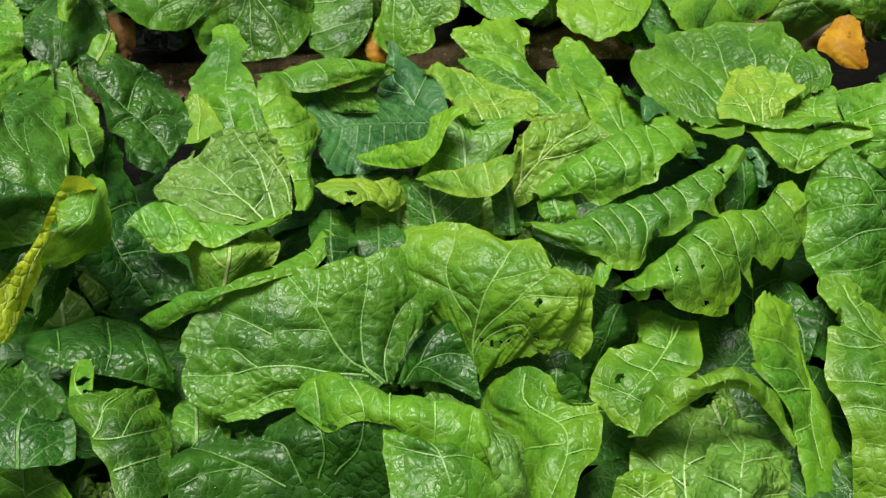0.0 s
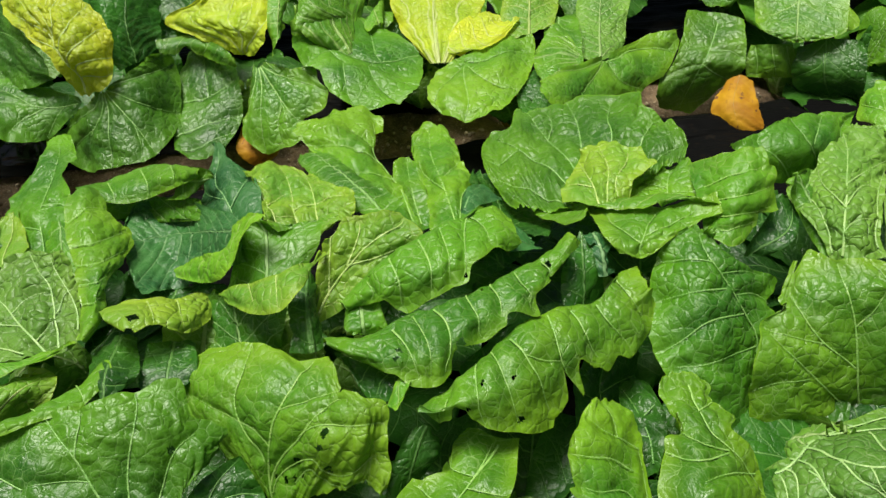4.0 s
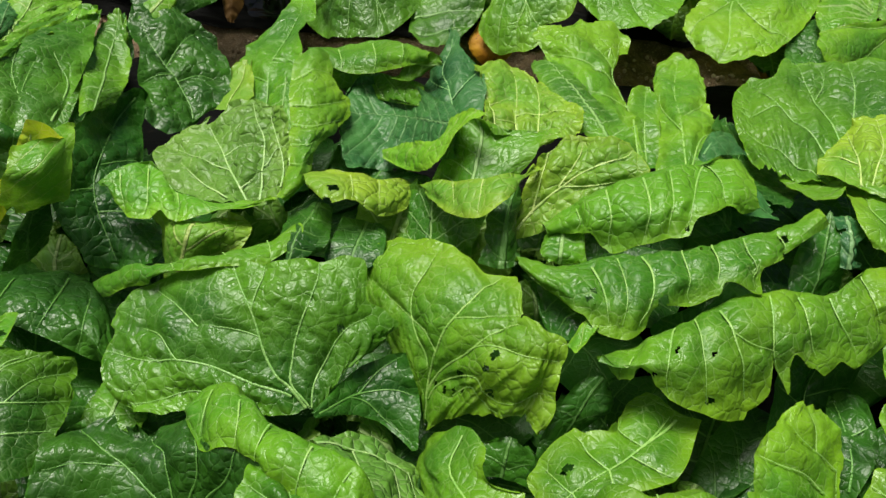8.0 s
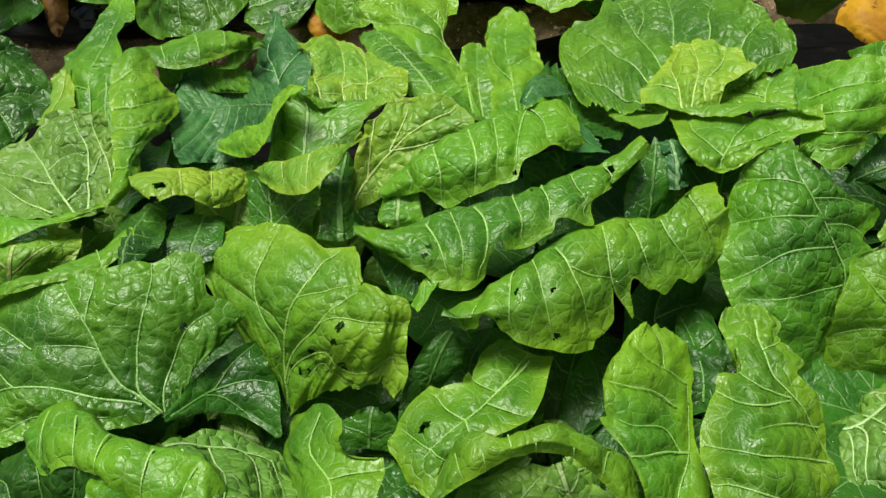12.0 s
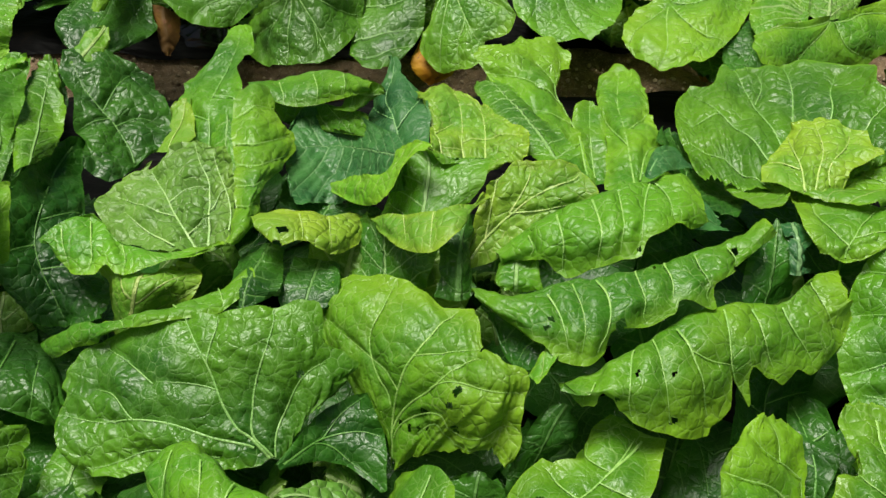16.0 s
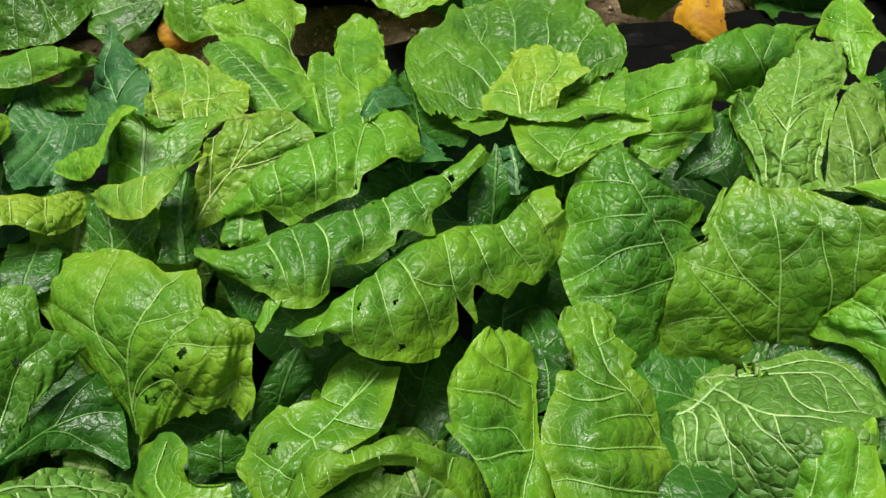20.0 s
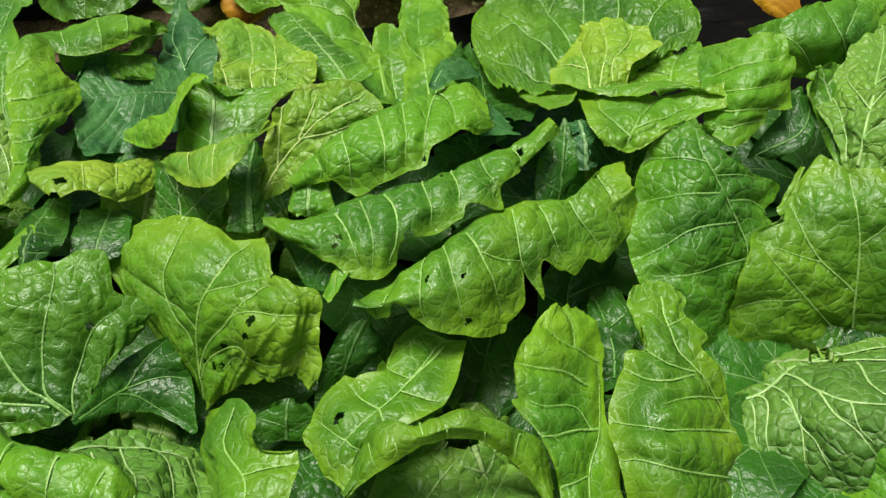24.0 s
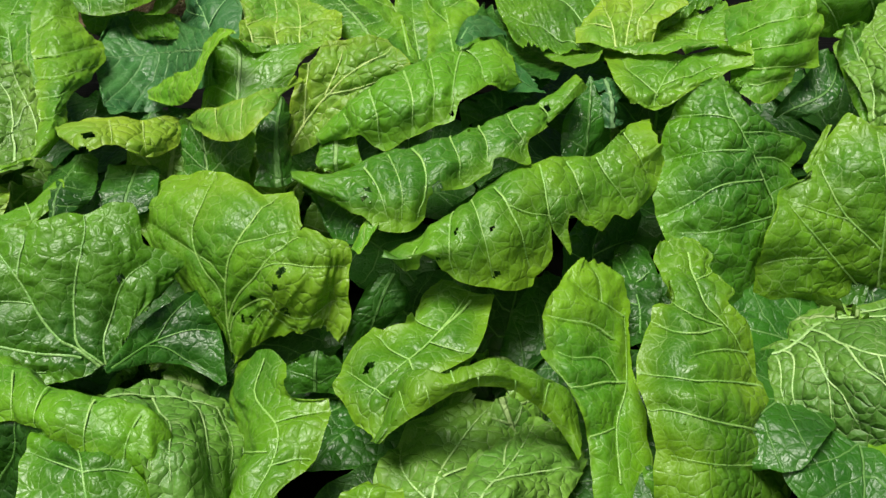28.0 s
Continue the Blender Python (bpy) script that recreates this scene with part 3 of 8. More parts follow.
def film_scrap(x, y, wide, deep, high, turn, seed, material):
    """A crumpled bulge of loose mulch film."""
    n = 26
    u, v = np.meshgrid(np.linspace(-1, 1, n), np.linspace(-1, 1, n))
    dome = np.clip(1 - (u ** 2 + v ** 2), 0, 1) ** 0.6
    crease = 0.30 * np.abs(waves(u * 3.1 + seed, v * 1.4, 4)) + 0.18 * np.abs(waves(u * 7 + seed, v * 3, 6))
    px, py = u * wide / 2 * (1 + 0.12 * waves(v * 2, u * 2, seed)), v * deep / 2
    c, s = math.cos(turn), math.sin(turn)
    gx, gy = px * c - py * s, px * s + py * c
    gz = bed_height(x + gx, y + gy) + 0.006 + high * dome * (0.75 + crease)
    z0 = float(bed_height(np.array(x), np.array(y)))
    verts = np.stack([gx, gy, gz - z0], -1).reshape(-1, 3)
    faces = [(j * n + i, j * n + i + 1, (j + 1) * n + i + 1, (j + 1) * n + i) for j in range(n - 1) for i in range(n - 1)]
    ob = link("film_scrap", verts, faces, material)
    ob.location = (x, y, z0)
    return tagged(ob, "crumpled shiny black plastic film beside the furrow", "plastic film")


B1 = cabbage(-0.878, 1.807, "dark green napa cabbage beside the furrow", "cabbages of the back bed")
B2 = cabbage(-0.513, 1.826, "napa cabbage with yellow fan-shaped inner leaf", "cabbages of the back bed")
B3 = cabbage(-0.190, 1.854, "napa cabbage with yellow open heart", "cabbages of the back bed")
B4 = cabbage(0.224, 1.907, "napa cabbage with yellow heart and round outer leaves", "cabbages of the back bed")
B5 = cabbage(0.629, 1.861, "light green napa cabbage beside the furrow", "cabbages of the back bed")
B6 = cabbage(1.106, 1.901, "green napa cabbage with wavy outer leaves", "cabbages of the back bed")
P1 = cabbage(-0.042, 0.644, "large green napa cabbage with broad glossy insect-holed outer leaves", "cabbages of the front bed")
P2 = cabbage(0.340, 0.655, "napa cabbage with loose heart and bright curled rim leaf", "cabbages of the front bed")
P3 = cabbage(0.740, 0.740, "napa cabbage with pale ribbed head and broad green leaves", "cabbages of the front bed")
P4 = cabbage(0.100, 0.973, "open napa cabbage with yellowing cup leaves and rolled outer leaves", "cabbages of the front bed")
P5 = cabbage(-0.343, 0.983, "napa cabbage with pale upright cup leaf and rolled rim", "cabbages of the front bed")
P6 = cabbage(0.538, 1.082, "napa cabbage with yellow-green heart and broad notched leaf", "cabbages of the front bed")
P7 = cabbage(0.895, 1.081, "napa cabbage with pale tall ribbed head", "cabbages of the front bed")
P8 = cabbage(-0.571, 0.864, "napa cabbage with long leaf edged in yellow", "cabbages of the front bed")
P9 = cabbage(-0.395, 0.538, "dark green napa cabbage with torn leaf tips", "cabbages of the front bed")
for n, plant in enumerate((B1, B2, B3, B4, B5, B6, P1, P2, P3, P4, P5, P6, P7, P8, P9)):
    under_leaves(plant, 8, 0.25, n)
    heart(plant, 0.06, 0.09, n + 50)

leaf(P1, 'f', [[(-0.080, 0.627, 0.281), (-0.078, 0.630, 0.282), (-0.076, 0.633, 0.283), (-0.072, 0.636, 0.283), (-0.067, 0.638, 0.282), (-0.064, 0.639, 0.280), (-0.061, 0.637, 0.277)],
     [(-0.135, 0.609, 0.282), (-0.149, 0.622, 0.305), (-0.149, 0.640, 0.317), (-0.117, 0.665, 0.327), (-0.083, 0.675, 0.321), (-0.055, 0.672, 0.303), (-0.052, 0.661, 0.291)],
     [(-0.200, 0.588, 0.285), (-0.236, 0.620, 0.316), (-0.234, 0.655, 0.340), (-0.162, 0.696, 0.367), (-0.087, 0.715, 0.366), (-0.035, 0.710, 0.333), (-0.040, 0.688, 0.307)],
     [(-0.259, 0.575, 0.277), (-0.321, 0.622, 0.303), (-0.325, 0.685, 0.334), (-0.214, 0.736, 0.378), (-0.101, 0.763, 0.388), (-0.005, 0.749, 0.336), (-0.022, 0.713, 0.310)]], fan=1, puck=1.4, lobe=0, round_=0, ruffle=0.45, serr=0.03, step=0.0036, crest=[(-1.0, 1.0), (-0.92, 1.07), (-0.76, 1.02), (-0.64, 1.0), (-0.5, 0.95), (-0.48, 0.99), (-0.38, 1.0), (-0.24, 1.02), (-0.14, 1.02), (-0.02, 1.0), (0.04, 1.0), (0.16, 0.94), (0.34, 1.0), (0.44, 1.14), (0.46, 1.18), (0.54, 0.94), (0.62, 0.99), (0.76, 1.05), (0.94, 1.22), (0.98, 0.9), (1.0, 1.07)], veins=[(1.5, (0.0, 0.0), (-0.08, 0.15), (-0.12, 0.23), (-0.04, 0.45), (0.0, 0.61), (0.02, 0.81), (0.04, 0.99)), (0.8, (0.0, 0.61), (0.1, 0.79), (0.14, 0.92)), (1.2, (0.2, 0.01), (-0.02, 0.13), (0.16, 0.31), (0.28, 0.6), (0.34, 0.85), (0.34, 0.99)), (0.8, (0.34, 0.01), (0.5, 0.31), (0.54, 0.56), (0.6, 0.82)), (1.2, (-0.16, 0.09), (-0.4, 0.24), (-0.46, 0.44), (-0.56, 0.61), (-0.64, 0.77), (-0.62, 0.98)), (0.6, (-0.56, 0.61), (-0.42, 0.72), (-0.42, 0.84)), (0.6, (-0.24, 0.63), (-0.22, 0.81), (-0.22, 0.96)), (0.6, (-0.8, 0.23), (-0.8, 0.51), (-0.9, 0.76), (-0.94, 1.0)), (0.5, (-0.04, 0.45), (-0.14, 0.55), (-0.22, 0.63))], holes=[(0.52, 0.62, 0.0045)])
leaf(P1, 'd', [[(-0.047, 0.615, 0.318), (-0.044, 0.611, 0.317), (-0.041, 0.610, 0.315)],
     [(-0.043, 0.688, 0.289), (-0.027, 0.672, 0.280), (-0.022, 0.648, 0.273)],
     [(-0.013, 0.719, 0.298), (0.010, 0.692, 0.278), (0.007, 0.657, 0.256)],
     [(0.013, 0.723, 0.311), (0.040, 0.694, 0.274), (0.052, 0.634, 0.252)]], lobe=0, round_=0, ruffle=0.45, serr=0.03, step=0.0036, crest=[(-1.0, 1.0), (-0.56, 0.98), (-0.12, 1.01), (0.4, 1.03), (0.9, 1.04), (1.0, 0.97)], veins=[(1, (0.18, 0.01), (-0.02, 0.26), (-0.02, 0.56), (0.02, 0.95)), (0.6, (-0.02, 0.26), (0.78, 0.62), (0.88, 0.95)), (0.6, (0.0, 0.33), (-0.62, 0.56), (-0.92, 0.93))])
leaf(P1, 'l', [[(0.044, 0.685, 0.227), (0.043, 0.686, 0.231), (0.043, 0.687, 0.236), (0.046, 0.687, 0.240), (0.050, 0.685, 0.244), (0.053, 0.684, 0.242), (0.055, 0.682, 0.236)],
     [(0.033, 0.705, 0.258), (0.019, 0.729, 0.308), (0.027, 0.737, 0.330), (0.055, 0.726, 0.340), (0.090, 0.711, 0.347), (0.111, 0.692, 0.338), (0.095, 0.679, 0.274)],
     [(0.006, 0.725, 0.263), (-0.029, 0.775, 0.320), (-0.007, 0.790, 0.354), (0.057, 0.772, 0.376), (0.108, 0.755, 0.382), (0.159, 0.702, 0.376), (0.151, 0.668, 0.303)],
     [(-0.010, 0.740, 0.267), (-0.077, 0.827, 0.322), (-0.057, 0.862, 0.349), (0.024, 0.849, 0.371), (0.120, 0.807, 0.385), (0.196, 0.725, 0.379), (0.186, 0.665, 0.294)]], fan=1, puck=1.1, lobe=0, round_=0, ruffle=0.45, serr=0.03, step=0.0026, crest=[(-0.66, 0.99), (-0.56, 0.97), (-0.34, 1.0), (-0.1, 1.01), (-0.02, 1.0), (0.12, 0.96), (0.2, 0.9), (0.34, 1.0), (0.38, 0.94), (0.48, 0.8), (0.56, 0.85), (0.66, 1.01), (0.7, 1.01), (0.78, 0.99), (0.84, 0.99), (0.9, 1.04), (0.96, 1.03), (1.0, 0.98)], veins=[(1.5, (-0.16, 0.0), (-0.28, 0.09), (-0.06, 0.27), (0.06, 0.48), (0.22, 0.76), (0.28, 0.91)), (1.2, (-0.2, 0.11), (0.12, 0.22), (0.36, 0.37), (0.5, 0.71)), (0.9, (-0.24, 0.2), (-0.46, 0.38), (-0.16, 0.75), (-0.04, 0.94)), (0.7, (-0.14, 0.08), (0.84, 0.4), (0.86, 0.98)), (0.5, (0.06, 0.48), (0.32, 0.57), (0.48, 0.77)), (0.5, (-0.06, 0.27), (-0.46, 0.45), (-0.64, 0.86)), (0.5, (0.32, 0.34), (0.64, 0.61), (0.74, 0.97)), (0.5, (0.54, 0.14), (0.96, 0.49), (0.98, 0.97))], holes=[(0.4, 0.23, 0.0056), (0.64, 0.38, 0.0048), (0.58, 0.46, 0.006), (0.04, 0.14, 0.0042), (0.3, 0.14, 0.004), (0.48, 0.16, 0.0036), (0.66, 0.19, 0.0042), (0.84, 0.44, 0.0044), (0.88, 0.45, 0.004), (0.48, 0.79, 0.0036)])
leaf(P4, 'n', [[(0.109, 0.853, 0.363), (0.116, 0.827, 0.389), (0.123, 0.811, 0.398), (0.126, 0.813, 0.389)],
     [(0.140, 0.842, 0.364), (0.144, 0.818, 0.394), (0.159, 0.788, 0.401), (0.172, 0.779, 0.388)],
     [(0.172, 0.839, 0.368), (0.173, 0.814, 0.399), (0.193, 0.779, 0.404), (0.211, 0.757, 0.384)],
     [(0.227, 0.860, 0.374), (0.225, 0.839, 0.410), (0.249, 0.777, 0.407), (0.260, 0.750, 0.377)],
     [(0.281, 0.888, 0.382), (0.277, 0.863, 0.414), (0.297, 0.819, 0.415), (0.314, 0.800, 0.393)],
     [(0.354, 0.938, 0.381), (0.347, 0.911, 0.412), (0.362, 0.869, 0.413), (0.378, 0.849, 0.391)],
     [(0.410, 0.983, 0.377), (0.403, 0.953, 0.405), (0.412, 0.925, 0.409), (0.423, 0.919, 0.393)],
     [(0.444, 1.027, 0.374), (0.437, 0.995, 0.399), (0.441, 0.976, 0.406), (0.448, 0.980, 0.394)]], puck=1.1, gap=0.03, mid=0, lobe=0, round_=0, ruffle=0.25, serr=0.01, step=0.0036, right=[(0.0, 1.24), (0.05, 1.25), (0.16, 0.92), (0.28, 0.84), (0.31, 1.08), (0.4, 0.98), (0.47, 0.94), (0.5, 0.66), (0.58, 0.98), (0.63, 0.9), (0.66, 0.66), (0.72, 1.12), (0.75, 0.66), (0.81, 0.74), (0.9, 0.76), (1.0, 0.98)], veins=[(1.1, (-0.3, 0.5), (0.08, 0.51), (0.56, 0.48), (0.84, 0.46)), (0.9, (-0.4, 0.66), (0.18, 0.66), (0.62, 0.64)), (0.9, (-0.2, 0.36), (0.18, 0.37), (0.78, 0.36)), (0.7, (-0.38, 0.6), (0.34, 0.59), (0.84, 0.57)), (0.6, (-0.28, 0.73), (0.38, 0.73), (0.94, 0.72)), (0.6, (-0.2, 0.82), (0.38, 0.83), (0.72, 0.82)), (0.5, (-0.28, 0.43), (0.18, 0.43), (0.8, 0.4))], holes=[(0.58, 0.52, 0.0059), (0.22, 0.34, 0.0036), (0.4, 0.32, 0.003), (-0.02, 0.83, 0.0051), (0.74, 0.81, 0.0044), (-0.32, 0.64, 0.0025)])
leaf(P4, 'd', [[(0.127, 0.831, 0.365), (0.129, 0.829, 0.363), (0.133, 0.826, 0.361)],
     [(0.154, 0.815, 0.362), (0.162, 0.793, 0.353), (0.168, 0.766, 0.350)],
     [(0.198, 0.789, 0.370), (0.204, 0.766, 0.368), (0.204, 0.746, 0.367)],
     [(0.220, 0.767, 0.376), (0.219, 0.749, 0.375), (0.217, 0.741, 0.374)]], mid=0, lobe=0, round_=0, ruffle=0.25, serr=0.01, step=0.0036)
leaf(P4, 'l', [[(0.192, 0.736, 0.369), (0.199, 0.727, 0.374), (0.205, 0.718, 0.378)],
     [(0.205, 0.758, 0.377), (0.212, 0.745, 0.379), (0.216, 0.733, 0.382)],
     [(0.216, 0.774, 0.385), (0.220, 0.765, 0.385), (0.223, 0.754, 0.385)]], name='rolled_leaf', mid=0, lobe=0, round_=0, ruffle=0.25, serr=0.01, step=0.0036)
leaf(P2, 'n', [[(0.224, 0.757, 0.339), (0.227, 0.730, 0.370), (0.231, 0.715, 0.383), (0.234, 0.723, 0.369)],
     [(0.242, 0.763, 0.339), (0.244, 0.738, 0.372), (0.248, 0.711, 0.382), (0.250, 0.707, 0.363)],
     [(0.266, 0.776, 0.340), (0.266, 0.751, 0.373), (0.275, 0.722, 0.382), (0.275, 0.712, 0.361)],
     [(0.311, 0.815, 0.340), (0.307, 0.793, 0.378), (0.319, 0.739, 0.379), (0.335, 0.712, 0.336)],
     [(0.364, 0.858, 0.338), (0.357, 0.837, 0.378), (0.371, 0.768, 0.370), (0.392, 0.736, 0.310)],
     [(0.413, 0.896, 0.337), (0.404, 0.872, 0.375), (0.415, 0.813, 0.368), (0.434, 0.784, 0.316)],
     [(0.464, 0.921, 0.328), (0.454, 0.895, 0.364), (0.460, 0.849, 0.360), (0.473, 0.821, 0.311)],
     [(0.504, 0.974, 0.327), (0.492, 0.948, 0.364), (0.500, 0.890, 0.355), (0.515, 0.865, 0.308)],
     [(0.542, 0.997, 0.320), (0.529, 0.968, 0.354), (0.535, 0.930, 0.352), (0.546, 0.934, 0.328)]], puck=1.1, gap=0.03, mid=0, lobe=0, round_=0, ruffle=0.25, serr=0.01, step=0.0036, right=[(0.0, 0.4), (0.07, 1.2), (0.22, 1.1), (0.24, 0.6), (0.27, 0.7), (0.29, 0.94), (0.32, 1.04), (0.39, 1.0), (0.42, 1.02), (0.49, 1.0), (0.51, 0.92), (0.56, 0.88), (0.59, 0.6), (0.61, 1.02), (0.64, 0.6), (0.69, 0.84), (0.73, 0.98), (0.77, 0.84), (0.81, 0.98), (0.87, 0.96), (0.94, 1.02), (1.0, 1.0)], veins=[(1.2, (-0.24, 0.46), (0.08, 0.48), (0.4, 0.5), (0.8, 0.5)), (1.1, (-0.2, 0.67), (0.26, 0.69), (0.72, 0.71)), (0.9, (-0.18, 0.76), (0.32, 0.79), (0.76, 0.82)), (0.8, (-0.26, 0.59), (0.4, 0.59), (0.82, 0.6)), (0.8, (-0.34, 0.35), (0.32, 0.32), (0.96, 0.31)), (0.6, (-0.3, 0.4), (0.34, 0.41), (0.9, 0.4)), (0.5, (0.08, 0.48), (0.3, 0.55), (0.48, 0.6)), (0.6, (-0.26, 0.88), (0.24, 0.91), (0.84, 0.92)), (0.5, (-0.22, 0.22), (0.36, 0.18), (0.9, 0.16))], holes=[(0.14, 0.34, 0.003), (0.24, 0.43, 0.0026), (0.82, 0.41, 0.0041), (0.68, 0.28, 0.0029)])
leaf(P4, 'n', [[(0.128, 0.928, 0.353), (0.133, 0.901, 0.377), (0.140, 0.887, 0.387), (0.143, 0.892, 0.380)],
     [(0.184, 0.948, 0.397), (0.187, 0.923, 0.424), (0.198, 0.882, 0.428), (0.204, 0.859, 0.398)],
     [(0.232, 0.973, 0.411), (0.231, 0.950, 0.441), (0.247, 0.883, 0.445), (0.256, 0.858, 0.413)],
     [(0.281, 1.012, 0.414), (0.279, 0.988, 0.443), (0.290, 0.912, 0.450), (0.296, 0.879, 0.422)],
     [(0.336, 1.055, 0.404), (0.334, 1.029, 0.431), (0.337, 0.963, 0.440), (0.335, 0.928, 0.425)],
     [(0.365, 1.031, 0.396), (0.361, 1.003, 0.421), (0.366, 0.970, 0.425), (0.372, 0.967, 0.409)]], puck=1.1, gap=0.03, mid=0, lobe=0, round_=0, ruffle=0.25, serr=0.01, step=0.0036, right=[(0.01, 0.3), (0.07, 0.58), (0.16, 0.7), (0.2, 1.0), (0.24, 1.08), (0.36, 0.96), (0.5, 0.94), (0.6, 1.0), (0.64, 0.74), (0.75, 0.8), (0.92, 1.16), (1.0, 1.0)], veins=[(1, (-0.26, 0.24), (0.42, 0.24), (0.94, 0.22)), (1.1, (-0.28, 0.41), (0.26, 0.42), (0.78, 0.39)), (1.2, (-0.32, 0.68), (0.1, 0.74), (0.68, 0.76)), (0.9, (-0.3, 0.67), (0.22, 0.63), (0.88, 0.6)), (0.6, (-0.24, 0.53), (0.3, 0.53), (0.84, 0.51)), (0.5, (-0.06, 0.12), (0.4, 0.12), (0.62, 0.1))], holes=[(-0.26, 0.69, 0.0041), (0.88, 0.6, 0.0031)])
leaf(P2, 'n', [[(0.283, 0.756, 0.299), (0.313, 0.736, 0.301), (0.344, 0.728, 0.298)],
     [(0.252, 0.728, 0.307), (0.290, 0.673, 0.321), (0.327, 0.643, 0.316)],
     [(0.215, 0.674, 0.313), (0.253, 0.624, 0.329), (0.285, 0.610, 0.320)],
     [(0.188, 0.635, 0.308), (0.223, 0.590, 0.316), (0.251, 0.585, 0.314)],
     [(0.184, 0.606, 0.301), (0.209, 0.570, 0.296), (0.242, 0.547, 0.293)]], lobe=0, round_=0, ruffle=0.45, serr=0.03, step=0.0036, left=[(0.0, 1.0), (0.14, 0.92), (0.25, 0.8), (0.33, 0.54), (0.45, 0.8), (0.48, 1.04), (0.54, 1.04), (0.75, 1.0), (0.95, 1.0)], veins=[(1.1, (0.28, 0.02), (0.0, 0.25), (0.02, 0.45), (0.02, 0.78)), (0.8, (0.0, 0.25), (0.04, 0.12), (0.06, 0.02)), (0.8, (0.02, 0.45), (-0.5, 0.49), (-0.92, 0.49)), (0.7, (0.02, 0.45), (0.78, 0.53), (0.98, 0.51)), (0.6, (0.0, 0.25), (-0.52, 0.3), (-0.8, 0.27)), (0.6, (-0.02, 0.32), (0.64, 0.28), (0.96, 0.26)), (0.5, (0.06, 0.69), (-0.44, 0.72), (-0.86, 0.76)), (0.5, (0.06, 0.69), (0.86, 0.74), (0.98, 0.74))], holes=[(-0.4, 0.62, 0.0062), (-0.38, 0.65, 0.0034)])
leaf(P2, 'n', [[(0.225, 0.560, 0.282), (0.229, 0.548, 0.305), (0.237, 0.537, 0.320), (0.242, 0.537, 0.314)],
     [(0.242, 0.595, 0.300), (0.245, 0.584, 0.325), (0.256, 0.562, 0.337), (0.262, 0.551, 0.328)],
     [(0.271, 0.612, 0.326), (0.272, 0.601, 0.352), (0.284, 0.575, 0.357), (0.292, 0.562, 0.343)],
     [(0.302, 0.604, 0.335), (0.303, 0.592, 0.359), (0.310, 0.575, 0.364), (0.315, 0.571, 0.350)],
     [(0.346, 0.618, 0.339), (0.347, 0.606, 0.364), (0.351, 0.586, 0.363), (0.354, 0.580, 0.344)],
     [(0.389, 0.624, 0.310), (0.389, 0.613, 0.335), (0.389, 0.591, 0.335), (0.387, 0.579, 0.319)],
     [(0.421, 0.627, 0.272), (0.421, 0.616, 0.298), (0.416, 0.587, 0.303), (0.410, 0.572, 0.294)],
     [(0.437, 0.588, 0.239), (0.435, 0.577, 0.264), (0.432, 0.558, 0.277), (0.428, 0.551, 0.271)]], puck=1.0, mid=0, lobe=0, round_=0, ruffle=0.25, serr=0.01, step=0.0036, veins=[(0.8, (-0.34, 0.29), (0.34, 0.29), (0.96, 0.28)), (0.8, (-0.4, 0.51), (0.26, 0.51), (0.94, 0.5)), (0.8, (-0.3, 0.64), (0.36, 0.64), (0.98, 0.63)), (0.7, (-0.26, 0.78), (0.38, 0.77), (0.94, 0.76)), (0.6, (-0.28, 0.43), (0.48, 0.42), (0.96, 0.42)), (0.5, (-0.28, 0.18), (0.32, 0.17), (0.94, 0.18))])
leaf(P2, 'n', [[(0.448, 0.488, 0.209), (0.478, 0.493, 0.201), (0.513, 0.502, 0.185)],
     [(0.428, 0.583, 0.274), (0.463, 0.584, 0.265), (0.506, 0.608, 0.238)],
     [(0.400, 0.645, 0.309), (0.440, 0.625, 0.291), (0.498, 0.659, 0.254)],
     [(0.393, 0.679, 0.325), (0.435, 0.681, 0.310), (0.498, 0.718, 0.264)],
     [(0.408, 0.724, 0.330), (0.444, 0.732, 0.312), (0.492, 0.764, 0.276)],
     [(0.432, 0.765, 0.322), (0.450, 0.781, 0.312), (0.474, 0.788, 0.294)]], rib=0.4, puck=1.2, lobe=0, round_=0, ruffle=0.45, serr=0.03, step=0.0036, left=[(0.33, 0.72), (0.39, 1.25), (0.44, 0.98), (0.58, 1.0), (0.72, 1.02), (0.8, 0.92), (0.99, 0.94)], right=[(0.21, 0.98), (0.4, 0.98), (0.6, 1.04), (0.72, 1.1), (0.91, 1.02), (1.0, 1.0)], veins=[(1, (0.12, 0.11), (0.34, 0.21), (0.82, 0.4), (0.98, 0.69)), (0.9, (0.66, 0.57), (0.16, 0.63), (-0.98, 0.63)), (0.8, (0.7, 0.4), (0.34, 0.5), (-0.64, 0.47)), (1, (0.82, 0.4), (0.18, 0.41), (-1.0, 0.31)), (0.8, (0.98, 0.67), (0.44, 0.74), (-0.6, 0.85)), (0.6, (0.34, 0.23), (-0.46, 0.2), (-0.94, 0.18)), (0.5, (0.44, 0.74), (0.38, 0.87), (0.1, 0.98))])
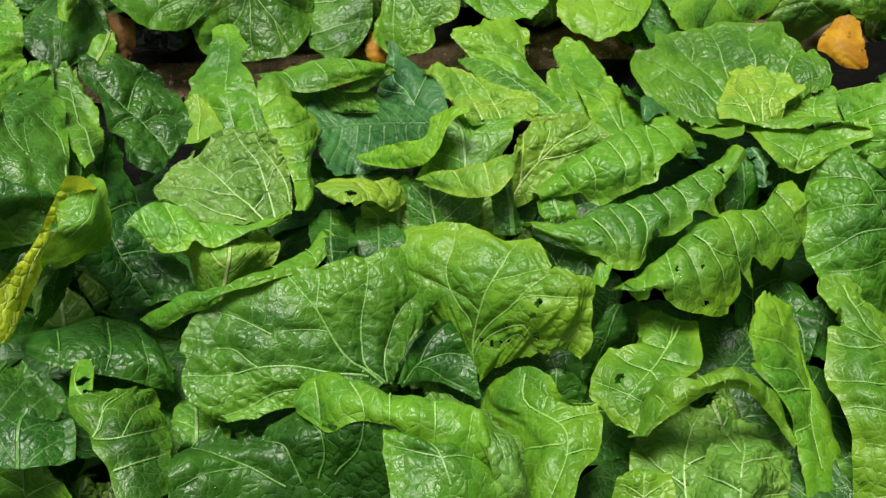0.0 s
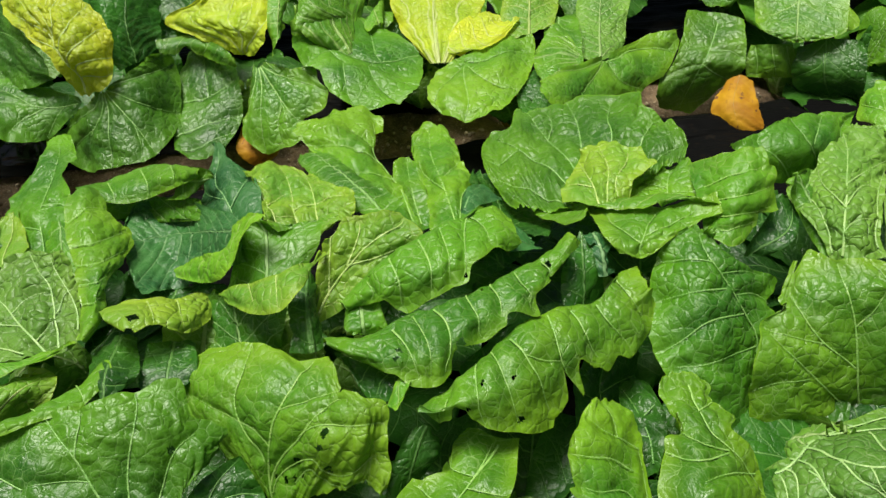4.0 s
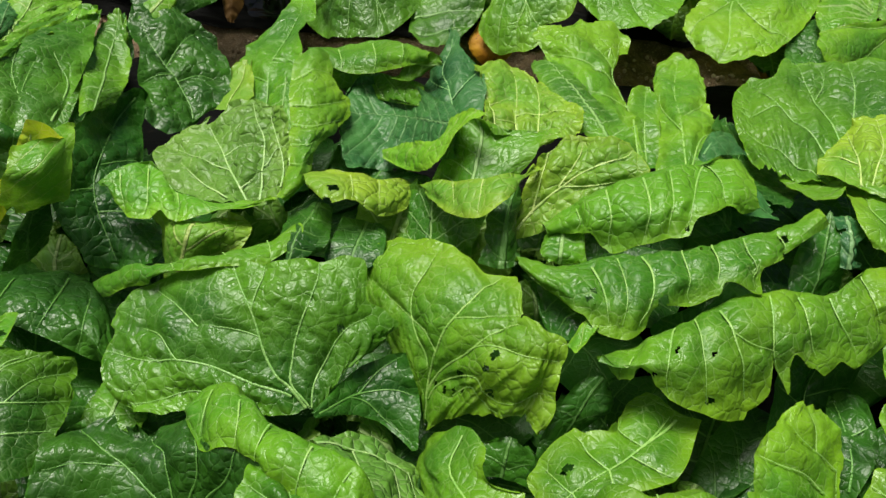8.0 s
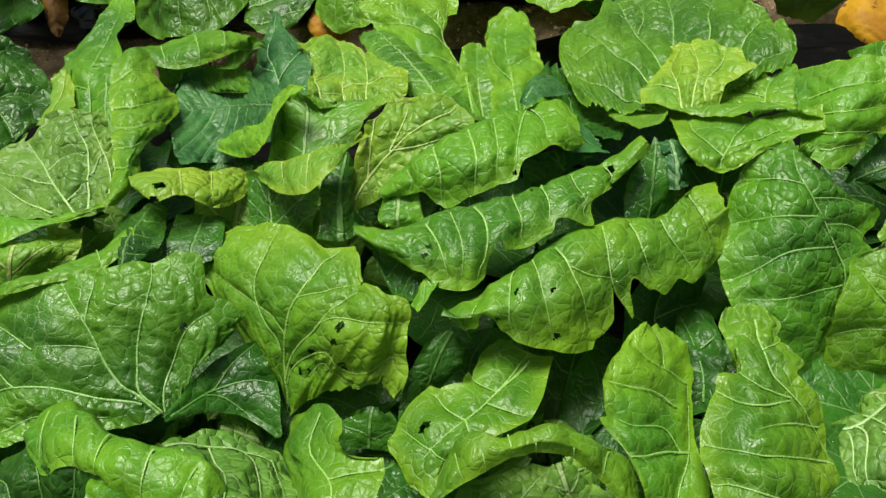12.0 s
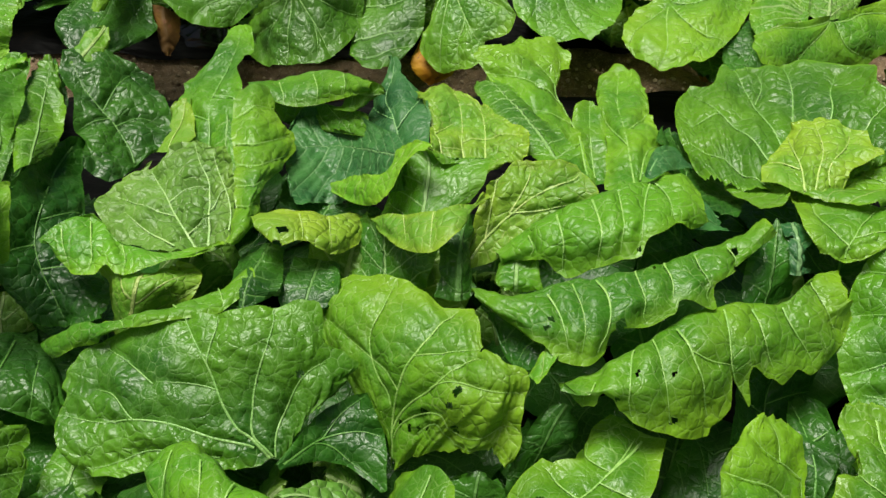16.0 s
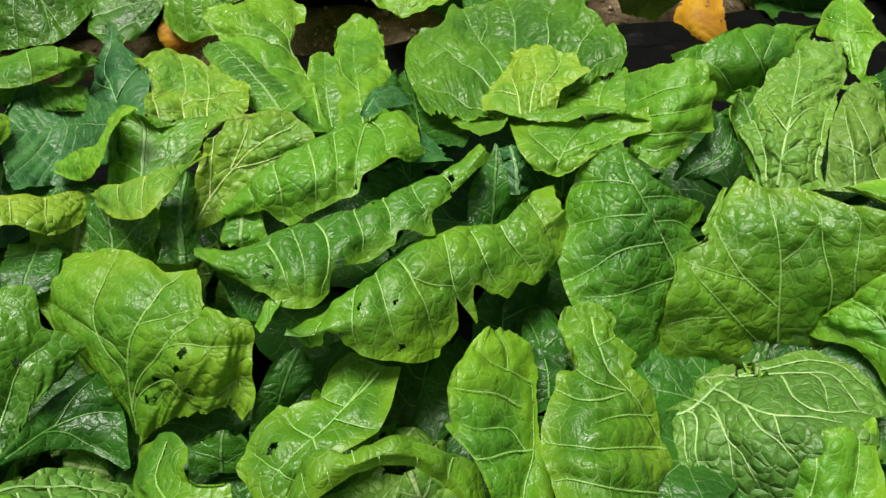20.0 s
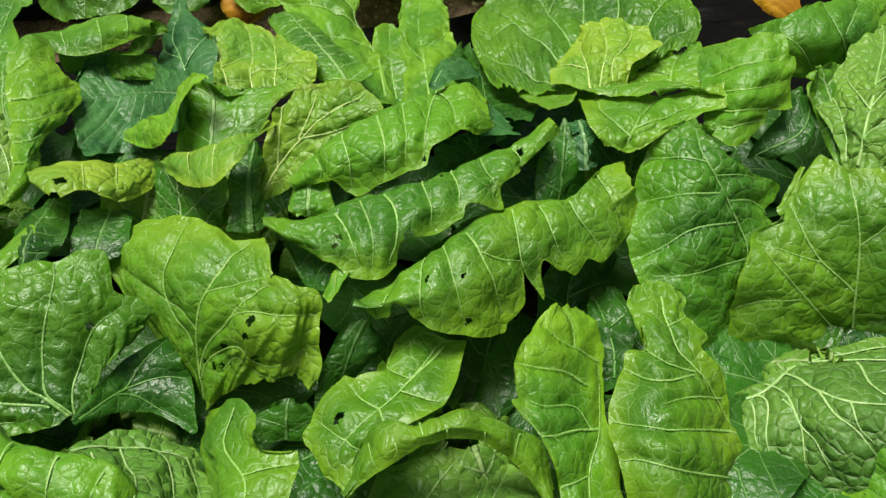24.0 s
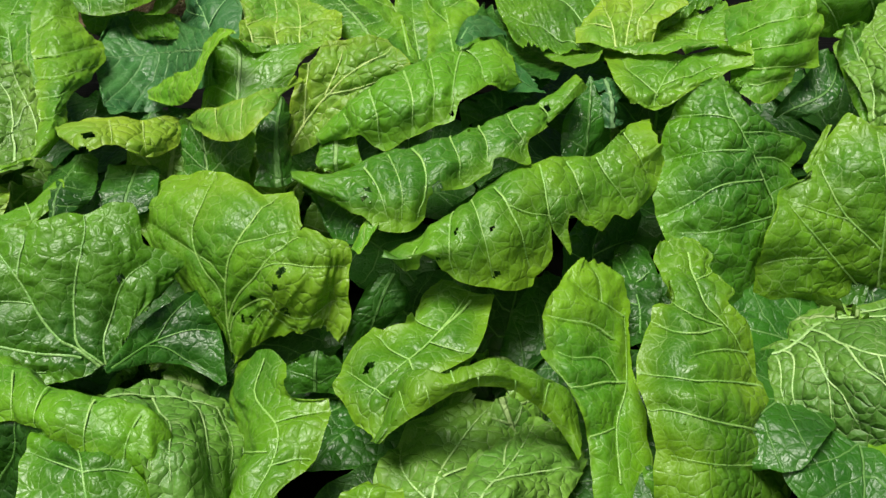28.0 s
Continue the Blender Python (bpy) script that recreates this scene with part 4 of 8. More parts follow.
leaf(P3, 'n', [[(0.496, 0.488, 0.203), (0.569, 0.487, 0.210), (0.705, 0.551, 0.076)],
     [(0.490, 0.595, 0.281), (0.550, 0.582, 0.297), (0.651, 0.635, 0.217)],
     [(0.487, 0.640, 0.292), (0.545, 0.629, 0.313), (0.634, 0.674, 0.252)],
     [(0.508, 0.715, 0.308), (0.549, 0.697, 0.319), (0.611, 0.731, 0.284)],
     [(0.518, 0.778, 0.310), (0.551, 0.765, 0.317), (0.589, 0.776, 0.300)],
     [(0.531, 0.814, 0.310), (0.558, 0.822, 0.309), (0.580, 0.809, 0.304)]], rib=0.4, puck=1.3, lobe=0, round_=0, ruffle=0.45, serr=0.03, step=0.0036, left=[(0.16, 0.82), (0.23, 0.9), (0.35, 1.0), (0.45, 1.02), (0.54, 1.0), (0.6, 1.0), (0.67, 0.5), (0.73, 0.8), (0.82, 1.06), (0.99, 1.06)], right=[(0.24, 1.0), (0.43, 1.02), (0.54, 0.98), (0.64, 0.78), (0.67, 1.0), (0.81, 0.84), (0.92, 1.18), (1.0, 1.0)], veins=[(1.2, (0.16, 0.9), (0.38, 0.68), (0.62, 0.57), (0.84, 0.47), (0.98, 0.38)), (0.8, (0.6, 0.56), (0.0, 0.61), (-0.66, 0.64)), (0.8, (0.56, 0.55), (-0.34, 0.54), (-1.0, 0.56)), (1.1, (0.96, 0.34), (0.74, 0.36), (0.08, 0.37), (-0.94, 0.4)), (1, (0.82, 0.18), (0.28, 0.2), (-0.54, 0.23), (-0.88, 0.22)), (0.6, (0.92, 0.47), (0.32, 0.48), (-0.12, 0.46)), (0.6, (0.78, 0.13), (0.14, 0.13), (-0.6, 0.14)), (0.5, (0.28, 0.75), (0.76, 0.78), (0.98, 0.82))])
leaf(P2, 'd', [[(0.478, 0.747, 0.240), (0.497, 0.730, 0.231), (0.510, 0.718, 0.221)],
     [(0.480, 0.811, 0.251), (0.505, 0.776, 0.254), (0.530, 0.764, 0.260)],
     [(0.485, 0.850, 0.248), (0.508, 0.846, 0.253), (0.529, 0.811, 0.263)],
     [(0.492, 0.865, 0.247), (0.503, 0.869, 0.248), (0.516, 0.857, 0.253)]], puck=1.4, lobe=0, round_=0, ruffle=0.45, serr=0.03, step=0.0036, veins=[(1, (0.54, 0.05), (0.0, 0.33), (-0.86, 0.66)), (0.7, (0.1, 0.26), (-0.74, 0.21), (-0.92, 0.26)), (0.7, (-0.08, 0.4), (0.48, 0.52), (0.82, 0.63))])
leaf(P3, 'm', [[(0.567, 0.776, 0.254), (0.614, 0.782, 0.226), (0.672, 0.816, 0.193)],
     [(0.532, 0.843, 0.297), (0.596, 0.824, 0.299), (0.676, 0.866, 0.263)],
     [(0.526, 0.892, 0.314), (0.603, 0.873, 0.343), (0.703, 0.920, 0.297)],
     [(0.543, 0.956, 0.349), (0.612, 0.925, 0.376), (0.717, 0.957, 0.326)],
     [(0.568, 0.990, 0.377), (0.612, 0.967, 0.393), (0.654, 0.961, 0.380)],
     [(0.597, 0.999, 0.397), (0.611, 1.000, 0.403), (0.626, 0.979, 0.395)]], rib=0.4, puck=1.3, lobe=0, round_=0, ruffle=0.45, serr=0.03, step=0.0036, left=[(0.2, 1.0), (0.39, 1.0), (0.42, 0.9), (0.46, 1.0), (0.6, 1.02), (0.75, 1.06), (0.9, 0.92)], right=[(0.18, 1.02), (0.26, 1.1), (0.37, 1.06), (0.45, 0.9), (0.6, 1.0), (0.67, 0.72), (0.81, 0.6), (1.0, 1.0)], veins=[(1.2, (0.78, 0.09), (0.86, 0.26), (0.44, 0.47), (0.16, 0.64), (-0.14, 0.89)), (0.8, (0.28, 0.52), (-0.2, 0.51), (-0.84, 0.5)), (0.8, (0.56, 0.4), (-0.14, 0.37), (-0.94, 0.25)), (0.7, (0.14, 0.67), (-0.38, 0.68), (-0.96, 0.67)), (0.6, (0.84, 0.26), (0.1, 0.22), (-0.72, 0.19)), (0.6, (0.4, 0.49), (0.68, 0.5), (0.94, 0.45)), (0.5, (0.22, 0.6), (0.54, 0.62), (0.78, 0.62))])
leaf(P3, 'n', [[(0.674, 0.791, 0.178), (0.810, 0.814, 0.147), (0.897, 0.823, 0.181)],
     [(0.648, 0.798, 0.227), (0.791, 0.823, 0.230), (0.901, 0.828, 0.235)],
     [(0.644, 0.834, 0.288), (0.785, 0.843, 0.300), (0.922, 0.835, 0.319)],
     [(0.671, 0.884, 0.324), (0.784, 0.883, 0.344), (0.933, 0.849, 0.370)],
     [(0.709, 0.926, 0.344), (0.785, 0.914, 0.356), (0.924, 0.862, 0.391)],
     [(0.739, 0.964, 0.360), (0.787, 0.944, 0.364), (0.859, 0.920, 0.383)]], puck=1.5, lobe=0, round_=0, ruffle=0.45, serr=0.03, step=0.0036, left=[(0.04, 1.04), (0.2, 1.0), (0.3, 1.0), (0.4, 0.98), (0.48, 0.94), (0.58, 1.0), (0.64, 0.78), (0.75, 0.98), (0.81, 1.02)], crest=[(-0.92, 0.99), (-0.9, 0.9), (-0.78, 1.06), (-0.45, 1.04), (-0.1, 0.98), (0.48, 0.99), (0.62, 0.86), (0.94, 0.81), (1.0, 1.01)], veins=[(1.3, (0.06, 0.13), (0.04, 0.31), (0.02, 0.48), (-0.02, 0.63), (-0.06, 0.93)), (0.9, (0.02, 0.3), (-0.26, 0.43), (-0.48, 0.57), (-0.72, 0.74)), (0.8, (-0.06, 0.13), (-0.52, 0.38), (-0.82, 0.52)), (1, (0.54, 0.21), (0.44, 0.37), (0.32, 0.57), (0.36, 0.92)), (0.9, (0.7, 0.3), (0.58, 0.41), (0.56, 0.55), (0.58, 0.81)), (0.8, (0.98, 0.33), (0.9, 0.43), (0.86, 0.56), (0.88, 0.63)), (0.5, (-0.42, 0.3), (-0.7, 0.31), (-0.94, 0.3)), (0.5, (-0.26, 0.43), (-0.54, 0.48), (-0.92, 0.55)), (0.5, (0.02, 0.48), (0.18, 0.55), (0.28, 0.64))])
leaf(P3, 'h', [[(0.639, 0.721, 0.229), (0.639, 0.718, 0.230), (0.639, 0.714, 0.231)],
     [(0.700, 0.756, 0.238), (0.676, 0.698, 0.258), (0.640, 0.628, 0.213)],
     [(0.768, 0.791, 0.236), (0.715, 0.661, 0.281), (0.686, 0.592, 0.131)],
     [(0.839, 0.804, 0.235), (0.769, 0.645, 0.287), (0.753, 0.568, 0.128)],
     [(0.868, 0.760, 0.250), (0.815, 0.645, 0.277), (0.828, 0.570, 0.125)],
     [(0.878, 0.711, 0.259), (0.848, 0.652, 0.264), (0.874, 0.592, 0.132)]], puck=1.3, lobe=0, round_=0, ruffle=0.45, serr=0.03, step=0.0036, crest=[(-1.0, 1.05), (-0.98, 1.01), (-0.62, 1.0), (-0.36, 0.92), (0.0, 0.96), (0.42, 0.99)], veins=[(2.2, (-0.26, 0.01), (-0.84, 0.2), (-0.82, 0.36), (-0.74, 0.52), (-0.7, 0.66), (-0.6, 0.74)), (1.3, (-0.9, 0.2), (-0.88, 0.44), (-0.9, 0.65), (-0.86, 0.8), (-0.9, 0.99)), (1.2, (-0.7, 0.46), (-0.32, 0.53), (-0.26, 0.64), (-0.38, 0.78), (-0.46, 0.96)), (1.6, (-0.86, 0.18), (-0.32, 0.31), (-0.16, 0.44), (-0.18, 0.56), (-0.16, 0.7)), (1.2, (-0.86, 0.11), (0.1, 0.25), (0.26, 0.37), (0.38, 0.45)), (1.1, (-0.32, 0.31), (-0.04, 0.39), (0.08, 0.48), (0.26, 0.58)), (1, (-0.46, 0.07), (0.44, 0.18), (0.66, 0.28)), (0.9, (-0.06, 0.19), (0.26, 0.31), (0.44, 0.37)), (0.8, (-0.72, 0.56), (-0.56, 0.62), (-0.28, 0.64)), (0.7, (-0.16, 0.44), (0.04, 0.48), (0.14, 0.54)), (0.7, (-0.6, 0.74), (-0.46, 0.82), (-0.38, 0.86)), (0.8, (0.14, 0.05), (0.6, 0.13), (0.7, 0.19))])
leaf(P3, 'l', [[(0.731, 0.554, 0.176), (0.769, 0.534, 0.214), (0.821, 0.536, 0.230)],
     [(0.726, 0.640, 0.249), (0.771, 0.618, 0.283), (0.833, 0.630, 0.278)],
     [(0.732, 0.657, 0.267), (0.779, 0.648, 0.294), (0.838, 0.666, 0.288)]], puck=2.0, lobe=0, round_=0, ruffle=0.45, serr=0.03, step=0.0036, crest=[(-1.0, 0.98), (-0.78, 1.06), (-0.42, 1.04), (0.16, 1.03), (0.6, 0.93), (0.78, 1.02), (1.0, 1.08)], veins=[(0.7, (-0.3, 0.33), (-0.18, 0.52), (-0.4, 0.98)), (0.7, (0.48, 0.32), (0.6, 0.49), (0.66, 0.9))])
leaf(P3, 'l', [[(0.850, 0.610, 0.224), (0.867, 0.581, 0.275), (0.904, 0.564, 0.311)],
     [(0.884, 0.704, 0.239), (0.909, 0.686, 0.278), (0.964, 0.687, 0.297)],
     [(0.869, 0.784, 0.248), (0.910, 0.759, 0.300), (0.973, 0.759, 0.320)],
     [(0.834, 0.831, 0.226), (0.880, 0.804, 0.305), (0.960, 0.788, 0.338)],
     [(0.853, 0.831, 0.273), (0.887, 0.828, 0.336), (0.943, 0.798, 0.341)]], puck=1.6, lobe=0, round_=0, ruffle=0.45, serr=0.03, step=0.0036, veins=[(1, (-0.48, 0.03), (-0.7, 0.26), (-0.36, 0.52), (0.12, 0.82), (0.1, 1.0)), (0.8, (-0.36, 0.52), (-0.14, 0.73), (-0.7, 1.0)), (0.7, (-0.48, 0.45), (-0.7, 0.56), (-0.72, 0.73)), (0.7, (-0.52, 0.38), (0.14, 0.44), (0.84, 0.51))])
leaf(P6, 'm', [[(0.484, 1.086, 0.361), (0.484, 1.089, 0.361), (0.486, 1.092, 0.361), (0.489, 1.095, 0.361), (0.492, 1.095, 0.360), (0.496, 1.090, 0.360), (0.498, 1.087, 0.360)],
     [(0.446, 1.090, 0.364), (0.447, 1.146, 0.365), (0.467, 1.174, 0.364), (0.496, 1.180, 0.366), (0.530, 1.169, 0.369), (0.548, 1.153, 0.370), (0.555, 1.137, 0.367)],
     [(0.409, 1.090, 0.369), (0.394, 1.208, 0.366), (0.439, 1.287, 0.365), (0.503, 1.290, 0.373), (0.571, 1.259, 0.388), (0.606, 1.199, 0.392), (0.603, 1.158, 0.381)],
     [(0.375, 1.096, 0.371), (0.332, 1.251, 0.362), (0.398, 1.424, 0.355), (0.503, 1.429, 0.373), (0.620, 1.350, 0.407), (0.650, 1.214, 0.405), (0.634, 1.167, 0.389)]], fan=1, puck=1.3, lobe=0, round_=0, ruffle=0.45, serr=0.03, step=0.0036, crest=[(-1.0, 1.0), (-0.96, 1.06), (-0.82, 1.0), (-0.68, 1.0), (-0.58, 1.04), (-0.5, 1.03), (-0.44, 0.92), (-0.32, 1.0), (-0.28, 0.93), (-0.08, 0.95), (0.06, 1.0), (0.28, 1.02), (0.34, 0.9), (0.48, 0.93), (0.5, 0.99), (0.56, 0.98), (0.66, 1.0), (0.8, 0.99), (0.98, 1.03)], veins=[(1.2, (-0.3, 0.1), (-0.46, 0.44), (-0.52, 0.75), (-0.5, 0.98)), (1, (-0.56, 0.08), (-0.84, 0.29), (-0.82, 0.6), (-0.8, 0.94)), (1.1, (-0.06, 0.19), (-0.2, 0.49), (-0.28, 0.74), (-0.28, 0.95)), (1.1, (-0.04, 0.29), (-0.04, 0.58), (-0.02, 0.79), (-0.04, 0.95)), (1.1, (0.16, 0.29), (0.2, 0.63), (0.16, 0.79), (0.16, 0.95)), (0.9, (0.52, 0.33), (0.46, 0.62), (0.44, 0.79), (0.46, 0.9)), (0.6, (-0.52, 0.74), (-0.62, 0.85), (-0.64, 0.98)), (0.5, (0.78, 0.33), (0.74, 0.65), (0.7, 0.93)), (0.5, (-0.26, 0.72), (-0.18, 0.81), (-0.18, 0.91))])
leaf(P6, 'y', [[(0.440, 1.098, 0.378), (0.490, 1.069, 0.393), (0.544, 1.089, 0.385)],
     [(0.448, 1.141, 0.377), (0.499, 1.122, 0.403), (0.550, 1.116, 0.399)],
     [(0.478, 1.212, 0.377), (0.520, 1.177, 0.403), (0.591, 1.153, 0.393)],
     [(0.495, 1.240, 0.379), (0.532, 1.237, 0.392), (0.566, 1.195, 0.404)]], puck=1.4, lobe=0, round_=0, ruffle=0.45, serr=0.03, step=0.0036, crest=[(-1.0, 0.85), (-0.74, 1.0), (-0.32, 1.0), (0.68, 1.02), (1.0, 1.0)], veins=[(0.9, (0.0, 0.01), (-0.3, 0.35), (-0.96, 0.67)), (0.9, (0.28, 0.01), (0.2, 0.42), (-0.36, 0.94)), (0.7, (0.6, 0.07), (0.42, 0.58), (0.6, 0.96)), (0.6, (-0.26, 0.28), (-0.82, 0.35), (-0.96, 0.33))])
leaf(P6, 'n', [[(0.475, 1.094, 0.370), (0.563, 1.067, 0.386), (0.656, 1.051, 0.400)],
     [(0.477, 1.027, 0.381), (0.554, 1.006, 0.390), (0.638, 1.012, 0.396)],
     [(0.487, 0.987, 0.381), (0.535, 0.980, 0.383), (0.585, 0.990, 0.382)],
     [(0.504, 0.973, 0.377), (0.530, 0.966, 0.369), (0.549, 0.972, 0.372)]], puck=1.6, lobe=0, round_=0, ruffle=0.45, serr=0.03, step=0.0036, right=[(0.0, 1.0), (0.26, 1.12), (0.31, 0.78), (0.59, 0.8), (0.95, 0.78)], veins=[(0.7, (0.02, 0.9), (-0.12, 0.35), (0.16, 0.02)), (0.6, (0.0, 0.67), (-0.58, 0.3), (-0.74, 0.05)), (0.6, (-0.12, 0.45), (0.34, 0.25), (0.78, 0.08))])
leaf(P6, 'n', [[(0.399, 1.115, 0.350), (0.401, 1.102, 0.356), (0.405, 1.094, 0.359)],
     [(0.439, 1.129, 0.346), (0.439, 1.080, 0.367), (0.439, 1.038, 0.382)],
     [(0.468, 1.123, 0.355), (0.467, 1.079, 0.374), (0.460, 1.038, 0.387)],
     [(0.477, 1.106, 0.367), (0.476, 1.082, 0.378), (0.474, 1.067, 0.382)]], mid=0, lobe=0, round_=0, ruffle=0.25, serr=0.01, step=0.0036)
leaf(P6, 'l', [[(0.474, 1.110, 0.366), (0.476, 1.085, 0.379), (0.480, 1.073, 0.382)],
     [(0.523, 1.112, 0.368), (0.520, 1.075, 0.385), (0.519, 1.057, 0.387)],
     [(0.563, 1.099, 0.376), (0.558, 1.060, 0.392), (0.553, 1.041, 0.393)],
     [(0.608, 1.076, 0.391), (0.603, 1.055, 0.401), (0.598, 1.045, 0.403)],
     [(0.656, 1.058, 0.401), (0.652, 1.039, 0.409), (0.649, 1.029, 0.411)]], mid=0, lobe=0, round_=0, ruffle=0.25, serr=0.01, step=0.0036, right=[(0.0, 1.0), (0.25, 0.92), (0.45, 0.98), (0.56, 0.86), (0.6, 0.3), (0.74, 0.3), (1.0, 0.7)])
leaf(P6, 'n', [[(0.520, 1.119, 0.358), (0.583, 1.099, 0.368), (0.643, 1.085, 0.383)],
     [(0.546, 1.162, 0.361), (0.593, 1.141, 0.378), (0.646, 1.131, 0.390)],
     [(0.555, 1.182, 0.365), (0.603, 1.162, 0.382), (0.645, 1.168, 0.394)],
     [(0.588, 1.167, 0.375), (0.620, 1.178, 0.386), (0.640, 1.187, 0.395)]], lobe=0, round_=0, ruffle=0.45, serr=0.03, step=0.0036, crest=[(-1.0, 0.68), (-0.44, 1.12), (0.02, 0.64), (0.56, 1.22), (0.96, 0.8)], veins=[(0.8, (0.22, 0.05), (0.22, 0.32), (0.36, 0.98)), (0.5, (0.22, 0.2), (-0.46, 0.35), (-0.76, 0.53))])
leaf(P6, 'l', [[(0.637, 1.156, 0.392), (0.627, 1.075, 0.392), (0.625, 0.999, 0.382)],
     [(0.675, 1.129, 0.426), (0.663, 1.032, 0.422), (0.654, 0.975, 0.372)],
     [(0.709, 1.116, 0.438), (0.704, 1.044, 0.423), (0.697, 1.001, 0.372)],
     [(0.732, 1.117, 0.437), (0.741, 1.081, 0.415), (0.738, 1.045, 0.377)]], mid=0, name='outer_leaf', lobe=0, round_=0, ruffle=0.45, serr=0.03, step=0.0036, left=[(0.02, 1.04), (0.29, 1.02), (0.94, 1.02)], right=[(0.3, 1.0), (0.47, 1.02), (0.73, 0.92), (0.75, 0.72), (1.0, 1.0)], crest=[(-0.98, 0.98), (-0.37, 0.94), (-0.22, 1.03), (0.2, 0.98), (0.98, 1.0)], veins=[(0.6, (-0.28, 0.08), (-0.46, 0.38), (-0.42, 0.88)), (0.6, (0.12, 0.07), (0.06, 0.43), (0.3, 0.94)), (0.6, (0.46, 0.12), (0.46, 0.46), (0.8, 0.94)), (0.5, (0.74, 0.18), (0.68, 0.43), (0.8, 0.68))])
leaf(P7, 'm', [[(0.755, 1.124, 0.368), (0.827, 1.147, 0.348), (0.877, 1.170, 0.361)],
     [(0.729, 1.128, 0.414), (0.812, 1.147, 0.407), (0.900, 1.211, 0.391)],
     [(0.691, 1.147, 0.425), (0.814, 1.185, 0.424), (0.929, 1.256, 0.392)],
     [(0.739, 1.171, 0.432), (0.819, 1.223, 0.425), (0.939, 1.275, 0.391)]], lobe=0, round_=0, ruffle=0.45, serr=0.03, step=0.0036, crest=[(-1.0, 0.65), (-0.7, 0.86), (-0.2, 1.0), (0.26, 1.0), (0.66, 0.98), (1.0, 1.0)], veins=[(1.1, (0.46, 0.0), (0.02, 0.46), (-0.12, 0.98)), (0.9, (-0.44, 0.03), (-0.66, 0.37), (-0.58, 0.76)), (0.8, (0.16, 0.38), (0.4, 0.88)), (0.6, (0.98, 0.08), (0.76, 0.42), (0.92, 0.79))])
leaf(P7, 'p', [[(0.787, 0.965, 0.346), (0.819, 0.956, 0.349), (0.863, 0.962, 0.346)],
     [(0.776, 1.019, 0.363), (0.811, 0.991, 0.385), (0.872, 1.004, 0.374)],
     [(0.774, 1.127, 0.365), (0.832, 1.075, 0.403), (0.912, 1.091, 0.392)],
     [(0.856, 1.190, 0.394), (0.889, 1.151, 0.405), (0.944, 1.154, 0.395)],
     [(0.892, 1.214, 0.398), (0.922, 1.221, 0.400), (0.946, 1.204, 0.398)]], puck=2.0, lobe=0, round_=0, ruffle=0.45, serr=0.03, step=0.0036, left=[(0.03, 0.88), (0.25, 0.94), (0.36, 0.96), (0.5, 0.98), (0.6, 0.62), (0.74, 0.92), (1.0, 1.0)], veins=[(1.4, (-0.46, 0.02), (0.08, 0.33), (0.14, 0.5), (-0.18, 0.69), (-0.98, 0.99)), (1, (-0.8, 0.05), (-0.54, 0.36), (-0.84, 0.5)), (1.1, (0.82, 0.08), (0.86, 0.26), (0.86, 0.41), (0.96, 0.58)), (0.7, (0.12, 0.37), (-0.26, 0.47), (-0.54, 0.58)), (0.7, (0.14, 0.5), (0.54, 0.58), (0.96, 0.69)), (0.7, (0.16, 0.38), (0.52, 0.47), (0.86, 0.45)), (0.5, (-0.08, 0.22), (0.32, 0.28), (0.8, 0.28))])
leaf(P7, 'p', [[(0.860, 0.964, 0.343), (0.898, 0.944, 0.359), (0.960, 0.971, 0.347)],
     [(0.877, 1.026, 0.376), (0.907, 1.002, 0.395), (0.973, 1.033, 0.370)],
     [(0.917, 1.103, 0.384), (0.941, 1.093, 0.391), (0.978, 1.102, 0.380)],
     [(0.933, 1.119, 0.385), (0.957, 1.132, 0.384), (0.972, 1.123, 0.382)]], puck=1.8, lobe=0, round_=0, ruffle=0.45, serr=0.03, step=0.0036, veins=[(1.1, (-0.14, 0.02), (-0.32, 0.26), (-0.78, 0.6)), (1.1, (0.64, 0.03), (0.2, 0.37), (-0.62, 0.66)), (0.9, (0.92, 0.03), (0.86, 0.38), (0.66, 0.7)), (0.6, (0.12, 0.22), (-0.48, 0.29), (-0.9, 0.31)), (0.6, (0.34, 0.22), (0.74, 0.3), (0.9, 0.33))])
leaf(P7, 'l', [[(0.949, 1.186, 0.402), (0.952, 1.147, 0.391), (0.956, 1.132, 0.385)],
     [(0.927, 1.234, 0.395), (0.955, 1.211, 0.412), (0.987, 1.183, 0.406)],
     [(0.937, 1.278, 0.403), (0.966, 1.251, 0.418), (1.017, 1.212, 0.409)],
     [(0.968, 1.310, 0.415), (0.987, 1.315, 0.419), (1.000, 1.280, 0.419)]], lobe=0, round_=0, ruffle=0.45, serr=0.03, step=0.0036, left=[(0.15, 0.3), (0.28, 0.72), (0.42, 1.04), (0.72, 0.94), (1.0, 1.0)], right=[(0.02, 1.04), (0.2, 0.92), (0.52, 0.96), (0.71, 1.04), (0.77, 0.68), (0.92, 1.0), (1.0, 1.0)], veins=[(1, (-0.12, 0.03), (0.0, 0.33), (-0.06, 0.92)), (0.6, (0.04, 0.29), (0.54, 0.58), (0.9, 0.65)), (0.5, (0.04, 0.44), (-0.56, 0.6), (-0.84, 0.68))])
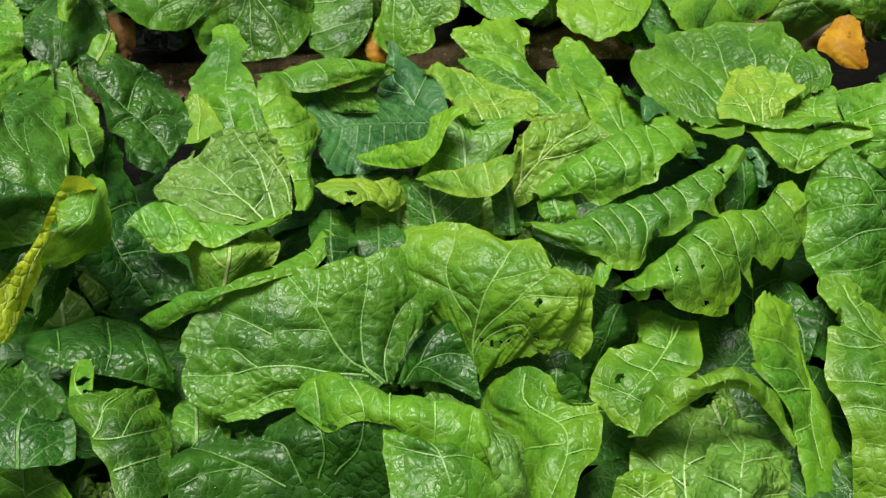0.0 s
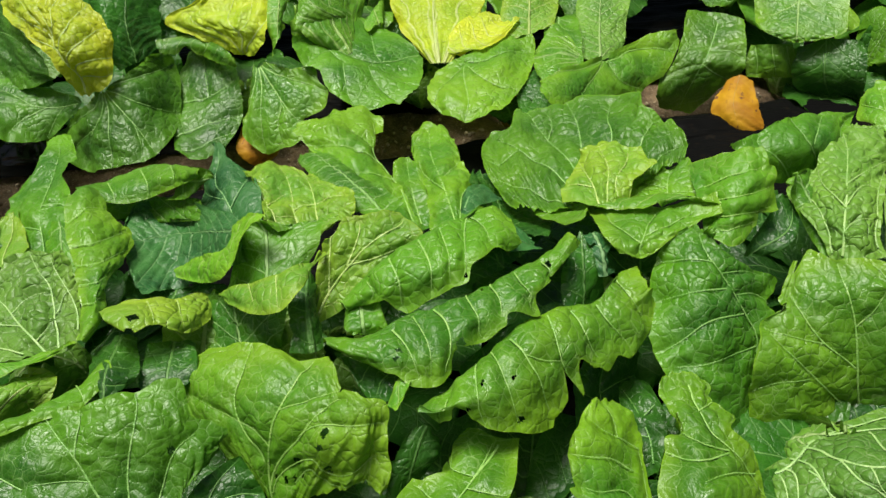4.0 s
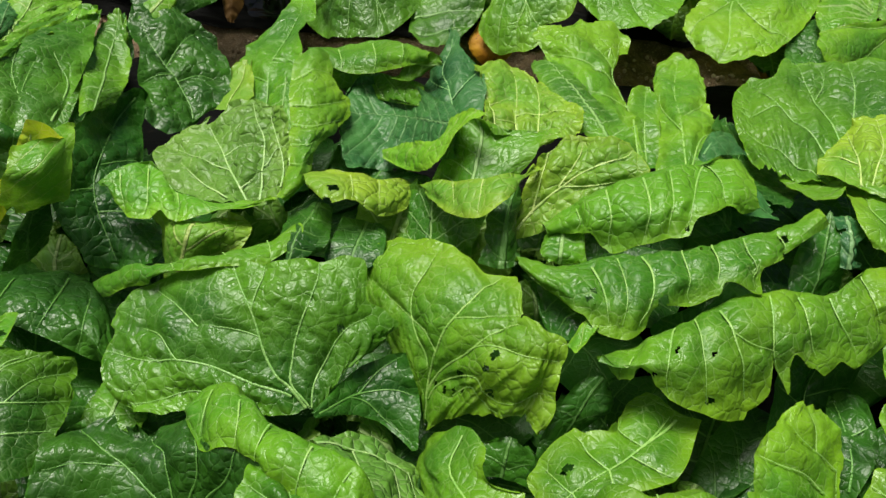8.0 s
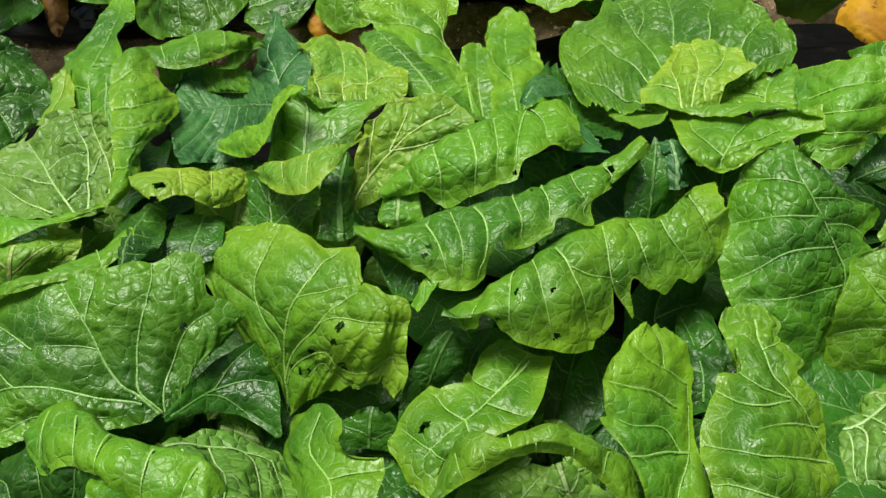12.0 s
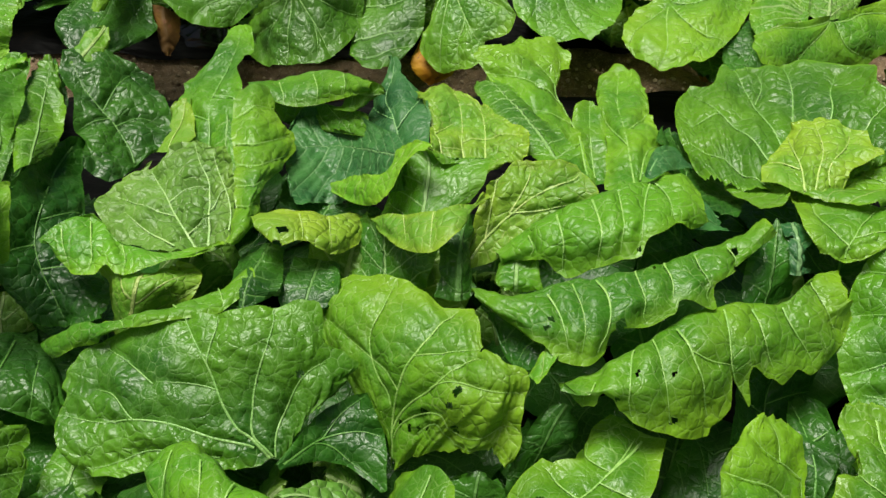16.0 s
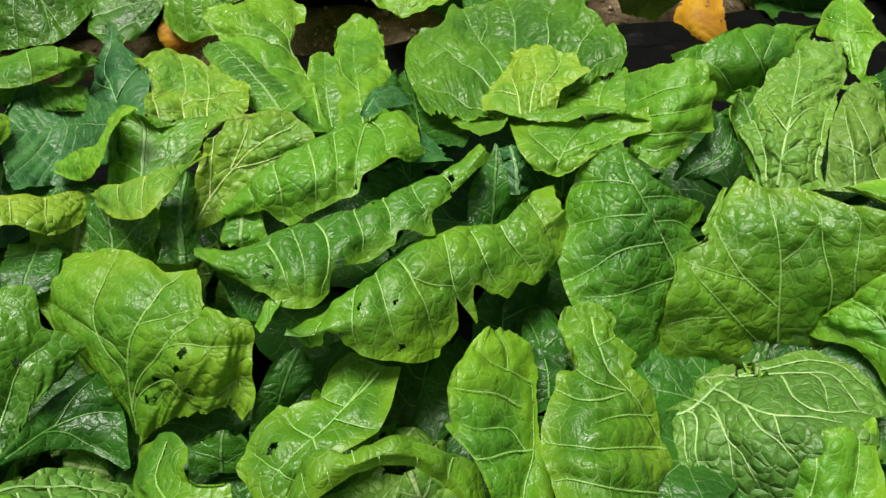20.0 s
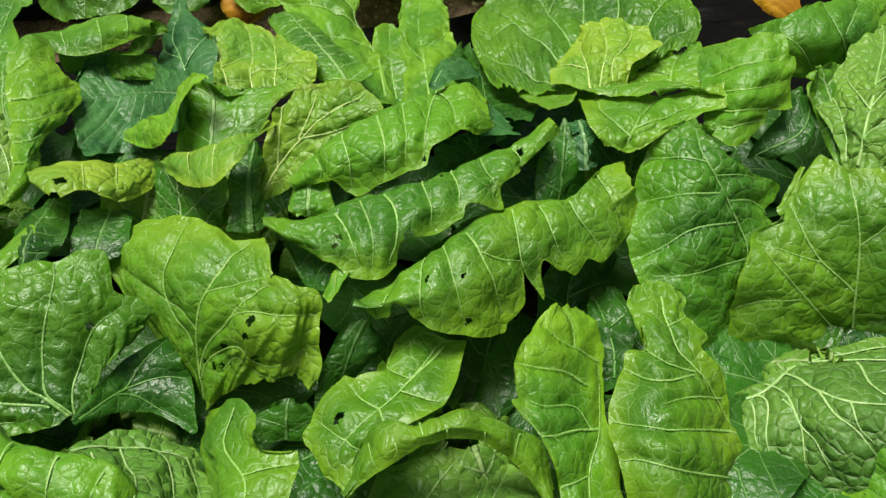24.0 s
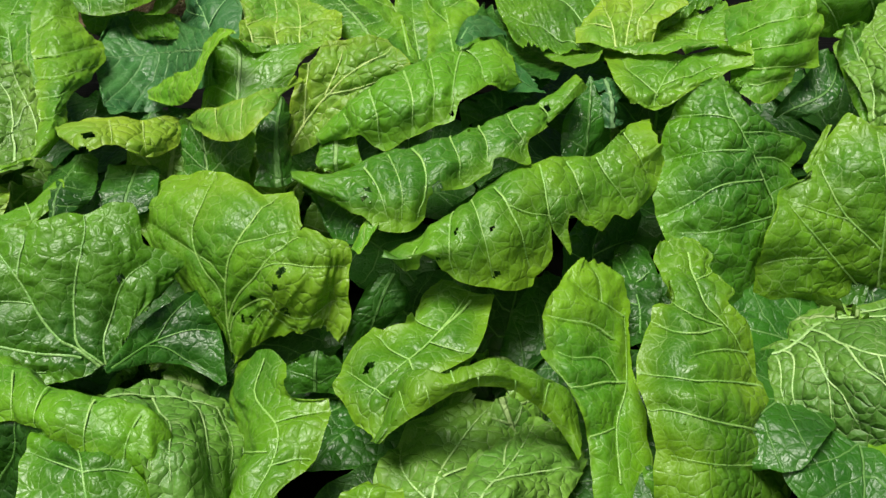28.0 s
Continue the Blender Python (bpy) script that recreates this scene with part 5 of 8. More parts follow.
leaf(P5, 'h', [[(-0.358, 0.855, 0.367), (-0.281, 0.846, 0.363), (-0.212, 0.875, 0.368)],
     [(-0.409, 0.904, 0.372), (-0.312, 0.907, 0.375), (-0.219, 0.925, 0.387)],
     [(-0.412, 0.955, 0.377), (-0.333, 0.965, 0.388), (-0.241, 0.982, 0.409)],
     [(-0.387, 0.992, 0.386), (-0.328, 1.029, 0.408), (-0.258, 1.008, 0.417)]], puck=2.2, fan=1, lobe=0, round_=0, ruffle=0.45, serr=0.03, step=0.0036, left=[(0.02, 0.98), (0.39, 1.08), (0.68, 1.02), (0.83, 1.12)], crest=[(-0.91, 1.09), (-0.73, 0.91), (-0.38, 1.0), (0.08, 1.01), (0.5, 1.0), (1.0, 1.0)], veins=[(1.2, (0.48, 0.02), (0.14, 0.33), (-0.1, 0.59), (-0.6, 0.84)), (1.3, (0.66, 0.04), (0.6, 0.36), (0.54, 0.67), (0.12, 0.99)), (0.8, (0.16, 0.05), (-0.36, 0.21), (-0.62, 0.35)), (0.9, (0.98, 0.15), (0.84, 0.48), (0.56, 0.94)), (0.6, (0.14, 0.33), (-0.28, 0.41), (-0.82, 0.52)), (0.6, (0.6, 0.36), (0.76, 0.49), (0.92, 0.52)), (0.6, (0.32, 0.15), (0.54, 0.26)), (0.5, (0.02, 0.47), (0.28, 0.59), (0.54, 0.58))])
leaf(P5, 'l', [[(-0.430, 0.812, 0.396), (-0.424, 0.806, 0.403), (-0.414, 0.799, 0.405), (-0.415, 0.800, 0.398)],
     [(-0.416, 0.837, 0.399), (-0.410, 0.835, 0.410), (-0.390, 0.802, 0.404), (-0.380, 0.777, 0.384)],
     [(-0.384, 0.866, 0.392), (-0.377, 0.866, 0.404), (-0.352, 0.813, 0.402), (-0.334, 0.777, 0.386)],
     [(-0.333, 0.838, 0.385), (-0.327, 0.835, 0.394), (-0.308, 0.805, 0.397), (-0.296, 0.782, 0.389)],
     [(-0.270, 0.837, 0.380), (-0.266, 0.831, 0.387), (-0.252, 0.817, 0.392), (-0.246, 0.810, 0.388)],
     [(-0.223, 0.891, 0.362), (-0.219, 0.885, 0.369), (-0.210, 0.871, 0.376), (-0.211, 0.866, 0.374)]], mid=0, lobe=0, round_=0, ruffle=0.25, serr=0.01, step=0.0036, right=[(0.0, 1.1), (0.15, 0.88), (0.26, 1.02), (0.38, 1.0), (0.47, 0.74), (0.53, 0.92), (0.63, 1.0), (0.71, 0.84), (0.78, 0.6), (0.93, 1.25), (1.0, 0.92)], veins=[(0.6, (-0.16, 0.2), (0.34, 0.2), (0.9, 0.22)), (0.6, (-0.2, 0.37), (0.34, 0.38), (0.9, 0.35)), (0.5, (-0.14, 0.6), (0.34, 0.6), (0.88, 0.58))])
leaf(P5, 'n', [[(-0.307, 1.156, 0.414), (-0.284, 1.166, 0.422), (-0.270, 1.192, 0.399)],
     [(-0.284, 1.070, 0.409), (-0.243, 1.073, 0.412), (-0.230, 1.126, 0.382)],
     [(-0.247, 0.994, 0.400), (-0.208, 1.001, 0.401), (-0.204, 1.100, 0.362)],
     [(-0.216, 0.923, 0.389), (-0.193, 0.930, 0.397), (-0.200, 0.978, 0.380)],
     [(-0.205, 0.880, 0.380), (-0.186, 0.874, 0.392), (-0.190, 0.907, 0.376)],
     [(-0.205, 0.865, 0.378), (-0.190, 0.850, 0.390), (-0.197, 0.869, 0.376)]], mid=0, lobe=0, round_=0, ruffle=0.25, serr=0.01, step=0.0036, left=[(0.0, 0.9), (0.08, 1.14), (0.2, 1.0), (0.4, 0.98), (0.6, 1.04), (0.72, 1.02), (0.99, 0.94)], right=[(0.0, 1.0), (0.15, 0.96), (0.3, 1.06), (0.38, 1.02), (0.48, 1.16), (0.54, 1.25), (0.58, 0.7), (0.73, 1.25), (0.8, 1.0), (1.0, 1.0)], veins=[(0.7, (-1.0, 0.15), (0.0, 0.1), (0.9, 0.12)), (0.7, (-0.92, 0.28), (0.04, 0.28), (0.92, 0.32)), (0.7, (-0.96, 0.39), (0.0, 0.4), (0.98, 0.46)), (0.6, (-0.96, 0.5), (-0.02, 0.51), (0.98, 0.56)), (0.5, (-1.0, 0.6), (-0.08, 0.63), (0.98, 0.68))])
leaf(P5, 'n', [[(-0.328, 1.225, 0.383), (-0.322, 1.215, 0.391), (-0.304, 1.188, 0.398), (-0.295, 1.179, 0.391)],
     [(-0.270, 1.258, 0.375), (-0.265, 1.250, 0.386), (-0.240, 1.198, 0.392), (-0.232, 1.178, 0.374)],
     [(-0.193, 1.252, 0.392), (-0.190, 1.244, 0.403), (-0.166, 1.193, 0.408), (-0.162, 1.181, 0.391)],
     [(-0.099, 1.170, 0.430), (-0.095, 1.159, 0.438), (-0.090, 1.145, 0.442), (-0.098, 1.155, 0.431)]], mid=0, lobe=0, round_=0, ruffle=0.25, serr=0.01, step=0.0036, veins=[(0.7, (-0.18, 0.24), (0.44, 0.25), (0.98, 0.24)), (0.7, (-0.24, 0.51), (0.36, 0.52), (0.96, 0.5)), (0.6, (-0.26, 0.76), (0.4, 0.75), (0.88, 0.72))])
leaf(P4, 'b', [[(-0.094, 1.110, 0.350), (-0.033, 1.055, 0.390), (0.012, 1.044, 0.417)],
     [(-0.120, 1.165, 0.367), (-0.052, 1.119, 0.408), (-0.001, 1.123, 0.417)],
     [(-0.105, 1.220, 0.411), (-0.074, 1.208, 0.418), (-0.039, 1.196, 0.415)],
     [(-0.099, 1.258, 0.419), (-0.096, 1.265, 0.419), (-0.085, 1.256, 0.418)]], lobe=0, round_=0, ruffle=0.45, serr=0.03, step=0.0036, left=[(0.02, 0.98), (0.33, 1.0), (0.5, 1.06), (0.67, 0.9), (0.98, 0.44)], right=[(0.02, 0.98), (0.4, 1.02), (0.66, 1.25), (0.7, 0.62), (0.77, 0.3), (1.0, 1.0)], veins=[(1, (0.06, 0.02), (-0.1, 0.36), (-0.46, 0.53), (-0.12, 0.87)), (0.6, (-0.04, 0.26), (0.6, 0.46), (0.98, 0.57)), (0.6, (-0.08, 0.34), (-0.7, 0.42), (-1.0, 0.46))])
leaf(P4, 'l', [[(-0.140, 1.060, 0.328), (-0.132, 1.047, 0.331), (-0.123, 1.032, 0.334)],
     [(-0.089, 1.031, 0.369), (-0.079, 1.002, 0.371), (-0.069, 0.976, 0.368)],
     [(-0.031, 0.981, 0.416), (-0.025, 0.959, 0.416), (-0.024, 0.937, 0.406)],
     [(-0.015, 1.009, 0.435), (-0.004, 0.973, 0.442), (-0.001, 0.940, 0.438)],
     [(0.020, 0.987, 0.465), (0.020, 0.972, 0.465), (0.016, 0.963, 0.461)],
     [(0.042, 0.970, 0.474), (0.042, 0.961, 0.477), (0.043, 0.951, 0.479)]], mid=0, lobe=0, round_=0, ruffle=0.25, serr=0.01, step=0.0036)
leaf(P4, 'y', [[(-0.182, 0.898, 0.392), (-0.169, 0.880, 0.400), (-0.160, 0.870, 0.400)],
     [(-0.165, 0.935, 0.384), (-0.136, 0.878, 0.403), (-0.122, 0.847, 0.402)],
     [(-0.126, 0.938, 0.381), (-0.103, 0.890, 0.395), (-0.092, 0.865, 0.392)],
     [(-0.091, 0.955, 0.363), (-0.072, 0.904, 0.374), (-0.066, 0.885, 0.361)],
     [(-0.068, 1.010, 0.322), (-0.058, 0.969, 0.336), (-0.055, 0.932, 0.339)]], mid=0, lobe=0, round_=0, ruffle=0.25, serr=0.01, step=0.0036, right=[(0.0, 1.0), (0.22, 1.06), (0.45, 0.76), (0.59, 0.98), (0.77, 0.96), (0.95, 0.94), (1.0, 0.3)], veins=[(0.6, (-0.8, 0.45), (0.06, 0.46), (0.76, 0.45)), (0.6, (-0.9, 0.69), (-0.04, 0.7), (0.84, 0.7))], holes=[(0.26, 0.3, 0.0063), (0.98, 0.23, 0.0055)])
leaf(P4, 'y', [[(-0.042, 0.947, 0.371), (-0.032, 0.933, 0.379), (-0.025, 0.926, 0.380)],
     [(0.014, 0.915, 0.415), (0.024, 0.884, 0.417), (0.030, 0.861, 0.407)],
     [(0.067, 0.896, 0.440), (0.074, 0.861, 0.443), (0.074, 0.838, 0.431)],
     [(0.092, 0.912, 0.441), (0.097, 0.884, 0.446), (0.097, 0.866, 0.443)],
     [(0.110, 0.963, 0.426), (0.112, 0.952, 0.431), (0.111, 0.948, 0.429)]], mid=0, lobe=0, round_=0, ruffle=0.25, serr=0.01, step=0.0036, veins=[(0.6, (-0.88, 0.25), (-0.04, 0.26), (0.84, 0.28)), (0.6, (-0.96, 0.46), (-0.08, 0.45), (0.9, 0.46))])
leaf(P4, 'y', [[(0.024, 1.019, 0.432), (0.072, 1.009, 0.398), (0.110, 1.030, 0.412)],
     [(0.016, 1.043, 0.435), (0.066, 1.061, 0.414), (0.135, 1.035, 0.425)],
     [(0.000, 1.115, 0.426), (0.047, 1.142, 0.407), (0.143, 1.072, 0.428)],
     [(-0.033, 1.163, 0.429), (-0.009, 1.253, 0.389), (0.085, 1.168, 0.399)]], puck=1.8, lobe=0, round_=0, ruffle=0.45, serr=0.03, step=0.0036, right=[(0.0, 1.0), (0.35, 1.0), (0.57, 1.0), (0.91, 1.25), (0.99, 1.04)], crest=[(-0.98, 1.04), (-0.7, 0.97), (-0.02, 0.98), (0.56, 0.98), (1.0, 1.16)], veins=[(1, (-0.6, 0.07), (-0.86, 0.56), (-0.82, 0.88)), (0.9, (-0.04, 0.09), (-0.18, 0.48), (0.04, 0.94)), (0.9, (0.38, 0.13), (0.28, 0.62), (0.6, 0.94)), (0.6, (-0.16, 0.41), (0.5, 0.6), (0.98, 0.75)), (0.5, (-0.82, 0.49), (-0.48, 0.62), (-0.22, 0.67)), (0.5, (-0.14, 0.32), (-0.54, 0.26), (-0.82, 0.28))])
leaf(P4, 'y', [[(0.096, 0.883, 0.363), (0.125, 0.896, 0.369), (0.156, 0.915, 0.386)],
     [(0.098, 0.929, 0.409), (0.147, 0.937, 0.411), (0.201, 0.942, 0.416)],
     [(0.108, 0.965, 0.431), (0.165, 0.979, 0.439), (0.236, 0.958, 0.440)],
     [(0.119, 0.993, 0.445), (0.167, 1.004, 0.446), (0.215, 1.001, 0.452)]], puck=1.8, lobe=0, round_=0, ruffle=0.45, serr=0.03, step=0.0036, right=[(0.0, 1.0), (0.29, 1.12), (0.68, 1.1), (0.86, 1.06), (1.0, 0.92)], crest=[(-1.0, 0.73), (-0.62, 1.07), (0.32, 0.97), (1.0, 1.0)], veins=[(1.2, (-0.86, 0.06), (-0.32, 0.27), (0.12, 0.48), (0.86, 0.9)), (0.8, (-0.54, 0.16), (-0.68, 0.43), (-0.92, 0.88)), (0.7, (-0.18, 0.36), (-0.12, 0.57), (-0.22, 0.88)), (0.7, (-0.18, 0.36), (0.52, 0.39), (0.92, 0.51))])
leaf(P4, 'n', [[(0.154, 1.112, 0.365), (0.205, 1.069, 0.364), (0.240, 1.095, 0.348)],
     [(0.104, 1.202, 0.363), (0.153, 1.188, 0.368), (0.200, 1.223, 0.348)],
     [(0.038, 1.318, 0.372), (0.105, 1.293, 0.379), (0.159, 1.318, 0.361)],
     [(0.009, 1.367, 0.378), (0.074, 1.368, 0.384), (0.169, 1.394, 0.351)],
     [(0.031, 1.399, 0.384), (0.075, 1.436, 0.380), (0.127, 1.457, 0.361)]], puck=1.5, lobe=0, round_=0, ruffle=0.45, serr=0.03, step=0.0036, left=[(0.01, 0.96), (0.16, 1.0), (0.34, 0.96), (0.5, 1.0), (0.73, 1.02)], right=[(0.01, 0.82), (0.23, 0.96), (0.39, 1.02), (0.5, 0.96), (0.73, 0.82), (0.78, 1.02), (0.94, 1.2)], crest=[(-1.0, 0.85), (-0.16, 0.93), (-0.06, 1.01), (0.22, 1.03), (0.72, 1.02), (1.0, 0.94)], veins=[(1.3, (0.7, 0.04), (0.94, 0.22), (0.98, 0.38), (0.94, 0.52), (0.4, 0.73)), (0.7, (0.98, 0.29), (0.2, 0.34), (-0.8, 0.34)), (0.7, (0.98, 0.41), (0.2, 0.51), (-0.92, 0.54)), (0.6, (0.9, 0.19), (0.02, 0.19), (-0.72, 0.19)), (0.5, (0.94, 0.52), (0.82, 0.78), (0.98, 0.9))])
leaf(P4, 'n', [[(0.246, 1.073, 0.356), (0.291, 1.046, 0.376), (0.340, 1.111, 0.353)],
     [(0.236, 1.208, 0.348), (0.277, 1.184, 0.364), (0.333, 1.198, 0.343)],
     [(0.215, 1.325, 0.333), (0.255, 1.319, 0.342), (0.301, 1.297, 0.338)],
     [(0.206, 1.388, 0.325), (0.240, 1.467, 0.317), (0.291, 1.397, 0.320)]], puck=1.4, lobe=0, round_=0, ruffle=0.45, serr=0.03, step=0.0036, crest=[(-1.0, 0.93), (-0.82, 1.11), (-0.4, 1.03), (0.26, 1.01), (0.74, 1.08), (0.96, 1.02)], veins=[(1, (-0.08, 0.02), (-0.22, 0.3), (-0.22, 0.66), (0.0, 0.96)), (0.9, (0.08, 0.1), (0.32, 0.27), (0.72, 0.37)), (0.6, (-0.18, 0.39), (0.48, 0.55), (0.98, 0.71)), (0.6, (-0.22, 0.3), (-0.76, 0.43), (-0.92, 0.57))])
leaf(P5, 'n', [[(-0.401, 0.720, 0.306), (-0.396, 0.715, 0.314), (-0.383, 0.705, 0.317), (-0.374, 0.699, 0.311)],
     [(-0.333, 0.722, 0.348), (-0.327, 0.719, 0.357), (-0.318, 0.704, 0.356), (-0.322, 0.698, 0.344)],
     [(-0.298, 0.721, 0.362), (-0.293, 0.716, 0.369), (-0.283, 0.706, 0.372), (-0.285, 0.701, 0.364)],
     [(-0.248, 0.738, 0.378), (-0.244, 0.733, 0.387), (-0.231, 0.719, 0.390), (-0.225, 0.713, 0.385)],
     [(-0.194, 0.781, 0.374), (-0.190, 0.776, 0.382), (-0.176, 0.759, 0.386), (-0.169, 0.750, 0.381)],
     [(-0.162, 0.846, 0.356), (-0.158, 0.842, 0.365), (-0.144, 0.815, 0.371), (-0.146, 0.797, 0.369)]], mid=0, lobe=0, round_=0, ruffle=0.25, serr=0.01, step=0.0036, right=[(0.0, 1.0), (0.03, 1.24), (0.17, 0.9), (0.36, 1.25), (0.38, 0.68), (0.47, 0.56), (0.59, 0.94), (0.67, 0.92), (0.85, 1.22), (1.0, 1.02)], veins=[(0.5, (-0.16, 0.48), (0.32, 0.49), (0.56, 0.49)), (0.6, (-0.4, 0.69), (0.24, 0.7), (0.88, 0.7)), (0.6, (-0.24, 0.86), (0.46, 0.87), (0.98, 0.88))])
leaf(P5, 'd', [[(-0.474, 0.975, 0.383), (-0.437, 0.977, 0.358), (-0.423, 1.037, 0.350)],
     [(-0.515, 1.043, 0.411), (-0.468, 1.068, 0.385), (-0.421, 1.111, 0.350)],
     [(-0.560, 1.114, 0.445), (-0.519, 1.154, 0.418), (-0.462, 1.185, 0.377)],
     [(-0.583, 1.162, 0.462), (-0.563, 1.205, 0.445), (-0.513, 1.207, 0.409)]], puck=2.0, lobe=0, round_=0, ruffle=0.45, serr=0.03, step=0.0036, left=[(0.01, 1.0), (0.18, 0.8), (0.33, 1.02), (0.5, 0.9), (0.66, 1.1), (0.95, 1.08)], right=[(0.0, 1.0), (0.17, 1.08), (0.45, 1.08), (0.67, 1.02), (0.92, 1.25), (1.0, 1.0)], veins=[(1.1, (0.64, 0.08), (0.0, 0.37), (-0.54, 0.55), (-0.82, 0.8)), (0.7, (0.0, 0.37), (0.44, 0.43), (0.92, 0.41)), (0.7, (-0.26, 0.45), (0.2, 0.64), (0.66, 0.81)), (0.6, (-0.14, 0.41), (-0.62, 0.36), (-0.92, 0.3))])
leaf(P5, 'm', [[(-0.417, 1.086, 0.329), (-0.349, 1.066, 0.353), (-0.292, 1.067, 0.376)],
     [(-0.442, 1.153, 0.346), (-0.371, 1.141, 0.372), (-0.302, 1.131, 0.386)],
     [(-0.450, 1.244, 0.362), (-0.396, 1.237, 0.377), (-0.329, 1.213, 0.386)],
     [(-0.427, 1.330, 0.373), (-0.403, 1.339, 0.376), (-0.349, 1.304, 0.383)],
     [(-0.443, 1.407, 0.370), (-0.431, 1.423, 0.373), (-0.395, 1.401, 0.375)]], puck=1.5, lobe=0, round_=0, ruffle=0.45, serr=0.03, step=0.0036, left=[(0.01, 1.0), (0.12, 1.08), (0.25, 0.96), (0.43, 0.84), (0.51, 1.02), (0.63, 0.86), (0.75, 1.04), (1.0, 1.0)], right=[(0.0, 1.0), (0.15, 1.04), (0.46, 1.04), (0.61, 0.68), (0.77, 0.98), (1.0, 1.0)], veins=[(0.9, (0.24, 0.01), (0.2, 0.29), (0.28, 0.56), (0.16, 0.89)), (0.6, (0.2, 0.21), (-0.46, 0.27), (-0.86, 0.24)), (0.6, (0.24, 0.37), (0.68, 0.39), (0.94, 0.37))])
leaf(P5, 'y', [[(-0.453, 1.084, 0.332), (-0.395, 1.062, 0.354), (-0.348, 1.068, 0.376)],
     [(-0.451, 1.138, 0.343), (-0.402, 1.110, 0.360), (-0.371, 1.114, 0.372)],
     [(-0.432, 1.181, 0.364), (-0.424, 1.188, 0.369), (-0.413, 1.189, 0.366)]], lobe=0, round_=0, ruffle=0.45, serr=0.03, step=0.0036, veins=[(0.8, (0.06, 0.02), (0.0, 0.55), (0.14, 0.95))])
leaf(P1, 'n', [[(-0.178, 0.594, 0.312), (-0.174, 0.582, 0.331), (-0.168, 0.566, 0.339), (-0.163, 0.561, 0.331)],
     [(-0.147, 0.601, 0.325), (-0.144, 0.591, 0.347), (-0.135, 0.554, 0.356), (-0.126, 0.523, 0.343)],
     [(-0.102, 0.585, 0.345), (-0.101, 0.576, 0.367), (-0.090, 0.540, 0.377), (-0.082, 0.518, 0.366)],
     [(-0.047, 0.550, 0.361), (-0.046, 0.540, 0.383), (-0.041, 0.513, 0.388), (-0.037, 0.498, 0.373)],
     [(0.011, 0.544, 0.364), (0.010, 0.535, 0.387), (0.014, 0.502, 0.388), (0.015, 0.481, 0.363)],
     [(0.055, 0.531, 0.351), (0.054, 0.524, 0.376), (0.054, 0.489, 0.368), (0.047, 0.471, 0.339)],
     [(0.075, 0.484, 0.305), (0.075, 0.473, 0.326), (0.070, 0.463, 0.326), (0.064, 0.460, 0.309)]], puck=1.3, mid=0, lobe=0, round_=0, ruffle=0.25, serr=0.01, step=0.0036, right=[(0.0, 1.0), (0.08, 0.96), (0.18, 1.02), (0.33, 0.94), (0.46, 0.82), (0.54, 1.02), (0.65, 1.0), (0.8, 0.98), (0.92, 0.96), (0.99, 1.02)], veins=[(0.7, (-0.22, 0.16), (0.3, 0.16), (0.86, 0.14)), (0.8, (-0.2, 0.33), (0.28, 0.36), (0.9, 0.35)), (0.8, (-0.34, 0.48), (0.3, 0.47), (0.82, 0.46)), (0.8, (-0.26, 0.63), (0.4, 0.62), (0.96, 0.61)), (0.7, (-0.24, 0.78), (0.36, 0.75), (0.92, 0.74))])
leaf(P2, 'n', [[(0.075, 0.657, 0.268), (0.113, 0.649, 0.302), (0.140, 0.622, 0.315)],
     [(0.050, 0.642, 0.232), (0.101, 0.601, 0.297), (0.153, 0.586, 0.320)],
     [(0.083, 0.580, 0.268), (0.136, 0.550, 0.323), (0.193, 0.574, 0.321)],
     [(0.084, 0.533, 0.267), (0.132, 0.503, 0.323), (0.188, 0.524, 0.325)],
     [(0.073, 0.484, 0.248), (0.109, 0.453, 0.301), (0.144, 0.443, 0.330)]], mid=0, name='outer_leaf', puck=1.2, lobe=0, round_=0, ruffle=0.45, serr=0.03, step=0.0036, left=[(0.24, 1.02), (0.45, 1.08), (0.67, 1.02), (0.97, 1.0)], right=[(0.0, 1.0), (0.23, 1.02), (0.34, 1.25), (0.5, 0.98), (0.68, 0.96), (0.8, 0.98), (0.86, 0.76), (0.99, 0.96)], veins=[(0.9, (-0.04, 0.04), (0.12, 0.46), (0.22, 0.76), (0.08, 0.97)), (0.7, (0.12, 0.46), (0.62, 0.48), (0.96, 0.51)), (0.6, (0.02, 0.64), (-0.66, 0.64), (-1.0, 0.68)), (0.6, (0.16, 0.72), (0.66, 0.74), (0.98, 0.76))])
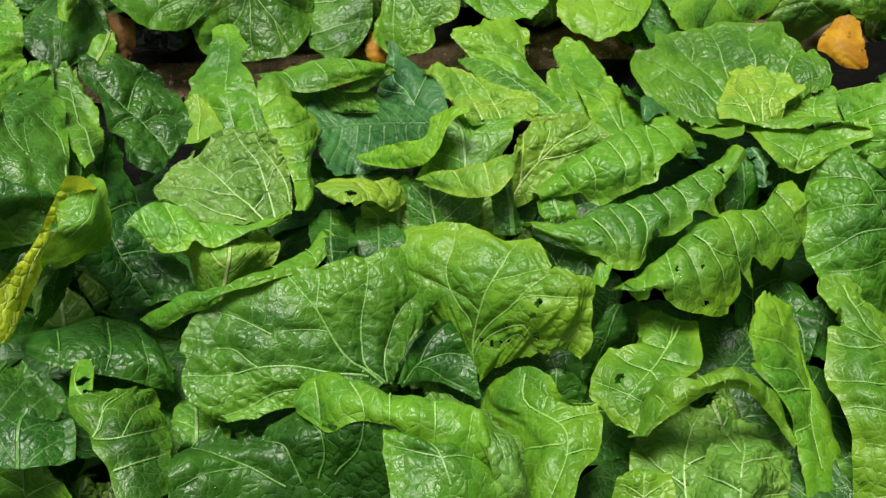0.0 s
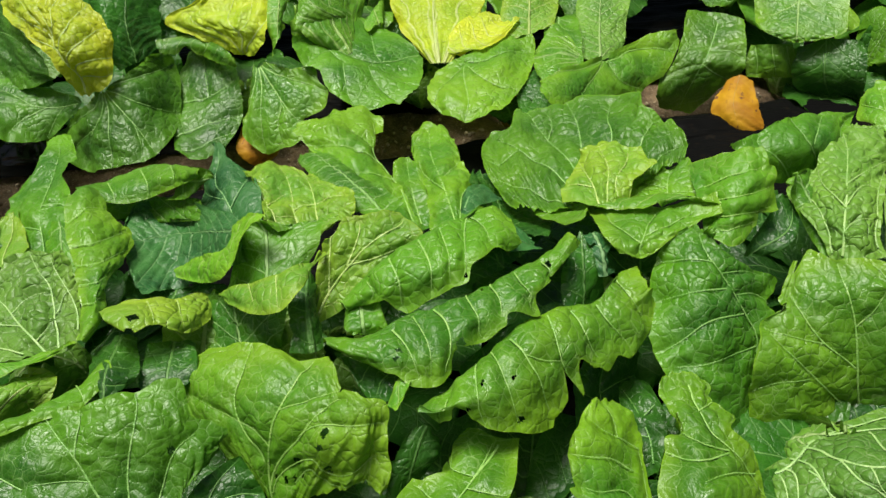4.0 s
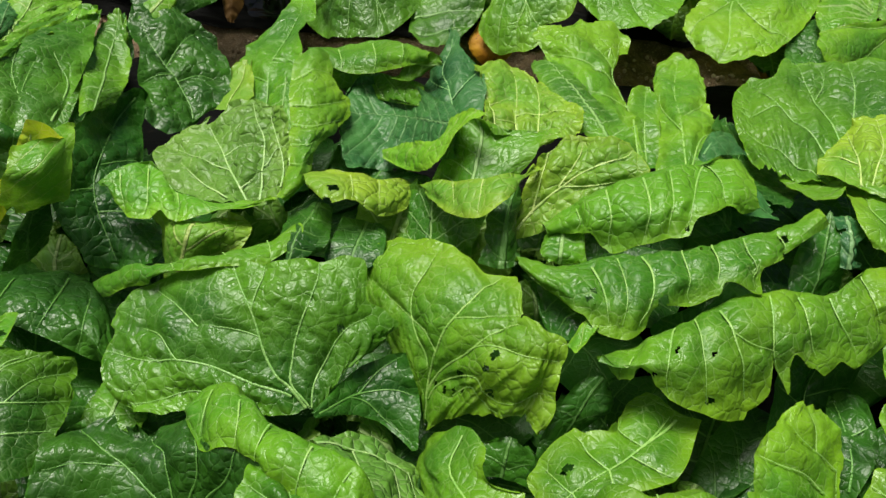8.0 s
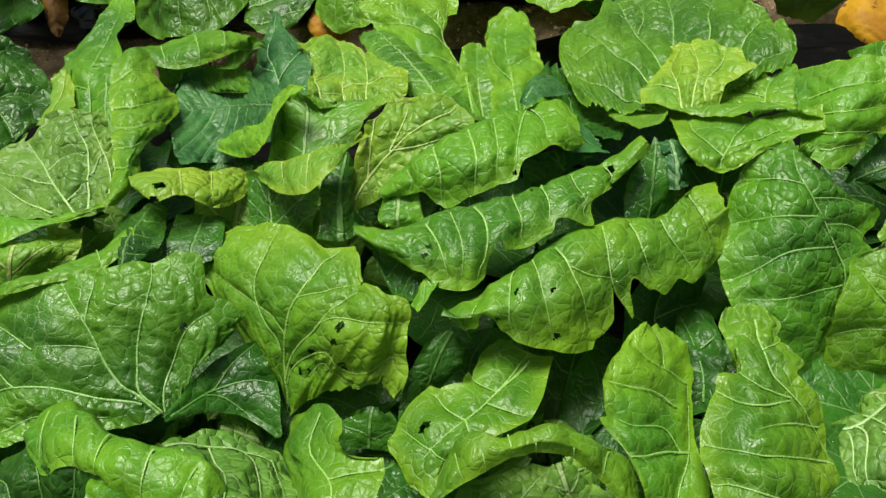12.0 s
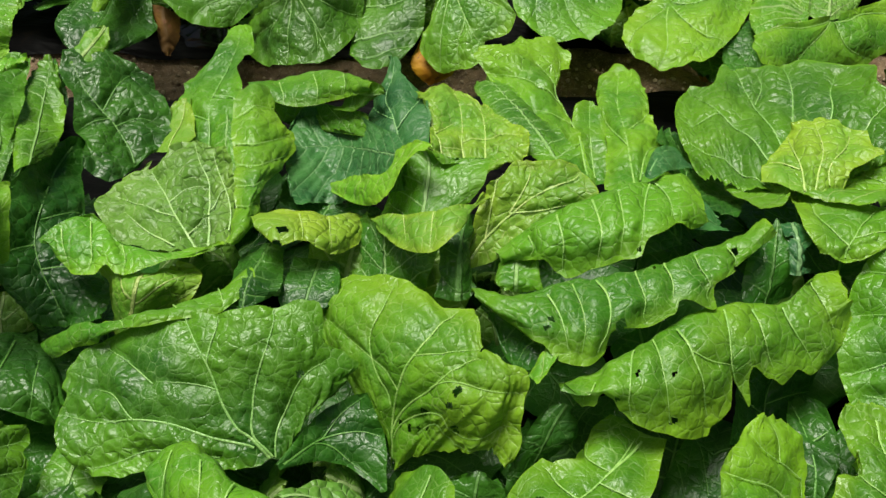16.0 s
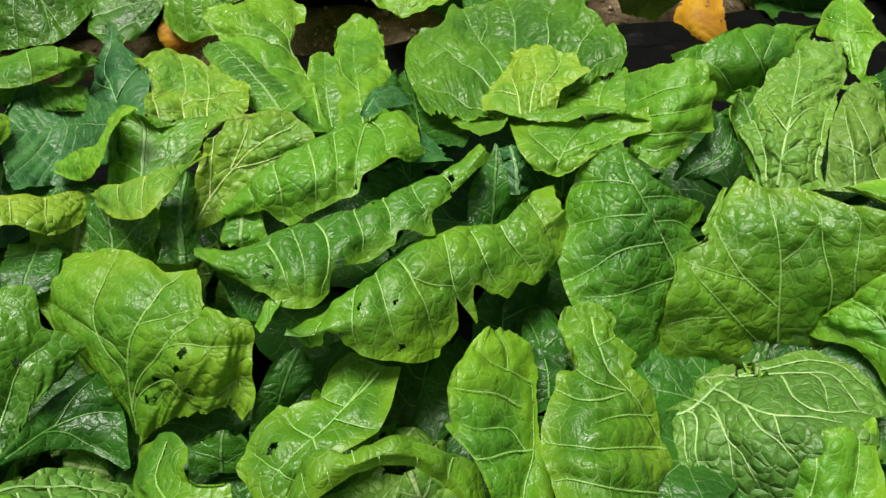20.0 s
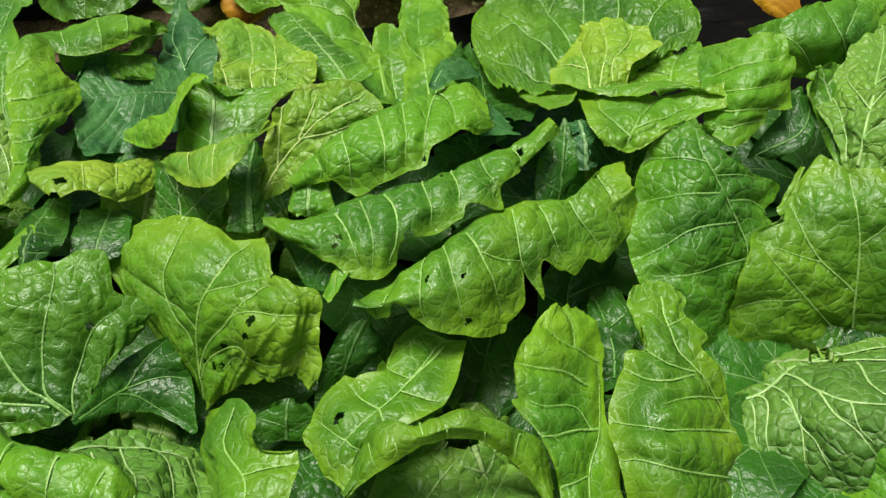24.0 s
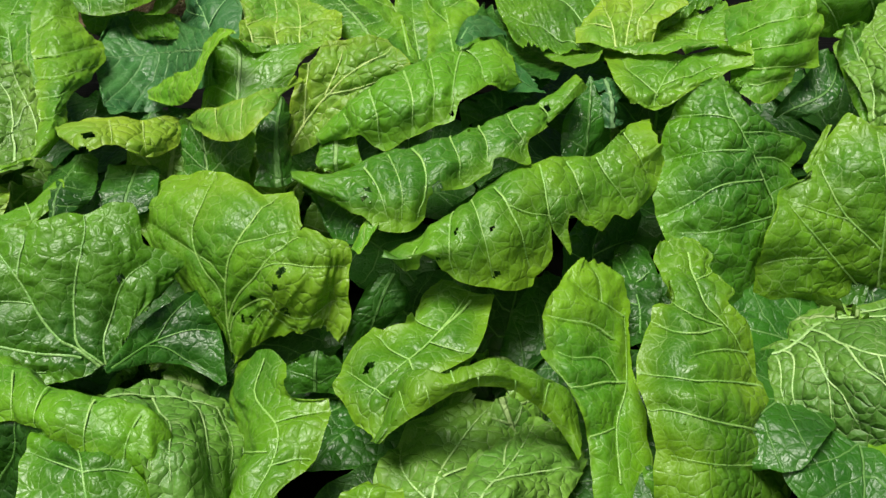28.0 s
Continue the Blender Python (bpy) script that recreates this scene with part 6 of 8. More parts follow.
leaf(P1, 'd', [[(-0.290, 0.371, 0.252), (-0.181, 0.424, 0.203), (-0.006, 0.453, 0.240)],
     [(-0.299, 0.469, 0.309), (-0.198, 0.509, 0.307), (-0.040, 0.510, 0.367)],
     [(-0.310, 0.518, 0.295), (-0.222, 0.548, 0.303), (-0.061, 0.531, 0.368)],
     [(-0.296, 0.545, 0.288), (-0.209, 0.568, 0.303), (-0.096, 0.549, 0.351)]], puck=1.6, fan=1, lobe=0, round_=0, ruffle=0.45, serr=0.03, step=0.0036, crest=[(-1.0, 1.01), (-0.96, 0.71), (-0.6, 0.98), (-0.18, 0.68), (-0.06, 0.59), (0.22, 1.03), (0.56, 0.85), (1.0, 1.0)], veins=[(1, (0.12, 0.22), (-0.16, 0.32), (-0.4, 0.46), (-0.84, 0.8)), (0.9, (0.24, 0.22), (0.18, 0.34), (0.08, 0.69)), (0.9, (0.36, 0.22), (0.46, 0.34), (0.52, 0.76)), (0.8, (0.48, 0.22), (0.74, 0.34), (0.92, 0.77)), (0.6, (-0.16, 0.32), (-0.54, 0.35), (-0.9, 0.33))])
leaf(P1, 'h', [[(-0.036, 0.560, 0.349), (-0.006, 0.617, 0.297), (0.043, 0.634, 0.246)],
     [(0.005, 0.533, 0.360), (0.049, 0.551, 0.337), (0.077, 0.595, 0.255)],
     [(0.051, 0.481, 0.368), (0.086, 0.490, 0.356), (0.105, 0.541, 0.272)],
     [(0.070, 0.412, 0.292), (0.103, 0.420, 0.277), (0.123, 0.444, 0.217)]], puck=1.6, lobe=0, round_=0, ruffle=0.45, serr=0.03, step=0.0036, veins=[(2, (-0.98, 0.01), (-0.14, 0.07), (0.5, 0.13), (0.82, 0.25)), (1, (-0.02, 0.09), (-0.1, 0.43), (-0.46, 0.72)), (1, (0.5, 0.13), (0.5, 0.47), (0.46, 0.73)), (0.8, (-0.52, 0.1), (-0.62, 0.43), (-0.8, 0.66)), (0.7, (0.8, 0.22), (0.84, 0.57), (0.78, 0.72))])
leaf(P1, 'm', [[(-0.039, 0.382, 0.353), (0.030, 0.392, 0.338), (0.100, 0.409, 0.306)],
     [(-0.059, 0.494, 0.366), (0.004, 0.473, 0.380), (0.053, 0.474, 0.361)],
     [(-0.054, 0.515, 0.362), (-0.028, 0.522, 0.363), (0.014, 0.504, 0.368)]], puck=1.6, lobe=0, round_=0, ruffle=0.45, serr=0.03, step=0.0036, veins=[(0.8, (0.02, 0.3), (0.0, 0.5), (0.04, 0.96)), (0.6, (0.02, 0.47), (0.56, 0.55), (0.92, 0.54)), (0.5, (0.02, 0.47), (-0.52, 0.48), (-0.92, 0.49))])
leaf(P2, 'b', [[(0.472, 0.956, 0.350), (0.481, 0.956, 0.350), (0.491, 0.965, 0.348)],
     [(0.469, 0.984, 0.370), (0.480, 0.977, 0.371), (0.494, 0.990, 0.365)],
     [(0.460, 1.026, 0.366), (0.475, 1.028, 0.371), (0.490, 1.021, 0.370)]], thick=0, lobe=0, round_=0, ruffle=0.45, serr=0.03, step=0.0036, right=[(0.0, 1.14), (0.2, 0.3), (0.41, 0.3), (0.75, 1.25), (0.97, 1.02)], holes=[(-0.88, 0.63, 0.0049)])
leaf(B2, 'g', [[(-0.477, 1.647, 0.335), (-0.468, 1.644, 0.338), (-0.458, 1.643, 0.337)],
     [(-0.524, 1.670, 0.414), (-0.464, 1.642, 0.419), (-0.406, 1.659, 0.364)],
     [(-0.612, 1.762, 0.446), (-0.482, 1.682, 0.470), (-0.403, 1.721, 0.422)],
     [(-0.690, 1.868, 0.463), (-0.543, 1.756, 0.500), (-0.424, 1.760, 0.456)],
     [(-0.658, 1.867, 0.496), (-0.557, 1.803, 0.513), (-0.472, 1.795, 0.495)]], puck=2.2, lobe=0, round_=0, ruffle=0.45, serr=0.03, step=0.005, crest=[(-1.0, 0.98), (-0.72, 1.03), (0.0, 0.95), (0.8, 0.99), (1.0, 0.93)], veins=[(2.2, (0.26, 0.0), (-0.5, 0.24), (-0.44, 0.53), (-0.48, 0.9)), (1.2, (-0.3, 0.12), (0.5, 0.31), (0.98, 0.39)), (1.2, (-0.4, 0.18), (0.42, 0.45), (0.98, 0.64)), (1.2, (-0.48, 0.28), (0.26, 0.57), (0.98, 0.93)), (1, (-0.46, 0.42), (-0.02, 0.61), (0.5, 0.97)), (1, (-0.48, 0.3), (-0.92, 0.42), (-1.0, 0.49)), (1, (-0.48, 0.48), (-0.76, 0.61), (-0.94, 0.73)), (0.8, (-0.5, 0.37), (-0.2, 0.61), (0.0, 0.91)), (0.8, (-0.16, 0.07), (0.68, 0.21), (0.98, 0.29))])
leaf(B2, 'f', [[(-0.441, 1.658, 0.344), (-0.438, 1.657, 0.341), (-0.435, 1.655, 0.338), (-0.429, 1.655, 0.338), (-0.424, 1.658, 0.342), (-0.421, 1.662, 0.345), (-0.418, 1.665, 0.349)],
     [(-0.502, 1.654, 0.301), (-0.479, 1.624, 0.282), (-0.435, 1.599, 0.280), (-0.385, 1.603, 0.288), (-0.362, 1.652, 0.309), (-0.357, 1.708, 0.337), (-0.379, 1.709, 0.362)],
     [(-0.601, 1.707, 0.226), (-0.548, 1.633, 0.191), (-0.442, 1.544, 0.213), (-0.332, 1.547, 0.235), (-0.298, 1.684, 0.246), (-0.313, 1.810, 0.304), (-0.354, 1.770, 0.369)]], fan=1, puck=1.4, lobe=0, round_=0, ruffle=0.45, serr=0.03, step=0.005, crest=[(-1.0, 1.0), (-0.86, 0.99), (-0.62, 1.0), (-0.42, 1.01), (-0.34, 0.97), (-0.16, 0.95), (0.0, 0.99), (0.18, 1.0), (0.36, 1.0), (0.5, 0.97), (0.7, 0.99), (0.92, 1.14), (1.0, 1.0)], veins=[(1.3, (-0.56, 0.0), (-0.86, 0.5), (-0.98, 0.98)), (1.1, (-0.26, 0.0), (-0.48, 0.49), (-0.5, 0.94)), (1.1, (-0.12, 0.0), (-0.24, 0.49), (-0.26, 0.96)), (1.1, (0.1, 0.0), (0.1, 0.55), (0.06, 0.98)), (1.1, (0.36, 0.0), (0.34, 0.52), (0.4, 0.96)), (1, (0.8, 0.0), (0.76, 0.47), (0.76, 1.0)), (0.6, (-0.48, 0.49), (-0.66, 0.7), (-0.68, 0.91)), (0.6, (0.1, 0.55), (0.04, 0.72), (-0.04, 0.91))])
leaf(B2, 'f', [[(-0.506, 1.698, 0.312), (-0.503, 1.690, 0.301), (-0.510, 1.686, 0.289)],
     [(-0.624, 1.766, 0.316), (-0.602, 1.699, 0.288), (-0.592, 1.655, 0.237)],
     [(-0.738, 1.794, 0.332), (-0.699, 1.696, 0.318), (-0.657, 1.609, 0.271)],
     [(-0.796, 1.757, 0.354), (-0.763, 1.693, 0.347), (-0.721, 1.625, 0.330)]], lobe=0, round_=0, ruffle=0.45, serr=0.03, step=0.005, veins=[(1.1, (-0.04, 0.01), (-0.12, 0.33), (-0.1, 0.98)), (0.7, (-0.1, 0.28), (0.5, 0.5), (0.92, 0.61)), (0.7, (-0.12, 0.37), (-0.46, 0.52), (-0.84, 0.73)), (0.7, (-0.1, 0.14), (0.56, 0.24), (0.96, 0.31))])
leaf(B2, 'f', [[(-0.905, 2.118, 0.450), (-0.778, 2.012, 0.481), (-0.672, 1.889, 0.489)],
     [(-0.915, 2.028, 0.402), (-0.784, 1.946, 0.411), (-0.626, 1.807, 0.424)],
     [(-0.844, 1.876, 0.368), (-0.741, 1.842, 0.362), (-0.555, 1.718, 0.378)],
     [(-0.750, 1.794, 0.338), (-0.675, 1.754, 0.318), (-0.555, 1.707, 0.344)]], lobe=0, round_=0, ruffle=0.45, serr=0.03, step=0.005, crest=[(-1.0, 0.99), (-0.72, 1.01), (-0.04, 1.02), (0.56, 1.02), (0.98, 0.96)], veins=[(1, (0.0, 0.03), (0.14, 0.32), (-0.08, 0.96)), (0.7, (0.1, 0.22), (-0.44, 0.35), (-0.92, 0.39)), (0.7, (0.14, 0.43), (0.64, 0.44), (0.94, 0.59)), (0.7, (0.14, 0.51), (-0.48, 0.65), (-1.0, 0.78))])
leaf(B1, 'n', [[(-0.909, 2.010, 0.412), (-0.894, 1.994, 0.419), (-0.900, 2.011, 0.405)],
     [(-0.880, 1.836, 0.399), (-0.848, 1.822, 0.401), (-0.833, 1.834, 0.384)],
     [(-0.845, 1.684, 0.388), (-0.802, 1.672, 0.388), (-0.783, 1.712, 0.365)],
     [(-0.815, 1.596, 0.378), (-0.773, 1.578, 0.377), (-0.757, 1.616, 0.353)],
     [(-0.781, 1.525, 0.365), (-0.757, 1.503, 0.369), (-0.753, 1.554, 0.353)],
     [(-0.766, 1.476, 0.356), (-0.743, 1.455, 0.359), (-0.746, 1.490, 0.347)]], mid=0, lobe=0, round_=0, ruffle=0.25, serr=0.01, step=0.005, veins=[(0.9, (-0.86, 0.31), (0.14, 0.29), (0.94, 0.31)), (0.9, (-0.92, 0.47), (0.0, 0.46), (0.94, 0.48)), (0.8, (-1.0, 0.67), (0.06, 0.65), (0.94, 0.64))])
leaf(B3, 'g', [[(-0.181, 1.780, 0.347), (-0.162, 1.770, 0.344), (-0.133, 1.756, 0.348)],
     [(-0.278, 1.840, 0.371), (-0.176, 1.779, 0.386), (-0.107, 1.749, 0.376)],
     [(-0.356, 1.902, 0.384), (-0.207, 1.816, 0.417), (-0.089, 1.772, 0.408)],
     [(-0.250, 1.880, 0.439), (-0.166, 1.889, 0.449), (-0.079, 1.858, 0.436)]], puck=2.0, lobe=0, round_=0, ruffle=0.45, serr=0.03, step=0.005, veins=[(1.4, (0.02, 0.01), (0.24, 0.47), (0.0, 0.95)), (1, (-0.06, 0.05), (-0.34, 0.43), (-0.6, 0.87)), (1, (0.28, 0.06), (0.82, 0.63), (0.9, 0.93)), (0.8, (-0.48, 0.16), (-0.72, 0.43), (-0.86, 0.61)), (0.7, (0.12, 0.34), (0.56, 0.69), (0.44, 0.96))])
leaf(B3, 'n', [[(-0.362, 1.840, 0.368), (-0.356, 1.819, 0.363), (-0.349, 1.811, 0.348)],
     [(-0.291, 1.858, 0.362), (-0.285, 1.831, 0.358), (-0.278, 1.822, 0.339)],
     [(-0.204, 1.791, 0.359), (-0.204, 1.773, 0.350), (-0.209, 1.776, 0.330)],
     [(-0.164, 1.732, 0.356), (-0.163, 1.726, 0.349), (-0.164, 1.728, 0.337)]], mid=0, lobe=0, round_=0, ruffle=0.25, serr=0.01, step=0.005, right=[(0.0, 1.0), (0.12, 1.25), (0.3, 0.3), (0.38, 1.08), (0.67, 0.92), (1.0, 0.88)])
leaf(B3, 'f', [[(-0.306, 1.872, 0.322), (-0.243, 1.836, 0.327), (-0.182, 1.787, 0.319)],
     [(-0.311, 1.786, 0.270), (-0.239, 1.754, 0.276), (-0.170, 1.748, 0.285)],
     [(-0.309, 1.684, 0.240), (-0.238, 1.667, 0.239), (-0.170, 1.680, 0.238)],
     [(-0.294, 1.589, 0.227), (-0.246, 1.569, 0.216), (-0.197, 1.610, 0.214)]], lobe=0, round_=0, ruffle=0.45, serr=0.03, step=0.005, left=[(0.06, 1.04), (0.17, 1.2), (0.57, 0.94), (0.86, 1.12), (1.0, 1.06)], crest=[(-1.0, 1.01), (-0.38, 1.01), (0.8, 1.04), (1.0, 0.97)], veins=[(1, (-0.96, 0.46), (-0.1, 0.39), (0.86, 0.24)), (1, (-1.0, 0.82), (-0.1, 0.66), (0.92, 0.6)), (0.8, (-0.66, 0.98), (0.2, 0.83), (0.9, 0.78)), (0.6, (-0.1, 0.39), (-0.28, 0.17), (-0.38, 0.04))])
leaf(B3, 'n', [[(-0.135, 1.750, 0.334), (-0.133, 1.747, 0.332), (-0.127, 1.744, 0.330), (-0.122, 1.744, 0.331), (-0.118, 1.747, 0.333), (-0.114, 1.749, 0.335), (-0.116, 1.753, 0.338)],
     [(-0.142, 1.694, 0.293), (-0.138, 1.669, 0.273), (-0.103, 1.648, 0.261), (-0.071, 1.645, 0.265), (-0.055, 1.662, 0.283), (-0.033, 1.692, 0.308), (-0.051, 1.735, 0.330)],
     [(-0.163, 1.663, 0.253), (-0.163, 1.634, 0.222), (-0.109, 1.596, 0.196), (-0.041, 1.594, 0.219), (-0.019, 1.631, 0.258), (0.032, 1.666, 0.298), (-0.001, 1.735, 0.337)]], fan=1, lobe=0, round_=0, ruffle=0.45, serr=0.03, step=0.005, crest=[(-1.0, 1.0), (-0.7, 1.01), (-0.5, 0.98), (-0.34, 0.99), (-0.16, 0.94), (-0.02, 1.0), (0.2, 1.04), (0.3, 0.93), (0.48, 1.1), (0.66, 1.0), (0.8, 0.87), (0.98, 0.98)], veins=[(1.1, (-0.16, 0.0), (-0.46, 0.42), (-0.36, 0.97)), (1.1, (0.12, 0.0), (0.18, 0.37), (0.26, 1.0)), (1, (0.38, 0.0), (0.76, 0.43), (0.66, 0.96)), (0.8, (-0.44, 0.0), (-0.8, 0.56), (-0.66, 0.95)), (0.6, (0.18, 0.37), (-0.14, 0.55), (-0.16, 0.91))])
leaf(B4, 'm', [[(0.219, 1.823, 0.304), (0.223, 1.814, 0.302), (0.229, 1.796, 0.301)],
     [(0.135, 1.924, 0.332), (0.134, 1.758, 0.318), (0.229, 1.682, 0.297)],
     [(0.015, 1.942, 0.387), (0.041, 1.767, 0.348), (0.195, 1.608, 0.293)],
     [(-0.047, 1.808, 0.392), (-0.014, 1.691, 0.345), (0.113, 1.586, 0.291)]], lobe=0, round_=0, ruffle=0.45, serr=0.03, step=0.005, crest=[(-1.0, 0.92), (-0.7, 1.04), (-0.16, 1.01), (0.16, 0.93), (0.52, 1.05), (0.82, 1.03), (1.0, 1.0)], veins=[(1.2, (0.0, 0.0), (0.02, 0.36), (-0.06, 1.0)), (0.8, (0.0, 0.31), (-0.8, 0.41), (-0.96, 0.59)), (0.8, (0.02, 0.36), (0.66, 0.67), (0.98, 0.72)), (0.7, (0.26, 0.68), (-0.28, 0.72), (-0.72, 0.9)), (0.7, (0.26, 0.71), (0.56, 0.9), (0.82, 1.0))])
leaf(B4, 'n', [[(0.278, 1.745, 0.304), (0.360, 1.813, 0.310), (0.430, 1.919, 0.315)],
     [(0.246, 1.705, 0.299), (0.350, 1.689, 0.310), (0.482, 1.847, 0.304)],
     [(0.235, 1.623, 0.291), (0.342, 1.586, 0.300), (0.463, 1.717, 0.299)],
     [(0.260, 1.571, 0.288), (0.316, 1.532, 0.284), (0.406, 1.582, 0.288)]], lobe=0, round_=0, ruffle=0.45, serr=0.03, step=0.005, crest=[(-1.0, 0.85), (-0.82, 0.97), (-0.18, 1.0), (0.48, 1.02), (0.9, 1.04)], veins=[(1, (-0.34, 0.11), (0.46, 0.27), (0.94, 0.45)), (1, (-0.32, 0.16), (0.34, 0.59), (0.98, 0.89)), (0.9, (-0.4, 0.16), (-0.22, 0.58), (-0.16, 0.96)), (0.7, (-0.46, 0.18), (-0.72, 0.49), (-0.98, 0.92))])
leaf(B5, 'n', [[(0.618, 1.762, 0.289), (0.622, 1.758, 0.285), (0.628, 1.760, 0.282), (0.636, 1.770, 0.280), (0.639, 1.782, 0.283)],
     [(0.528, 1.650, 0.327), (0.547, 1.623, 0.303), (0.638, 1.704, 0.253), (0.708, 1.785, 0.250), (0.736, 1.874, 0.278)],
     [(0.452, 1.578, 0.334), (0.490, 1.527, 0.300), (0.658, 1.688, 0.211), (0.771, 1.798, 0.213), (0.822, 1.888, 0.285)]], fan=1, lobe=0, round_=0, ruffle=0.45, serr=0.03, step=0.005, crest=[(-1.0, 0.94), (-0.84, 1.0), (-0.5, 0.98), (-0.26, 0.97), (0.0, 0.98), (0.2, 0.97), (0.32, 0.91), (0.5, 0.99), (0.68, 1.0), (0.84, 1.05), (1.0, 0.94)], veins=[(1.3, (0.36, 0.0), (0.78, 0.25), (0.8, 0.63), (0.76, 1.0)), (1, (0.22, 0.0), (0.1, 0.41), (0.26, 0.93)), (0.9, (-0.24, 0.0), (-0.32, 0.46), (-0.36, 0.94)), (0.8, (-0.5, 0.0), (-0.9, 0.49), (-1.0, 0.95))])
leaf(B5, 'm', [[(0.844, 1.946, 0.299), (0.912, 1.939, 0.297), (0.965, 1.892, 0.297)],
     [(0.799, 1.829, 0.247), (0.876, 1.828, 0.252), (0.951, 1.809, 0.257)],
     [(0.750, 1.789, 0.191), (0.839, 1.800, 0.196), (0.939, 1.787, 0.205)],
     [(0.757, 1.795, 0.135), (0.822, 1.816, 0.103), (0.868, 1.810, 0.131)]], lobe=0, round_=0, ruffle=0.45, serr=0.03, step=0.005, crest=[(-1.0, 0.82), (-0.86, 1.01), (-0.02, 0.99), (0.76, 1.05), (0.9, 0.98)], veins=[(1, (0.1, 0.08), (-0.04, 0.33), (-0.04, 0.66), (-0.18, 0.96)), (0.8, (0.0, 0.33), (0.56, 0.35), (0.94, 0.44)), (0.8, (-0.02, 0.49), (0.48, 0.64), (0.98, 0.77)), (0.7, (-0.02, 0.49), (-0.56, 0.51), (-0.94, 0.6))])
leaf(B6, 'n', [[(0.959, 1.825, 0.259), (1.003, 1.804, 0.267), (1.051, 1.802, 0.262)],
     [(0.951, 1.813, 0.226), (1.001, 1.786, 0.235), (1.073, 1.800, 0.214)],
     [(0.953, 1.796, 0.195), (1.007, 1.783, 0.194), (1.071, 1.795, 0.186)]], mid=0, lobe=0, round_=0, ruffle=0.45, serr=0.03, step=0.005, veins=[(0.8, (-0.74, 0.06), (-0.54, 0.53), (-0.58, 0.94)), (0.8, (0.0, 0.04), (0.1, 0.5), (0.18, 0.95)), (0.6, (0.68, 0.03), (0.68, 0.46), (0.8, 0.91))])
leaf(P8, 'g', [[(-0.452, 0.773, 0.514), (-0.436, 0.777, 0.509), (-0.432, 0.794, 0.476)],
     [(-0.473, 0.766, 0.482), (-0.459, 0.767, 0.479), (-0.451, 0.782, 0.473)],
     [(-0.497, 0.751, 0.445), (-0.485, 0.750, 0.443), (-0.479, 0.764, 0.434)],
     [(-0.513, 0.736, 0.425), (-0.502, 0.733, 0.416), (-0.501, 0.740, 0.399)],
     [(-0.533, 0.712, 0.408), (-0.519, 0.707, 0.393), (-0.513, 0.717, 0.375)],
     [(-0.550, 0.685, 0.395), (-0.532, 0.677, 0.375), (-0.524, 0.690, 0.358)],
     [(-0.561, 0.634, 0.369), (-0.542, 0.635, 0.360), (-0.539, 0.651, 0.350)]], mid=0, lobe=0, round_=0, ruffle=0.25, serr=0.01, step=0.0036, veins=[(0.8, (-0.3, 0.05), (0.08, 0.19), (0.04, 0.34), (-0.08, 0.57)), (0.6, (-0.14, 0.46), (-0.08, 0.57), (0.52, 0.72))])
leaf(P5, 'd', [[(-0.510, 1.021, 0.399), (-0.509, 1.034, 0.388), (-0.506, 1.044, 0.369)],
     [(-0.499, 0.901, 0.428), (-0.488, 0.931, 0.389), (-0.479, 0.972, 0.356)],
     [(-0.480, 0.798, 0.426), (-0.458, 0.853, 0.378), (-0.420, 0.880, 0.334)],
     [(-0.476, 0.769, 0.363), (-0.425, 0.793, 0.340), (-0.352, 0.809, 0.325)],
     [(-0.453, 0.765, 0.300), (-0.412, 0.757, 0.291), (-0.338, 0.757, 0.323)]], puck=1.5, lobe=0, round_=0, ruffle=0.45, serr=0.03, step=0.0036, veins=[(1, (0.12, 0.04), (-0.04, 0.39), (-0.1, 0.69), (0.16, 0.95)), (0.8, (-0.12, 0.58), (-0.7, 0.63), (-0.92, 0.66)), (0.8, (-0.1, 0.69), (0.5, 0.65), (0.98, 0.68)), (0.6, (-0.02, 0.46), (0.64, 0.4), (0.98, 0.41))])
leaf(P9, 'd', [[(-0.566, 0.702, 0.291), (-0.554, 0.688, 0.311), (-0.537, 0.666, 0.325), (-0.531, 0.660, 0.319)],
     [(-0.516, 0.714, 0.289), (-0.505, 0.703, 0.312), (-0.476, 0.651, 0.334), (-0.466, 0.626, 0.324)],
     [(-0.461, 0.746, 0.271), (-0.453, 0.737, 0.296), (-0.414, 0.663, 0.325), (-0.403, 0.625, 0.310)],
     [(-0.398, 0.718, 0.271), (-0.391, 0.708, 0.295), (-0.365, 0.653, 0.308), (-0.363, 0.631, 0.279)],
     [(-0.354, 0.668, 0.259), (-0.347, 0.655, 0.280), (-0.340, 0.640, 0.281), (-0.346, 0.639, 0.261)]], mid=0, lobe=0, round_=0, ruffle=0.25, serr=0.01, step=0.0036, veins=[(0.9, (-0.26, 0.5), (0.32, 0.49), (0.9, 0.45)), (0.7, (-0.2, 0.25), (0.32, 0.25), (0.88, 0.24)), (0.7, (-0.16, 0.7), (0.3, 0.72), (0.96, 0.69))])
